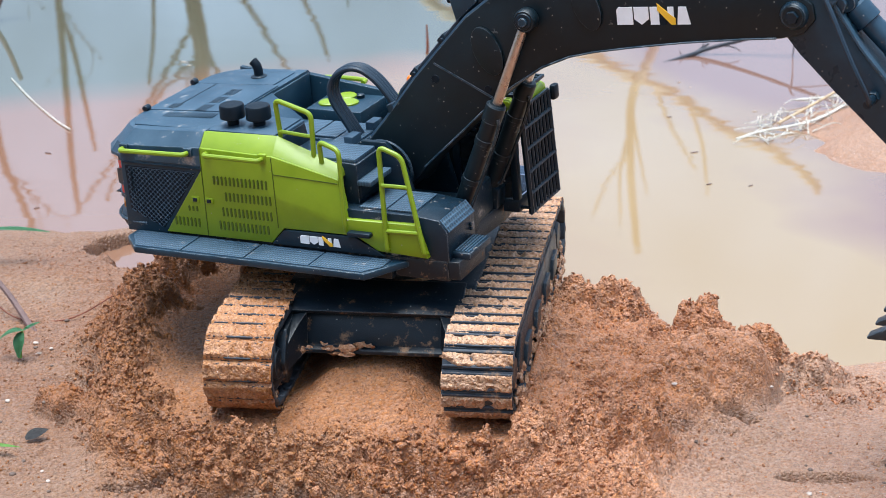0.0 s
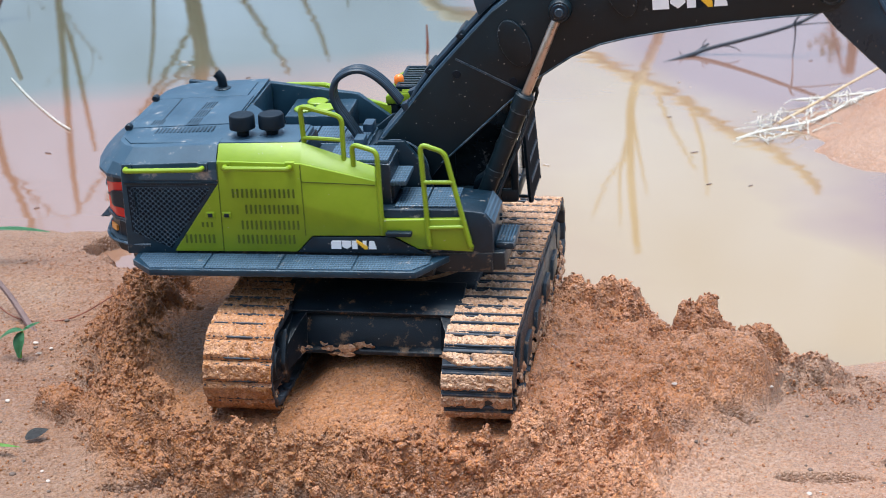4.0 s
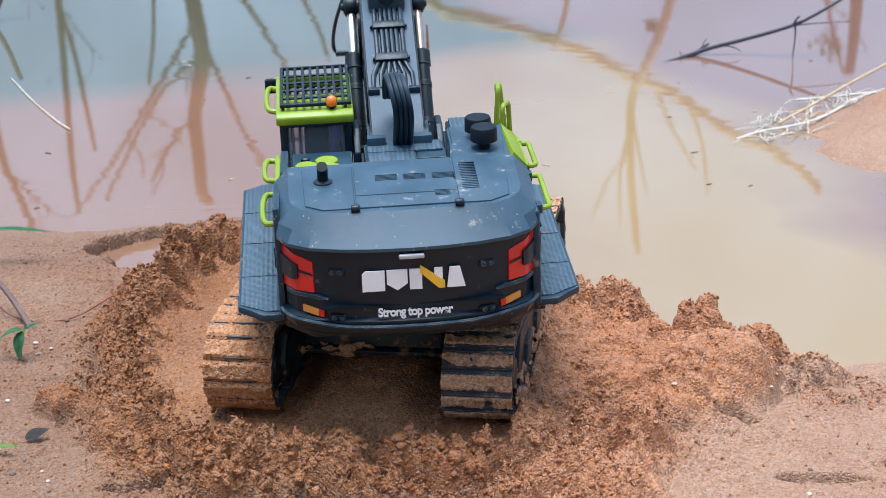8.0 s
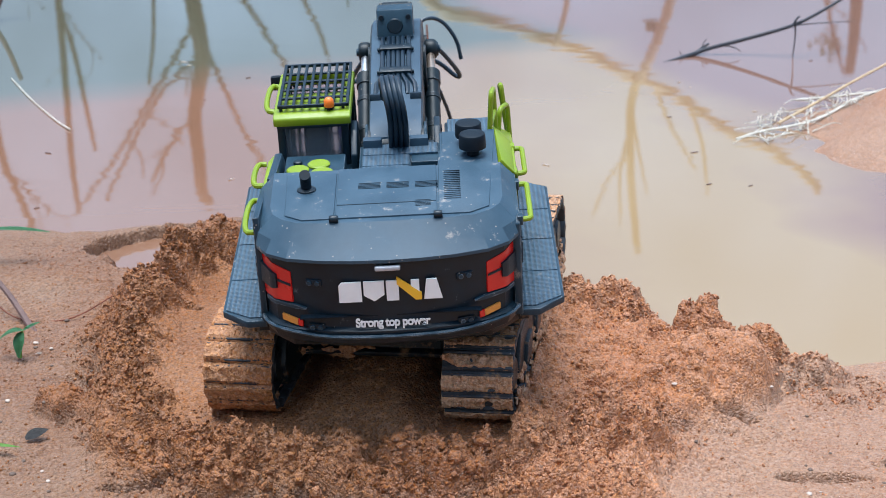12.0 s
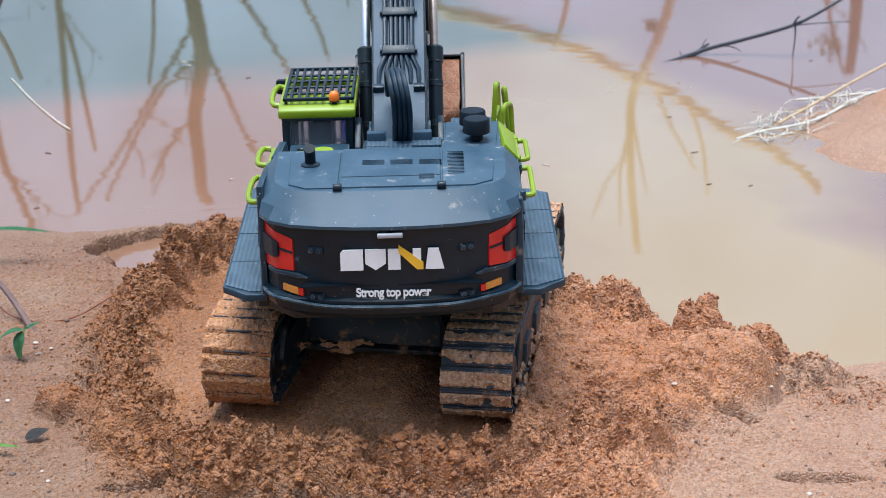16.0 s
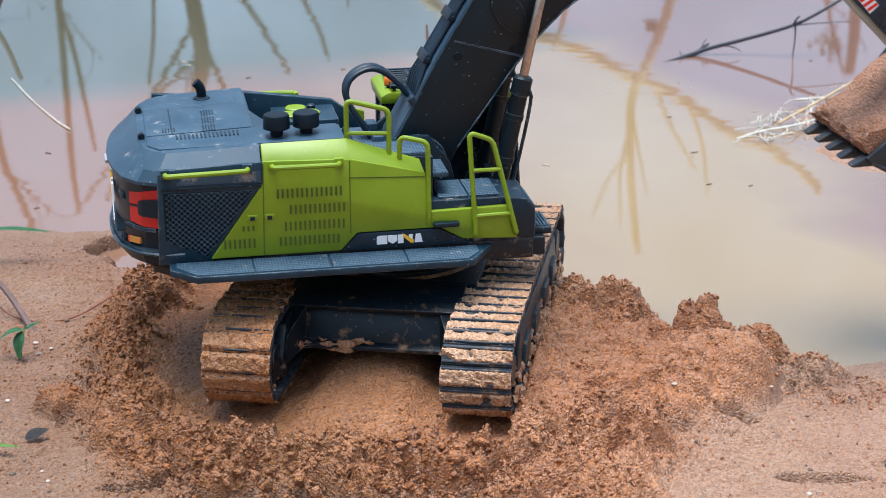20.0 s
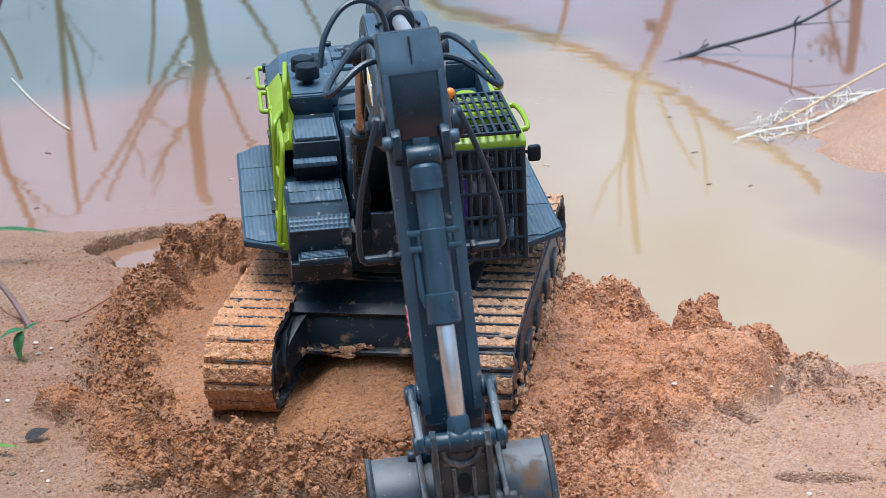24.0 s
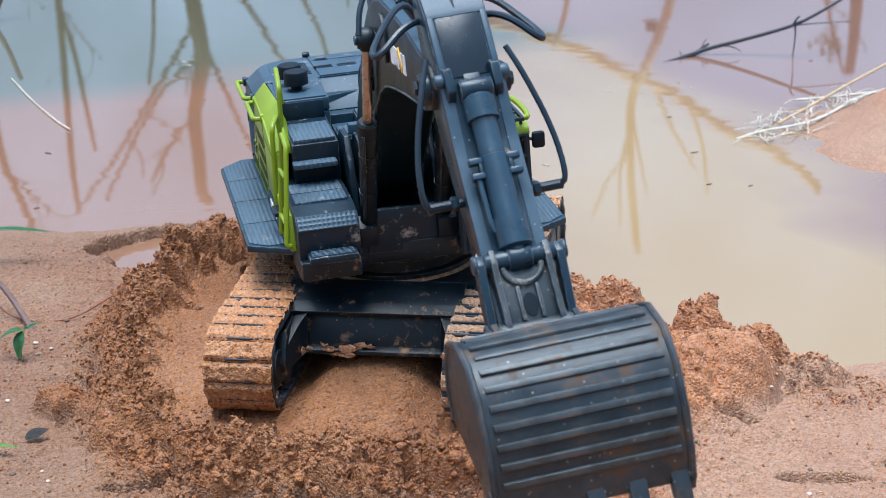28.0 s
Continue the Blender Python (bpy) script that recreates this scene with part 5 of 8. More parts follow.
    part("guard_edge", box(x1 + 0.001, x1 + 0.0032, y0 - 0.001, y1 - 0.001, 0.1132, 0.1156, 0.0006), DARK, guard)
    for k in range(1, 9):
        y = y0 - 0.001 + (y1 - y0) * k / 9
        part("guard_bar", box(x0 + 0.005, x1 + 0.002, y - 0.0010, y + 0.0010, 0.1136, 0.1153, 0.0003, seg=1), DARK, guard)
    for k in range(1, 5):
        x = x0 + 0.005 + (x1 - x0 - 0.004) * k / 5
        part("guard_bar", box(x - 0.0011, x + 0.0011, y0, y1 - 0.002, 0.1134, 0.1150, 0.0003, seg=1), DARK, guard)
    for x in (x0 + 0.006, x1 - 0.002):
        for y in (y0 + 0.002, y1 - 0.004):
            part("guard_post", box(x, x + 0.002, y, y + 0.002, 0.1105, 0.1140, 0.0003, seg=1), DARK, guard)
    # front guard
    fg = part("front_guard", box(x1 + 0.0075, x1 + 0.0095, y0, y1, 0.0300, 0.0322, 0.0006), DARK, cab, "dark barred guard before the windscreen")
    part("guard_edge", box(x1 + 0.0035, x1 + 0.0055, y0, y1, 0.1035, 0.1057, 0.0006), DARK, fg)
    lean = lambda z: x1 + 0.0085 - 0.004 * (z - 0.031) / 0.0735
    for k in range(9):
        y = y0 + 0.001 + (y1 - y0 - 0.002) * k / 8
        part("guard_bar", tube([(lean(0.031), y, 0.031), (lean(0.1045), y, 0.1045)], 0.0021 if k in (0, 8) else 0.0014, 6), DARK, fg)
    for z in (0.045, 0.060, 0.076, 0.091):
        part("guard_bar", tube([(lean(z) + 0.0008, y0, z), (lean(z) + 0.0008, y1, z)], 0.0013, 6), DARK, fg)
    for z in (0.034, 0.101):
        for y in (y0 + 0.003, y1 - 0.003):
            part("guard_arm", tube([(x1 - 0.002, y, z), (lean(z), y, z)], 0.0013, 6), DARK, fg)
    # grab rail on the outer side, mirror and beacon
    part("cab_rail", tube(smooth_path([(0.060, y1 + 0.001, 0.1075), (0.062, y1 + 0.0085, 0.1085), (0.012, y1 + 0.0085, 0.1085), (0.010, y1 + 0.001, 0.1075)], 2), 0.0019, 10), GREEN, cab, "lime-green rail round the roof")
    mr = part("mirror", box(x1 + 0.004, x1 + 0.009, y1 + 0.002, y1 + 0.0105, 0.0955, 0.1065, 0.002), RUBBER, cab, "small black mirror")
    part("mirror_arm", tube([(x1, y1 - 0.001, 0.101), (x1 + 0.006, y1 + 0.004, 0.101)], 0.0012, 6), RUBBER, mr)
    bc = part("beacon", lathe([(0, 0.0034), (0.25, 0.0036), (0.7, 0.0033), (0.92, 0.0022), (1, 0.001)], (0.0005, 0.0400, 0.1135), (0.0005, 0.0400, 0.1200), 18), ORANGE, cab, "orange warning beacon")
    part("beacon_stem", lathe([(0, 0.0016), (0.75, 0.0018), (0.8, 0.0032), (1, 0.0030)], (0.0005, 0.0400, 0.1080), (0.0005, 0.0400, 0.1138), 12), RUBBER, bc)


build_base()
build_counterweight()
build_hood()
build_side_panel()
build_walkways()
build_steps()
build_rails()
build_cab()


# ---- boom, stick and bucket ----
def build_boom():
    w = 0.0188
    outline = [(-0.019, -0.010), (-0.008, -0.0200), (0.010, -0.0190), (0.030, -0.0085), (0.060, 0.0020), (0.088, 0.0120), (0.115, 0.0200), (0.140, 0.0245), (0.160, 0.0245), (0.178, 0.0215), (0.205, 0.0150), (0.235, 0.0070),
               (0.270, -0.0035), (0.292, -0.0105), (0.306, -0.0125), (0.3165, -0.007), (0.3185, 0.002), (0.313, 0.0105), (0.290, 0.0205), (0.255, 0.0400), (0.215, 0.0590), (0.180, 0.0735), (0.155, 0.0790), (0.130, 0.0790),
               (0.105, 0.0730), (0.080, 0.0622), (0.050, 0.0488), (0.020, 0.0330), (-0.004, 0.0215), (-0.017, 0.0105)]
    boom = ride(part("boom", prism(outline, -w, w, 0.0014), BOOM, excavator, "black curved boom with round bosses and cast seams"), boom_at)
    for y0, y1 in ((-w - 0.0016, -w + 0.002), (w - 0.002, w + 0.0016)):
        sgn = -1 if y0 < 0 else 1
        ring = [(0.0205 * math.cos(a), 0.0205 * math.sin(a)) for a in (math.tau * k / 28 for k in range(28))]
        part("foot_boss", prism(ring, y0, y1, 0.0006), BOOM, boom)
        yy0, yy1 = (y0 - 0.0006, y1) if sgn < 0 else (y0, y1 + 0.0006)
        part("boss_ring", tube([(0.0208 * math.cos(a), sgn * (w + 0.0012), 0.0208 * math.sin(a)) for a in (math.tau * k / 36 for k in range(37))], 0.0011, 6), SLATE, boom)
        # raised oval pads and the pin heads
        for cx, cz, rx, rz, name in ((0.110, 0.0480, 0.0095, 0.0165, "oval_pad"), (0.186, 0.0500, 0.0085, 0.0150, "oval_pad")):
            oval = [(cx + rx * math.cos(a), cz + rz * math.sin(a)) for a in (math.tau * k / 24 for k in range(24))]
            part(name, prism(oval, yy0 if sgn < 0 else w - 0.001, -w + 0.001 if sgn < 0 else yy1, 0.0005), BOOM, boom)
        part("pin_hole", rod((0.0657, sgn * (w - 0.001), 0.0439), (0.0657, sgn * (w + 0.0004), 0.0439), 0.0030, 14), RUBBER, boom)
        for cx, cz in ((0.098, 0.0250), (0.228, 0.0245)):
            part("pin_hole", rod((cx, sgn * (w - 0.001), cz), (cx, sgn * (w + 0.0004), cz), 0.0028, 14), RUBBER, boom)
        seam = [(0.0690, 0.0535), (0.0702, 0.0540), (0.1005, 0.0180), (0.0990, 0.0175)]
        part("cast_seam", prism(seam, -w - 0.0004 if sgn < 0 else w - 0.001, -w + 0.001 if sgn < 0 else w + 0.0004, 0), SLATE, boom)
        edge = [(0.030, -0.0075), (0.060, 0.0030), (0.088, 0.0130), (0.115, 0.0210), (0.140, 0.0255), (0.160, 0.0255), (0.178, 0.0225), (0.205, 0.0160), (0.235, 0.0080), (0.270, -0.0025), (0.290, -0.0092)]
        part("edge_bead", tube([(x, sgn * (w + 0.0002), z) for x, z in edge], 0.0007, 6), SLATE, boom)
        pin = part("tip_pin", rod((BOOM_LENGTH, sgn * (w - 0.001), 0), (BOOM_LENGTH, sgn * (w + 0.0055), 0), 0.0075, 20), BOOM, boom)
        part("pin_head", rod((BOOM_LENGTH, sgn * (w + 0.005), 0), (BOOM_LENGTH, sgn * (w + 0.0075), 0), 0.0042, 6), DARK, pin)
    at = Matrix.Translation((0.2000, -w, 0.0330)) @ turn_y(20.0)
    print_mark(boom, at, 0.047, 0.0115, 0.0006)
    # cylinder pin through the boom
    cp = part("cylinder_pin", rod((CYL_PIN[0], -0.0300, CYL_PIN[1]), (CYL_PIN[0], 0.0300, CYL_PIN[1]), 0.0058, 20), DARK, boom, "thick pin through the boom")
    for s in (1, -1):
        part("pin_bolt", rod((CYL_PIN[0], s * 0.0295, CYL_PIN[1]), (CYL_PIN[0], s * 0.0317, CYL_PIN[1]), 0.0030, 14), SLATE, cp)
    # hoses along the top, held by clamps
    def on_top(x, lift=0.003):
        xs = [-0.017, -0.004, 0.020, 0.050, 0.080, 0.105, 0.130, 0.155, 0.180, 0.215, 0.255, 0.290, 0.313]
        zs = [0.0105, 0.0215, 0.0330, 0.0488, 0.0622, 0.0730, 0.0790, 0.0790, 0.0735, 0.0590, 0.0400, 0.0205, 0.0105]
        return float(np.interp(x, xs, zs)) + lift
    top = loft([[(x, y, on_top(x, -0.0004)) for y in (-w + 0.0008, w - 0.0008)] + [(x, y, on_top(x, 0.0012)) for y in (w - 0.0014, -w + 0.0014)] for x in np.arange(-0.014, 0.30, 0.006)])
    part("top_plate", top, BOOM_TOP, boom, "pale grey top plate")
    for k in range(6):
        y = (k - 2.5) * 0.0037
        spread = y * (1.0 if abs(y) > 0.008 else 0.9)
        pts = [(0.028, y * 1.5, on_top(0.028, 0.0005)), (0.036, y * 1.45, on_top(0.036)), (0.0455, spread, on_top(0.0455))] + [(x, spread, on_top(x)) for x in np.arange(0.055, 0.30, 0.012)]
        part("hose", tube(pts, 0.00165, 8), HOSE, boom, "blue-black hydraulic hose")
    for x in (0.0500, 0.0795, 0.118, 0.205, 0.265):
        c = part("hose_clamp", box(-0.0036, 0.0036, -0.0114, 0.0114, 0.0, 0.0058, 0.0009), DARK, boom, "dark hose clamp")
        c.matrix_basis = Matrix.Translation((x, 0, on_top(x, 0.0))) @ turn_y(-math.degrees(math.atan2(on_top(x + 0.01) - on_top(x - 0.01), 0.02)))
        for s in (1, -1):
            part("clamp_bolt", rod((0, s * 0.0112, 0.003), (0, s * 0.0130, 0.003), 0.0014, 10), DARK, c)
    for s in (1, -1):
        o = part("manifold", box(0.0215, 0.0265, s * 0.0140 - 0.0040, s * 0.0140 + 0.0040, 0.033, 0.0395, 0.0008), HOSE, boom)
    # covered valve block behind the stick cylinder's foot
    vx = 0.100
    vb = part("valve_cover", prism([(vx - 0.006, on_top(vx - 0.006, 0.0035)), (vx + 0.014, on_top(vx + 0.014, 0.0035)), (vx + 0.012, on_top(vx) + 0.021), (vx - 0.003, on_top(vx) + 0.018)], -0.0132, 0.0132, 0.0012), SLATE, boom, "blue-black valve cover with two bolts")
    for y in (-0.0098, 0.0098):
        part("cover_bolt", rod((vx - 0.0064, y, on_top(vx) + 0.0125), (vx - 0.0026, y, on_top(vx) + 0.0125), 0.0019, 12), RUBBER, vb)
    part("round_plate", rod((vx - 0.0062, 0, on_top(vx) + 0.0060), (vx - 0.0030, 0, on_top(vx) + 0.0060), 0.0058, 20), DARK, vb)
    # stick cylinder bracket on the top
    for s in (1, -1):
        part("top_bracket", prism([(0.112, 0.073), (0.140, 0.077), (0.134, 0.094), (0.126, 0.095)], s * 0.0105 - 0.0016, s * 0.0105 + 0.0016, 0.0008), BOOM, boom)
    # looped hoses at the tip
    for s in (1, -1):
        pts = smooth_path([(0.272, s * 0.012, 0.040), (0.280, s * 0.022, 0.054), (0.303, s * 0.046, 0.022), (0.313, s * 0.044, 0.016), (0.309, s * 0.026, 0.034), (0.300, s * 0.010, 0.036)], 3)
        part("looped_hose", tube(pts, 0.0019, 8), HOSE, boom, "blue-black hose looping round the boom tip")
    part("loose_hose", tube(smooth_path([(0.262, -0.008, 0.046), (0.268, -0.012, 0.070), (0.276, -0.030, 0.072), (0.278, -0.044, 0.054), (0.278, -0.047, 0.036)], 3), 0.0016, 8), HOSE, boom, "loose black hose end")


def build_boom_cylinders():
    def base_pin(t):
        return CYL_FOOT

    def pin_in_upper(t):
        a = radians(LIFT(t))
        return (FOOT[0] + CYL_PIN[0] * math.cos(a) - CYL_PIN[1] * math.sin(a), FOOT[1] + CYL_PIN[0] * math.sin(a) + CYL_PIN[1] * math.cos(a))
    for s in (1, -1):
        y = BOOM_Y + s * 0.0246
        b = lathe([(0, 0.0046), (0.03, 0.0056), (0.86, 0.0056), (0.865, 0.0066), (0.985, 0.0066), (1, 0.0054)], (-0.004, 0, 0), (0.088, 0, 0), 22)
        barrel = ride(part("boom_cylinder", b, BOOM, excavator, "black boom cylinder barrel"), lambda t, y=y: aim(upper_at(t), CYL_FOOT, pin_in_upper(t), y))
        part("cylinder_pipe", tube(smooth_path([(0.012, -0.004, -0.0055), (0.012, -0.004, -0.0082), (0.074, -0.004, -0.0082), (0.080, -0.004, -0.0050)], 2), 0.0012, 6), BOOM, barrel)
        part("barrel_eye", rod((0, -0.0045, 0), (0, 0.0045, 0), 0.0068, 18), BOOM, barrel)
        for x in (0.030, 0.060):
            part("pipe_clip", lathe([(0, 0.0062), (1, 0.0062)], (x - 0.002, 0, 0), (x + 0.002, 0, 0), 18), BOOM, barrel)
        b = rod((-0.098, 0, 0), (-0.004, 0, 0), 0.0031, 18)
        r = ride(part("boom_rod", b, CHROME_BROWN if s < 0 else CHROME, excavator, "polished boom cylinder rod"), lambda t, y=y: aim(upper_at(t), CYL_FOOT, pin_in_upper(t), y) @ Matrix.Translation(
            (math.hypot(pin_in_upper(t)[0] - CYL_FOOT[0], pin_in_upper(t)[1] - CYL_FOOT[1]), 0, 0)))
        part("rod_eye", rod((0, -0.0045, 0), (0, 0.0045, 0), 0.0076, 20), BOOM, r)


def build_stick():
    w = 0.0165
    outline = [(-0.034, -0.0020), (-0.044, 0.0015), (-0.0500, 0.0080), (-0.0480, 0.0190), (-0.030, 0.0235), (0.004, 0.0215), (0.040, 0.0150), (0.110, 0.0120), (0.140, 0.0120), (0.158, 0.0080), (0.173, 0.0062), (0.1790, 0.0),
               (0.1740, -0.0062), (0.158, -0.0080), (0.110, -0.0105), (0.050, -0.0140), (0.020, -0.0150), (-0.002, -0.0135), (-0.016, -0.0085)]
    stick = ride(part("stick", prism(outline, -w, w, 0.0014), STICK, excavator, "slate-grey tapering stick"), stick_at)
    part("rear_cover", prism([(-0.030, 0.0215), (0.006, 0.0195), (0.006, 0.0226), (-0.030, 0.0248)], -0.0118, 0.0118, 0.0006), GLOSS_BLACK, stick, "glossy blue-black cover plate")
    face_x, face_z = (-0.049, -0.030, 0.004, 0.040, 0.110, 0.140, 0.158), (0.0185, 0.0237, 0.0217, 0.0152, 0.0122, 0.0122, 0.0082)
    face = loft([[(x, y, z - 0.0004) for y in (-w + 0.001, w - 0.001)] + [(x, y, z + 0.0006) for y in (w - 0.0014, -w + 0.0014)] for x, z in ((v, float(np.interp(v, face_x, face_z))) for v in np.arange(-0.049, 0.156, 0.004))])
    part("face_plate", face, SLATE, stick, "slate-blue face of the stick")
    for s in (1, -1):
        strip = loft([[(x, s * y, z + dz) for y, dz in ((w - 0.0052, 0.0), (w + 0.0004, 0.0), (w + 0.0004, 0.0013), (w - 0.0052, 0.0013))] for x, z in ((v, float(np.interp(v, face_x, face_z))) for v in np.arange(0.004, 0.154, 0.005))])
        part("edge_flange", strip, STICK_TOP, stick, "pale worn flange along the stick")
    hood = loft([[(x, y, z + dz) for y, dz in ((-w + 0.0006, 0.0), (w - 0.0006, 0.0), (w - 0.0012, 0.0014), (-w + 0.0012, 0.0014))] for x, z in ((v, float(np.interp(v, face_x, face_z))) for v in (-0.0485, -0.044, -0.036, -0.030, -0.0275))])
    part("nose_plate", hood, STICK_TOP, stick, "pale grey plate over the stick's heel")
    for s in (1, -1):
        part("heel_flange", prism([(-0.0280, 0.0225), (0.0060, 0.0200), (0.0060, 0.0232), (-0.0280, 0.0253)], s * 0.0140 - 0.0016, s * 0.0140 + 0.0016, 0.0005), STICK_TOP, stick)
    part("cast_seam", box(-0.046, -0.0305, -0.0004, 0.0004, 0.0200, 0.0246, 0.0), DARK, stick)
    part("cover_tab", box(0.005, 0.015, -0.0045, 0.0045, 0.0190, 0.0238, 0.0008), HOSE, stick)
    part("cover_screw", rod((0.010, 0, 0.0235), (0.010, 0, 0.0250), 0.0014, 10), CHROME, stick)
    for s in (1, -1):
        part("pin_boss", rod((0, s * (w - 0.001), 0), (0, s * (w + 0.0065), 0), 0.0085, 20), STICK, stick)
        part("cylinder_ear", prism([(-0.004, 0.018), (0.022, 0.014), (0.015, 0.026), (0.003, 0.028)], s * 0.0125 - 0.0024, s * 0.0125 + 0.0024, 0.001), STICK, stick)
        part("ear_bolt", rod((0.0065, s * 0.0140, 0.0220), (0.0065, s * 0.0195, 0.0220), 0.0038, 14), STICK_TOP, stick)
        part("side_hose", tube(smooth_path([(-0.006, s * 0.021, 0.024), (0.010, s * 0.027, 0.022), (0.040, s * 0.036, 0.014), (0.064, s * 0.038, 0.008), (0.067, s * 0.034, 0.0045)], 2), 0.0016, 8), HOSE, stick, "thin hose along the stick")
        part("hose_tee", tube([(0.066, s * (w - 0.001), 0.004), (0.066, s * (w + 0.0190), 0.004)], 0.0026, 10), DARK, stick)
        part("hose_nut", rod((0.066, s * (w + 0.003), 0.004), (0.066, s * (w + 0.007), 0.004), 0.0040, 6), DARK, stick)
        part("link_boss", rod((LINK_ON_STICK[0], s * (w - 0.001), LINK_ON_STICK[1]), (LINK_ON_STICK[0], s * (w + 0.002), LINK_ON_STICK[1]), 0.0062, 16), STICK, stick)
        part("nose_boss", rod((STICK_LENGTH, s * (w - 0.001), 0), (STICK_LENGTH, s * (w + 0.0025), 0), 0.0062, 16), STICK, stick)
    dec = part("decal", box(0.0930, 0.1110, -w - 0.0003, -w + 0.001, -0.0080, 0.0005, 0.0, None, 1), WHITE, stick, "red and white striped warning sticker")
    for k in range(4):
        x = 0.0935 + 0.0044 * k
        part("red_stripe", prism([(x, -0.0078), (x + 0.0022, -0.0078), (x + 0.0036, 0.0003), (x + 0.0014, 0.0003)], -w - 0.0006, -w, 0), RED, dec)
    # bucket cylinder
    base = (0.0145, 0.0240)

    def cyl(t):
        return aim(stick_at(t), base, link_pin(t)[0], 0)

    def length(t):
        s = link_pin(t)[0]
        return math.hypot(s[0] - base[0], s[1] - base[1])
    b = lathe([(0, 0.0066), (0.02, 0.0084), (0.16, 0.0084), (0.165, 0.0066), (0.40, 0.0066), (0.405, 0.0072), (0.80, 0.0072), (0.805, 0.0086), (0.985, 0.0086), (1, 0.0068)], (0.004, 0, 0), (0.086, 0, 0), 26)
    barrel = ride(part("bucket_cylinder", b, STEEL_BLUE, excavator, "slate bucket cylinder barrel on the stick"), cyl)
    part("barrel_eye", rod((0, -0.0085, 0), (0, 0.0085, 0), 0.0060, 18), STICK, barrel)
    for s in (1, -1):
        for x in (0.0385, 0.0465):
            part("pipe_lug", box(x - 0.0016, x + 0.0016, s * 0.0098 - 0.0034, s * 0.0098 + 0.0034, -0.002, 0.0034, 0.0006), STEEL_BLUE, barrel)
        part("lug_web", box(0.0385, 0.0465, s * 0.0078 - 0.0008, s * 0.0078 + 0.0008, -0.002, 0.0030, 0.0003), STICK, barrel)
    part("cylinder_pipe", tube([(0.046, -0.0098, 0.001), (0.070, -0.0096, 0.001), (0.076, -0.0080, 0.001)], 0.0014, 8), STEEL_BLUE, barrel)
    r = ride(part("bucket_rod", rod((-0.076, 0, 0), (-0.004, 0, 0), 0.0046, 20), CHROME, excavator, "bright chrome bucket cylinder rod"), lambda t: cyl(t) @ Matrix.Translation((length(t), 0, 0)))
    part("rod_eye", rod((0, -0.0060, 0), (0, 0.0060, 0), 0.0066, 18), STICK, r)
    part("rod_neck", lathe([(0, 0.0050), (0.2, 0.0058), (1, 0.0058)], (-0.013, 0, 0), (-0.003, 0, 0), 18), STEEL_BLUE, r)
    part("rod_pin", rod((0, -0.0180, 0), (0, 0.0180, 0), 0.0050, 18), STICK, r)
    # linkage
    for s in (1, -1):
        y = s * 0.0205
        arm = prism([(-0.005, -0.003), (0.0, -0.0055), (LINK_ARM, -0.0048), (LINK_ARM + 0.005, 0), (LINK_ARM, 0.0048), (0.0, 0.0055), (-0.005, 0.003)], -0.0022, 0.0022, 0.0009)
        a = ride(part("linkage_arm", arm, STICK, excavator, "slate linkage arm"), lambda t, y=y: aim(stick_at(t), LINK_ON_STICK, link_pin(t)[0], y))
        for x in (0, LINK_ARM):
            part("arm_bolt", rod((x, s * 0.0010, 0), (x, s * 0.0036, 0), 0.0050, 16), STICK, a)
    # cast link: two side plates, a sunk web with an arch and a slot, and a heavy lower bar
    n = LINK_BAR
    lb = ride(part("linkage_bar", box(0.003, n - 0.003, -0.0128, 0.0128, -0.0030, 0.0006, 0.0006), CAST, excavator, "dusty cast bucket link with an arch and a slot"),
              lambda t: aim(stick_at(t), link_pin(t)[0], link_pin(t)[1], 0))
    for s in (1, -1):
        part("side_plate", prism([(-0.0055, -0.004), (0.002, -0.0058), (n - 0.002, -0.0052), (n + 0.0052, -0.0035), (n + 0.0052, 0.0038), (n - 0.004, 0.0050), (0.012, 0.0042), (0.002, 0.0058), (-0.0055, 0.004)], s * 0.0138 - 0.0016, s * 0.0138 + 0.0016, 0.0006), CAST, lb)
        part("slot_rib", box(0.0145, 0.0320, s * 0.0050 - 0.0010, s * 0.0050 + 0.0010, 0.0, 0.0030, 0.0005), CAST, lb)
        part("lower_lug", rod((n, s * 0.0122, 0), (n, s * 0.0188, 0), 0.0052, 16), CAST, lb)
    part("link_slot", prism([(0.0235 + (0.0068 if math.cos(a) > 0 else 0.0052) * math.cos(a), 0.0036 * math.sin(a)) for a in (math.tau * k / 24 for k in range(24))], 0.0004, 0.0012, 0.0, "z"), RUBBER, lb)
    part("link_arch", tube([(0.0040 + 0.0090 * math.sin(a), 0.0098 * math.cos(a), 0.0014) for a in (math.pi * k / 16 for k in range(17))], 0.0017, 10), CAST, lb)
    part("lower_bar", rod((n, -0.0150, 0), (n, 0.0150, 0), 0.0046, 18), CAST, lb)
    # stick cylinder from the boom's back to the stick's lever
    foot, lever = (0.128, 0.0890), (-0.0420, 0.0100)

    def lever_in_boom(t):
        v = Matrix.Translation((BOOM_LENGTH, 0, 0)) @ turn_y(LIFT(t) - CROWD(t)) @ Vector((lever[0], 0, lever[1]))
        return (v.x, v.z)
    b = lathe([(0, 0.0060), (0.02, 0.0075), (0.86, 0.0075), (0.865, 0.0088), (0.985, 0.0088), (1, 0.0072)], (0.004, 0, 0), (0.100, 0, 0), 22)
    sc = ride(part("stick_cylinder", b, BOOM, excavator, "black stick cylinder on the boom's back"), lambda t: aim(boom_at(t), foot, lever_in_boom(t), 0))
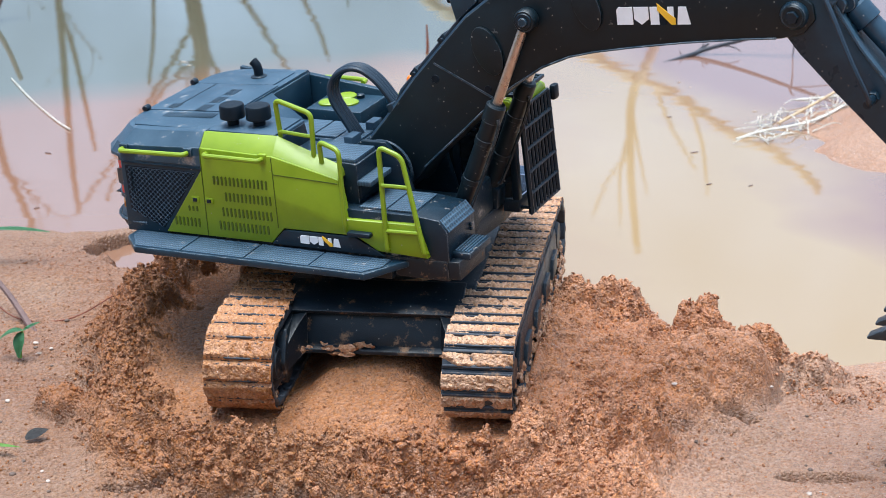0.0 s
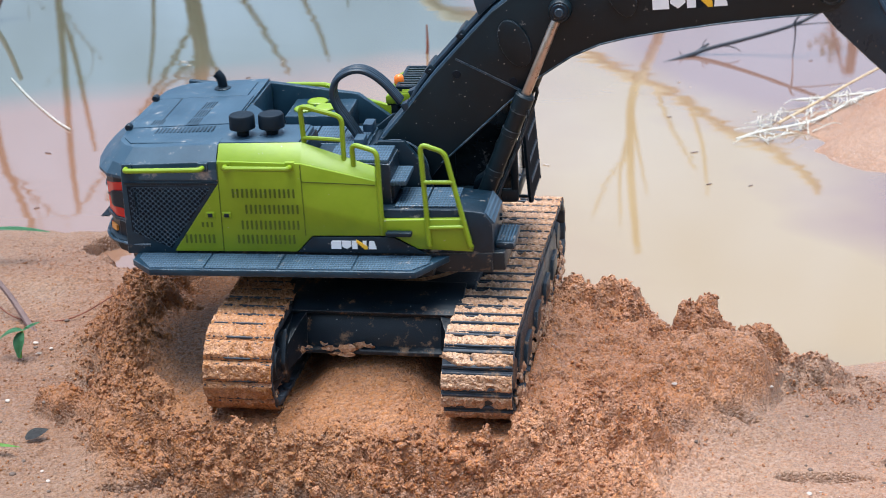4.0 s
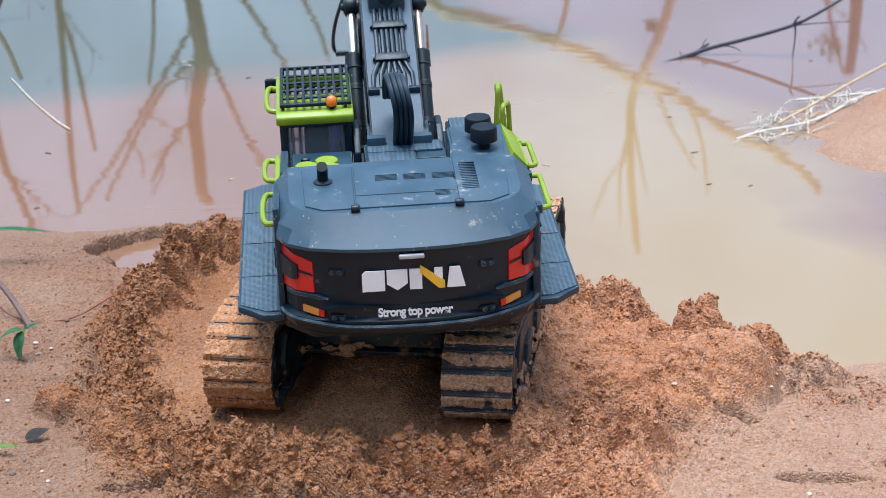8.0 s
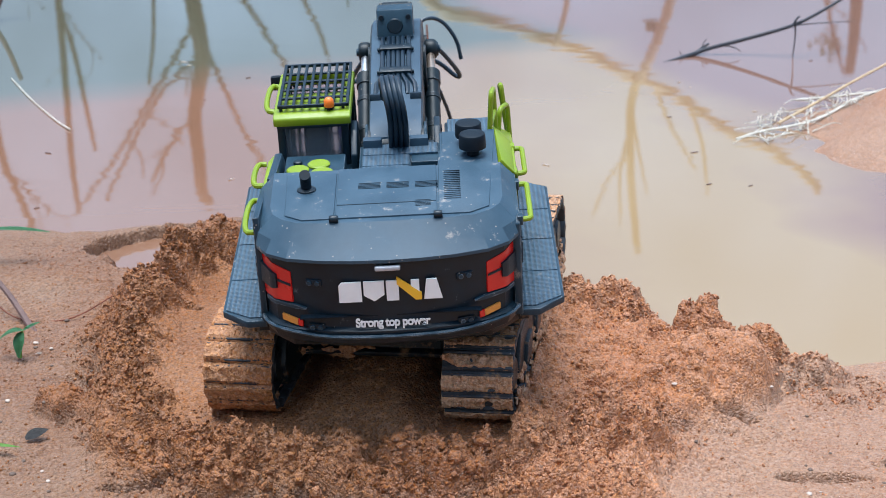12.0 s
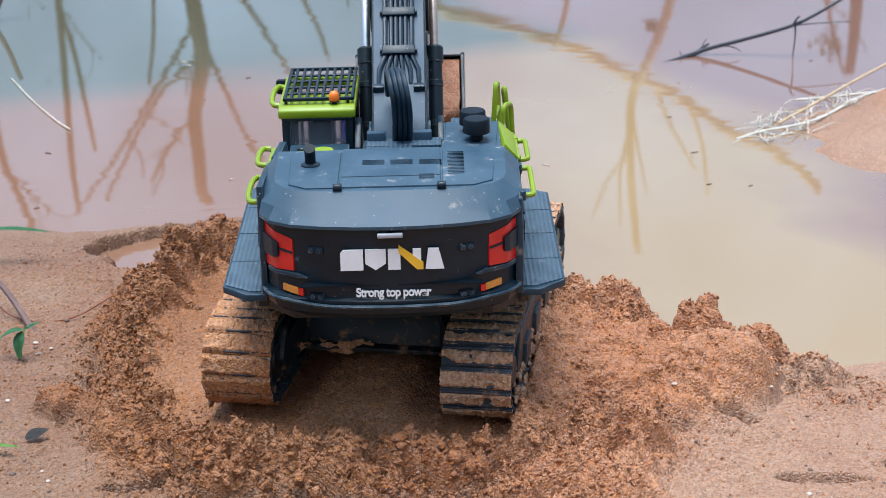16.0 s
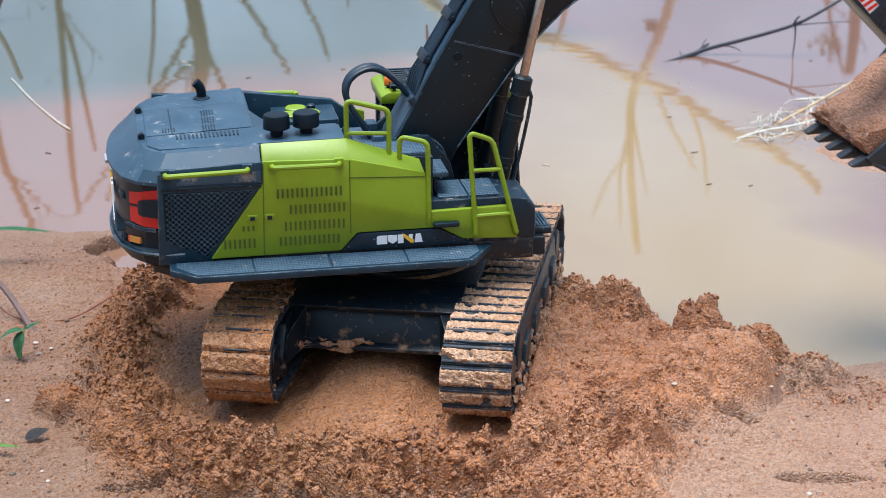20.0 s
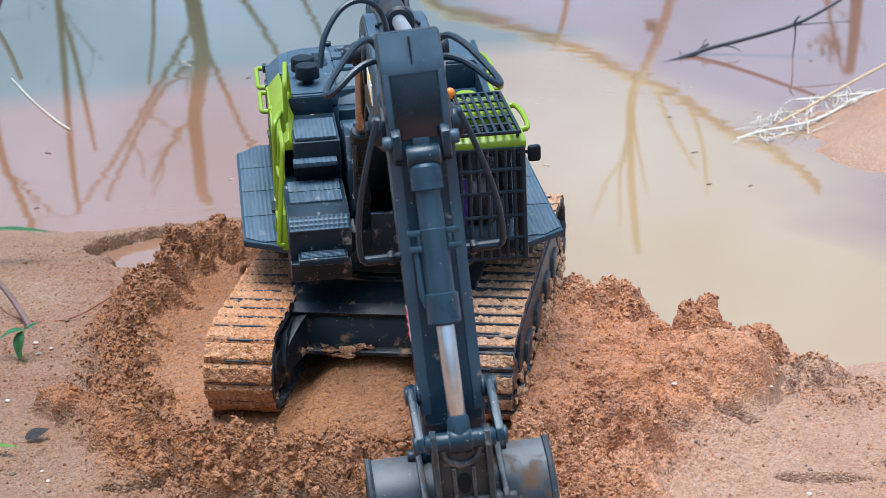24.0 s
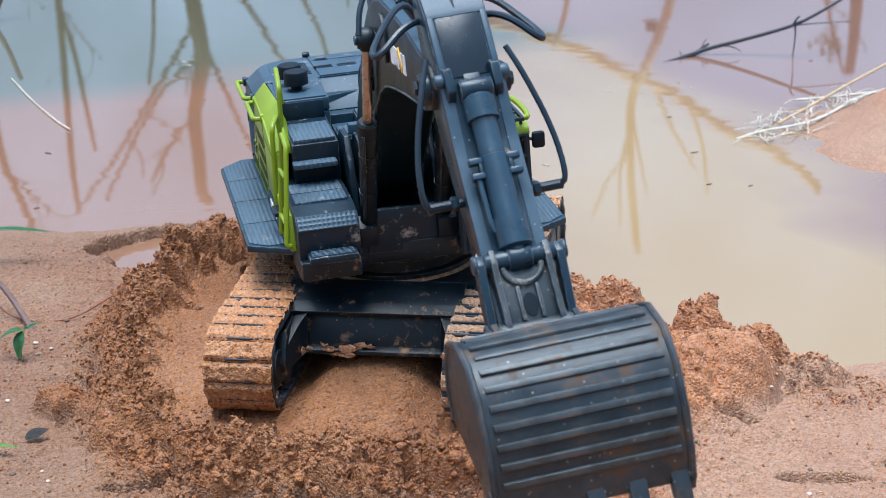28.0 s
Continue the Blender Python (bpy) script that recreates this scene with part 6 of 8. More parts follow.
    part("barrel_eye", rod((0, -0.0105, 0), (0, 0.0105, 0), 0.0062, 18), BOOM, sc)
    sr = ride(part("stick_rod", rod((-0.105, 0, 0), (-0.004, 0, 0), 0.0042, 18), CHROME, excavator, "chrome stick cylinder rod"),
              lambda t: aim(boom_at(t), foot, lever_in_boom(t), 0) @ Matrix.Translation((math.hypot(lever_in_boom(t)[0] - foot[0], lever_in_boom(t)[1] - foot[1]), 0, 0)))
    part("rod_eye", rod((0, -0.0130, 0), (0, 0.0130, 0), 0.0062, 18), BOOM, sr)


def build_bucket():
    half = 0.0468
    shell = [(0.0010, -0.0010), (-0.0085, 0.0120), (-0.0105, 0.0280), (-0.0040, 0.0445), (0.0095, 0.0560), (0.0290, 0.0605), (0.0470, 0.0545), (0.0620, 0.0390), (0.0725, 0.0205), (0.0770, 0.0060)]
    inner = [(x + dx, z + dz) for (x, z), (dx, dz) in zip(shell, [(0.001, 0.001), (0.0022, 0.0008), (0.0022, -0.0004), (0.002, -0.0012), (0.0012, -0.002), (0, -0.0024), (-0.001, -0.002), (-0.0016, -0.0016), (-0.002, -0.001), (-0.0022, -0.0006)])]
    bucket = ride(part("bucket", prism(shell + inner[::-1], -half, half, 0.0), STEEL, excavator, "scuffed steel digging bucket with a ribbed back", 50), bucket_at)
    side = shell + [(0.0700, 0.0020), (0.0520, 0.0040), (0.0330, 0.0040), (0.0150, 0.0010)]
    for s in (1, -1):
        part("side_plate", prism(side, s * half - 0.0013, s * half + 0.0013, 0.0006), STEEL, bucket)
        part("side_edge", tube([(x, s * (half + 0.0004), z) for x, z in shell], 0.0019, 8), STEEL, bucket)
        part("side_cutter", prism([(0.058, 0.001), (0.078, 0.000), (0.078, 0.010), (0.066, 0.016)], s * half - 0.002, s * half + 0.002, 0.0008), STEEL, bucket)
        part("hinge_ear", prism([(-0.0232, 0.0290), (-0.0215, 0.0350), (-0.0150, 0.0360), (-0.0050, 0.0460), (-0.0010, 0.0450), (-0.0060, 0.0140), (0.0050, 0.0015), (0.0040, -0.0055), (-0.0030, -0.0068), (-0.0085, -0.0030), (-0.0190, 0.0180)], s * 0.0208 - 0.0016, s * 0.0208 + 0.0016, 0.0007), STEEL, bucket)
        for c in ((0, 0), LINK_ON_BUCKET):
            part("ear_bolt", rod((c[0], s * 0.0195, c[1]), (c[0], s * 0.0262, c[1]), 0.0036, 12), STEEL, bucket)
    part("link_pin", rod((LINK_ON_BUCKET[0], -0.0230, LINK_ON_BUCKET[1]), (LINK_ON_BUCKET[0], 0.0230, LINK_ON_BUCKET[1]), 0.0034, 14), STEEL, bucket)
    part("hinge_pin", rod((0, -0.0230, 0), (0, 0.0230, 0), 0.0040, 14), STEEL, bucket)
    # rear rounds of wear strips across the back
    dense = smooth_path([(x, 0, z) for x, z in shell], 2)
    run = [0.0]
    for a, b_ in zip(dense, dense[1:]):
        run.append(run[-1] + (b_ - a).length)
    for k in range(12):
        s = 0.046 + k * 0.0090
        if s > run[-1] - 0.006:
            break
        i = next(j for j in range(len(run)) if run[j] >= s)
        p, q = dense[i - 1], dense[i]
        d = (q - p).normalized()
        n = Vector((-d.z, 0, d.x))
        c = p.lerp(q, (s - run[i - 1]) / max(1e-9, run[i] - run[i - 1]))
        b = prism([(-0.0022, -0.0006), (0.0022, -0.0006), (0.0016, 0.0018), (-0.0016, 0.0018)], -half + 0.004, half - 0.004, 0.0005)
        o = part("wear_strip", b, WORN, bucket)
        o.matrix_basis = Matrix(((d.x, 0, n.x, c.x), (0, 1, 0, 0), (d.z, 0, n.z, c.z), (0, 0, 0, 1)))
        if n.dot(Vector((c.x - 0.03, 0, c.z - 0.012))) < 0:
            o.matrix_basis = o.matrix_basis @ Matrix.Rotation(math.pi, 4, "X")
    for k in range(5):
        y = -half + 0.006 + k * (2 * half - 0.012) / 4
        t = prism([(0.066, 0.0105), (0.078, 0.0000), (0.0885, -0.0030), (0.0895, -0.0015), (0.080, 0.0075), (0.070, 0.0165)], y - 0.0043, y + 0.0043, 0.0010)
        part("tooth", t, STEEL, bucket, "worn steel tooth")
    return bucket


def build_load():
    """The scoop of wet sand that the bucket takes from the pond bank and later tips out."""
    prof = [(0.0060, 0.0010), (-0.0055, 0.0130), (-0.0080, 0.0240), (-0.0010, 0.0415), (0.0115, 0.0520), (0.0290, 0.0565), (0.0450, 0.0510), (0.0595, 0.0360), (0.0700, 0.0180), (0.0745, 0.0030),
            (0.0720, -0.0050), (0.0600, -0.0040), (0.0440, -0.0010), (0.0280, -0.0030)]
    n, half = 30, 0.0440
    b = bmesh.new()
    rows = []
    for j in range(n + 1):
        y = -half + 2 * half * j / n
        row = []
        for k, (x, z) in enumerate(smooth_path([(px, 0, pz) for px, pz in prof + prof[:1]], 2)[:-1] and [(p.x, p.z) for p in smooth_path([(px, 0, pz) for px, pz in prof + prof[:1]], 2)][:-1]):
            row.append(b.verts.new((x, y, z)))
        rows.append(row)
    m = len(rows[0])
    for r0, r1 in zip(rows, rows[1:]):
        for k in range(m):
            b.faces.new((r0[k], r0[(k + 1) % m], r1[(k + 1) % m], r1[k]))
    b.faces.new(rows[0][::-1])
    b.faces.new(rows[-1])
    bmesh.ops.recalc_face_normals(b, faces=b.faces)
    for v in b.verts:
        if v.co.z < 0.012:
            rough = 0.35 + 1.6 * max(0.0, (v.co.x - 0.045) / 0.03)
            v.co += Vector((0.35, 0.2, -1.0)) * (abs(noise.noise(v.co * 130)) * 0.006 + abs(noise.noise(v.co * 320)) * 0.004) * rough
    load = new("scoop_of_sand", finish("scoop_of_sand", b, LOAD, 60))
    tagged(load, "heaped scoop of wet orange sand held in the bucket", "sand")
    return load


build_boom()
build_boom_cylinders()
build_stick()
build_bucket()
sand_load = build_load()


def build_hose_loop():
    """Four hoses that rise from the frame behind the boom and bend over to its foot."""
    first = None
    for k in range(4):
        y = BOOM_Y + 0.003 + (k - 1.5) * 0.0033
        lift = 0.0010 * (1.5 - abs(k - 1.5))
        pts = smooth_path([(-0.014, y - 0.0045, 0.080), (-0.024, y - 0.0055, 0.098), (-0.037, y - 0.0060, 0.118 + lift), (-0.034, y - 0.0035, 0.132 + lift), (-0.018, y * 0.95 - 0.001, 0.139 + lift), (-0.003, y * 0.9, 0.130), (0.009, y * 0.85, 0.114)], 3)
        if first is None:
            first = rider("hose_loop", tube(pts, 0.0019, 10), HOSE, "bundle of thick blue-black hoses looping to the boom")
        else:
            part("loop_hose", tube(pts, 0.0019, 10), HOSE, first)
    part("loop_clamp", box(-0.020, -0.010, BOOM_Y - 0.020, BOOM_Y + 0.003, 0.076, 0.084, 0.001), DARK, first)


build_hose_loop()


# ---- ground: one sheet from the mound to the far bank ----
def lattice(x, y, seed):
    """Smooth value noise on arrays, about -1 to 1."""
    xi, yi = np.floor(x).astype(np.int64), np.floor(y).astype(np.int64)
    fx, fy = x - xi, y - yi
    fx, fy = fx * fx * (3 - 2 * fx), fy * fy * (3 - 2 * fy)

    def h(a, b):
        n = (a * 374761393 + b * 668265263 + seed * 974711) & 0x7FFFFFFF
        n = ((n ^ (n >> 13)) * 1274126177) & 0x7FFFFFFF
        return ((n ^ (n >> 16)) & 0xFFFF) / 32767.5 - 1
    return (h(xi, yi) * (1 - fx) + h(xi + 1, yi) * fx) * (1 - fy) + (h(xi, yi + 1) * (1 - fx) + h(xi + 1, yi + 1) * fx) * fy


def rough(x, y, size, octaves, seed, gain=0.55):
    total, amp = 0.0, 1.0
    for k in range(octaves):
        total = total + amp * lattice(x / size + 13.7 * k, y / size - 7.1 * k, seed + k)
        size, amp = size / 2.1, amp * gain
    return total


def clumps(x, y, size, seed):
    """Rounded lumps packed side by side, 0 in the cracks to 1 on top."""
    u, v = x / size, y / size
    ui, vi = np.floor(u).astype(np.int64), np.floor(v).astype(np.int64)
    best, second = np.full(x.shape, 9.0), np.full(x.shape, 9.0)
    lift = np.zeros(x.shape)
    for du in (-1, 0, 1):
        for dv in (-1, 0, 1):
            a, b = ui + du, vi + dv
            n = (a * 374761393 + b * 668265263 + seed * 974711) & 0x7FFFFFFF
            n = ((n ^ (n >> 13)) * 1274126177) & 0x7FFFFFFF
            n = n ^ (n >> 15)
            px, py = (n & 0x3FF) / 1023.0, ((n >> 10) & 0x3FF) / 1023.0
            d = np.hypot(u - a - px, v - b - py)
            lift = np.where(d < best, ((n >> 20) & 0x3FF) / 1023.0, lift)
            second = np.where(d < best, best, np.minimum(second, d))
            best = np.minimum(best, d)
    dome = np.sqrt(np.clip(1 - (best * 1.15) ** 2, 0, 1))
    block = np.clip((second - best) * 2.6, 0, 1) ** 0.6
    return (0.35 * dome * np.clip((second - best) * 4, 0, 1) + 0.65 * block) * (0.3 + 0.7 * lift)


def cracks(x, y, size, seed):
    """Narrow fissures between lumps: 1 in the crack, 0 elsewhere."""
    u, v = x / size, y / size
    ui, vi = np.floor(u).astype(np.int64), np.floor(v).astype(np.int64)
    best, second = np.full(x.shape, 9.0), np.full(x.shape, 9.0)
    for du in (-1, 0, 1):
        for dv in (-1, 0, 1):
            a, b = ui + du, vi + dv
            n = (a * 374761393 + b * 668265263 + seed * 974711) & 0x7FFFFFFF
            n = ((n ^ (n >> 13)) * 1274126177) & 0x7FFFFFFF
            n = n ^ (n >> 15)
            d = np.hypot(u - a - (n & 0x3FF) / 1023.0, v - b - ((n >> 10) & 0x3FF) / 1023.0)
            second = np.where(d < best, best, np.minimum(second, d))
            best = np.minimum(best, d)
    return np.clip(1 - (second - best) / 0.16, 0, 1)


def near_line(x, y, line):
    """Distance to a line of (x, y, height) points, and the height there."""
    best, high = np.full(x.shape, 9.0), np.zeros(x.shape)
    for (ax, ay, ah), (bx, by, bh) in zip(line, line[1:]):
        dx, dy = bx - ax, by - ay
        s = np.clip(((x - ax) * dx + (y - ay) * dy) / (dx * dx + dy * dy), 0, 1)
        d = np.hypot(x - ax - s * dx, y - ay - s * dy)
        high = np.where(d < best, ah + s * (bh - ah), high)
        best = np.minimum(best, d)
    return best, high


BERM_LEFT = [(-0.115, 0.175, 0.058), (-0.142, 0.140, 0.060), (-0.160, 0.122, 0.051), (-0.182, 0.088, 0.045), (-0.193, 0.020, 0.041), (-0.186, -0.060, 0.037), (-0.165, -0.130, 0.036), (-0.120, -0.185, 0.034)]
BERM_NEAR = [(-0.150, -0.165, 0.032), (-0.080, -0.185, 0.031), (-0.010, -0.190, 0.030), (0.060, -0.185, 0.032), (0.110, -0.170, 0.035), (0.150, -0.135, 0.038)]
BERM_RIGHT = [(0.118, 0.130, 0.016), (0.136, 0.075, 0.026), (0.163, 0.055, 0.034), (0.190, 0.036, 0.012), (0.216, 0.028, 0.031), (0.238, 0.008, 0.027), (0.257, -0.004, 0.026), (0.274, -0.010, 0.015), (0.287, -0.016, 0.012), (0.302, -0.036, 0.010)]
MOUND_RIGHT = [(0.131, -0.232), (0.140, -0.206), (0.152, -0.175), (0.163, -0.140), (0.184, -0.107), (0.204, -0.098), (0.226, -0.076), (0.244, -0.054), (0.258, -0.030), (0.240, -0.022), (0.205, -0.002), (0.160, 0.032), (0.120, 0.058), (0.060, 0.060), (0.020, -0.150), (0.050, -0.190), (0.100, -0.218)]
POOL = [(-0.262, 0.213), (-0.256, 0.243), (-0.228, 0.267), (-0.202, 0.280), (-0.175, 0.300), (-0.120, 0.300), (-0.120, 0.200), (-0.180, 0.150), (-0.225, 0.166), (-0.234, 0.180), (-0.240, 0.197)]
SHORE = [(-9.0, 0.62), (-1.2, 0.42), (-0.60, 0.31), (-0.35, 0.292), (-0.25, 0.300), (-0.14, 0.325), (0.00, 0.300), (0.085, 0.230), (0.125, 0.150), (0.160, 0.085), (0.235, 0.055), (0.275, 0.025), (0.31, 0.018),
         (0.36, 0.030), (0.55, 0.060), (1.2, 0.02), (9.0, -0.4)]


def inside(x, y, ring):
    """Distance to a closed outline, positive inside it."""
    best, odd = np.full(x.shape, 9.0), np.zeros(x.shape, bool)
    for (ax, ay), (bx, by) in zip(ring, ring[1:] + ring[:1]):
        dx, dy = bx - ax, by - ay
        s = np.clip(((x - ax) * dx + (y - ay) * dy) / (dx * dx + dy * dy), 0, 1)
        best = np.minimum(best, np.hypot(x - ax - s * dx, y - ay - s * dy))
        if dy:
            odd ^= ((ay > y) != (by > y)) & (x < ax + (y - ay) / dy * dx)
    return np.where(odd, best, -best)


def terraces(x, y, size, seed):
    """Broken ledges: level treads with steep risers, 0 to about 1."""
    v = (rough(x, y, size, 4, seed, 0.5) + 1.0) * 2.0
    f = v - np.floor(v)
    return (np.floor(v) + np.clip((f - 0.80) / 0.20, 0, 1) + 0.25 * f) / 4.0


def crumble(x, y):
    """How far a spot is covered with crumbly clods, 0 to 1."""
    out = np.zeros(x.shape)
    for line, width in ((BERM_LEFT, 0.036), (BERM_NEAR, 0.042), (BERM_RIGHT, 0.034)):
        d, _ = near_line(x, y, line)
        out = np.maximum(out, np.exp(-(d / width) ** 2))
    # the inner face of the left berm slid down smooth
    ridge = np.interp(y, [p[1] for p in BERM_LEFT[::-1]], [p[0] for p in BERM_LEFT[::-1]])
    slid = np.clip((x - ridge - 0.010) / 0.012, 0, 1) * np.clip((y + 0.12) / 0.05, 0, 1) * np.clip((0.0 - x) / 0.05, 0, 1)
    out = out * (1 - 0.75 * slid)
    core = np.exp(-(((x - 0.165) / 0.075) ** 2 + ((y + 0.045) / 0.075) ** 2) ** 2)
    near = np.exp(-(((x - 0.0) / 0.17) ** 2 + ((y + 0.225) / 0.035) ** 2) ** 2)
    return np.clip(np.maximum(out, np.maximum(core * 0.30, near)) * (1.0 + 0.35 * rough(x, y, 0.05, 2, 71)), 0, 1)


CHUNKS = [(0.128, 0.085, 0.038, 0.011, 0.012), (0.137, 0.064, 0.027, 0.010, 0.010), (0.166, 0.062, 0.038, 0.011, 0.012), (0.156, 0.059, 0.033, 0.009, 0.010), (0.222, 0.028, 0.050, 0.008, 0.008), (0.206, 0.018, 0.044, 0.009, 0.009), (0.214, 0.020, 0.042, 0.019, 0.013),
          (0.229, 0.018, 0.033, 0.010, 0.009), (0.253, -0.004, 0.038, 0.014, 0.012), (0.240, -0.012, 0.037, 0.015, 0.009), (0.218, -0.026, 0.038, 0.022, 0.008), (0.266, -0.004, 0.024, 0.008, 0.009), (0.275, -0.012, 0.020, 0.007, 0.007), (0.306, -0.066, 0.017, 0.006, 0.004),
          (-0.222, -0.084, 0.031, 0.017, 0.012), (-0.170, -0.140, 0.038, 0.026, 0.018), (-0.118, -0.172, 0.036, 0.028, 0.018), (-0.045, -0.190, 0.036, 0.026, 0.018), (0.030, -0.192, 0.038, 0.030, 0.018), (0.092, -0.180, 0.039, 0.024, 0.018), (-0.142, 0.150, 0.056, 0.012, 0.012), (-0.112, 0.178, 0.056, 0.013, 0.010),
          (-0.240, 0.188, 0.015, 0.009, 0.007)]
HOLLOWS = [(0.225, -0.097, 0.018, 0.0035, 0.006), (0.268, -0.176, 0.026, 0.008, 0.006), (0.330, -0.158, 0.022, 0.008, 0.004), (0.190, 0.022, 0.009, 0.013, 0.024), (0.238, -0.027, 0.009, 0.005, 0.014), (0.257, -0.016, 0.008, 0.006, 0.008), (0.212, -0.038, 0.020, 0.004, 0.007), (0.171, -0.120, 0.0028, 0.016, 0.016),
           (0.161, -0.120, 0.006, 0.004, 0.012), (0.132, -0.140, 0.009, 0.0030, 0.012), (0.138, -0.178, 0.014, 0.0035, 0.013), (0.131, -0.081, 0.014, 0.003, 0.010), (0.116, -0.013, 0.006, 0.004, 0.010), (-0.143, -0.144, 0.020, 0.0035, 0.014), (-0.099, -0.186, 0.004, 0.014, 0.016), (-0.060, -0.176, 0.030, 0.004, 0.014), (-0.026, -0.156, 0.007, 0.006, 0.010),
           (-0.157, -0.200, 0.018, 0.005, 0.014), (-0.031, -0.222, 0.022, 0.004, 0.012)]


def scatter_lumps():
    rng = random.Random(17)
    out = []
    for line, n in ((BERM_LEFT, 26), (BERM_NEAR, 28), (BERM_RIGHT[1:6], 6)):
        for k in range(n):
            u = rng.random() * (len(line) - 1)
            a, b, f = line[int(u)], line[int(u) + 1], u % 1
            out.append((a[0] + (b[0] - a[0]) * f + rng.uniform(-0.026, 0.026), a[1] + (b[1] - a[1]) * f + rng.uniform(-0.026, 0.020), rng.uniform(0.010, 0.019), rng.uniform(0.006, 0.013)))
    for k in range(26):
        out.append((rng.uniform(0.10, 0.24), rng.uniform(-0.12, 0.02), rng.uniform(0.005, 0.013), rng.uniform(0.003, 0.006)))
    return out


def scatter_pits():
    rng = random.Random(29)
    out = []
    for line, n in ((BERM_LEFT, 40), (BERM_NEAR, 60), (BERM_RIGHT, 9)):
        for k in range(n):
            u = rng.random() * (len(line) - 1)
            a, b, f = line[int(u)], line[int(u) + 1], u % 1
            out.append((a[0] + (b[0] - a[0]) * f + rng.uniform(-0.030, 0.030), a[1] + (b[1] - a[1]) * f + rng.uniform(-0.036, 0.012), rng.uniform(0.0045, 0.0120), rng.uniform(0.009, 0.019), rng.uniform(-0.9, 0.9)))
    for k in range(24):
        out.append((rng.uniform(0.11, 0.25), rng.uniform(-0.13, 0.02), rng.uniform(0.003, 0.007), rng.uniform(0.003, 0.007), rng.uniform(-0.9, 0.9)))
    return out


PITS = scatter_pits()
LUMPS = scatter_lumps()


def height(x, y):
    shore = np.interp(x, [p[0] for p in SHORE], [p[1] for p in SHORE]) + 0.010 * rough(x, y, 0.07, 3, 5)
    land = shore - y
    flat = np.clip(land * 0.11, -0.060, 0.016) + 0.0028 * rough(x, y, 0.12, 3, 9) * np.clip(land / 0.05, 0, 1)
    flat = flat + np.clip((land - 0.6) * 0.02, 0, 0.3)
    # a flooded scoop beside the left berm, with a sharp broken back edge
    d = inside(x, y, POOL) + 0.0025 * rough(x, y, 0.012, 3, 61)
    scoop = np.clip((d + 0.0015) / 0.003, 0, 1)
    flat = flat + 0.0045 * np.exp(-((d + 0.004) / 0.004) ** 2) * (1 + 0.3 * rough(x, y, 0.009, 2, 66)) * np.clip((y - 0.20) / 0.02, 0, 1)
    flat = flat + (-0.0062 + 0.0030 * rough(x, y, 0.030, 3, 63) - 0.10 * np.clip(d - 0.012, 0, 0.02) - flat) * scoop
    # the tread mound under the machine, level with the tracks' undersides
    bed = 0.0335 + 0.0367 * x
    ex = np.clip((np.abs(x + 0.005) - 0.115) / 0.085, 0, 1)
    ey = np.where(y < 0, np.clip((-y - 0.150) / 0.085, 0, 1), np.clip((y - 0.165) / 0.070, 0, 1))
    k = np.clip(1 - np.hypot(ex, ey), 0, 1)
    k = k * k * (3 - 2 * k)
    k = k * (1 - np.clip((x - 0.108) / 0.022, 0, 1) * np.clip((y - 0.02) / 0.06, 0, 1))
    h = flat * (1 - k) + bed * k
    # right-hand shoulder
    d = inside(x, y, MOUND_RIGHT) + 0.0060 * rough(x, y, 0.030, 3, 35)
    k = np.clip((d + 0.026) / 0.034, 0, 1)
    k = k * k * (3 - 2 * k)
    top = 0.0375 + 0.0020 * rough(x, y, 0.045, 2, 34) + 0.026 * (terraces(x, y, 0.060, 36) - 0.62) + 0.0055 * clumps(x + 0.004 * rough(x, y, 0.02, 2, 15), y, 0.024, 40) + 0.0018 * clumps(x, y, 0.0070, 38) * np.clip(0.5 + 1.5 * lattice(x / 0.03, y / 0.03, 41), 0, 1)
    h = np.maximum(h, flat + k * (top - flat))
    c = crumble(x, y)
    for line, width in ((BERM_LEFT, 0.026), (BERM_NEAR, 0.030), (BERM_RIGHT, 0.022)):
        d, top = near_line(x, y, line)
        top = top + 0.006 * rough(x, y, 0.035, 2, 33)
        e = np.exp(-(d / width) ** 2)
        h = np.where(top > h, h + (top - h) * e, h)
    wx, wy = x + 0.004 * rough(x, y, 0.02, 2, 15), y + 0.004 * rough(x, y, 0.02, 2, 17)
    c2 = np.clip(c * 1.25 - 0.12, 0, 1)
    h = h + c2 * (0.0190 * clumps(wx, wy, 0.042, 3) + 0.0200 * terraces(wx, wy, 0.044, 7) + 0.0085 * clumps(wx, wy, 0.0175, 4) + 0.0036 * clumps(wx, wy, 0.0062, 6) + 0.0022 * clumps(x, y, 0.0034, 8) + 0.0020 * rough(x, y, 0.0040, 2, 27) - 0.0225)
    broken = np.clip(0.5 + 1.2 * lattice(x / 0.045, y / 0.045, 57), 0, 1)
    h = h - c2 * broken * (0.0085 * cracks(wx, wy, 0.036, 3) + 0.0050 * cracks(wx + 0.003 * rough(x, y, 0.01, 2, 59), wy, 0.0145, 4))
    h = np.maximum(h, flat - 0.004)
    turns = random.Random(53)
    for cx, cy, top, rx, ry in CHUNKS:
        u, v = (x - cx) / rx, (y - cy) / ry
        d = 0.35 * np.hypot(u, v)
        for k in range(6):
            a = radians(60 * k + turns.uniform(-22, 22))
            d = np.maximum(d, (u * math.cos(a) + v * math.sin(a)) * turns.uniform(0.80, 1.12))
        d = d + 0.16 * rough(x, y, 0.014, 3, 37)
        s = np.clip((1.22 - d) * 2.1, 0, 1)
        s = s * s * (3 - 2 * s)
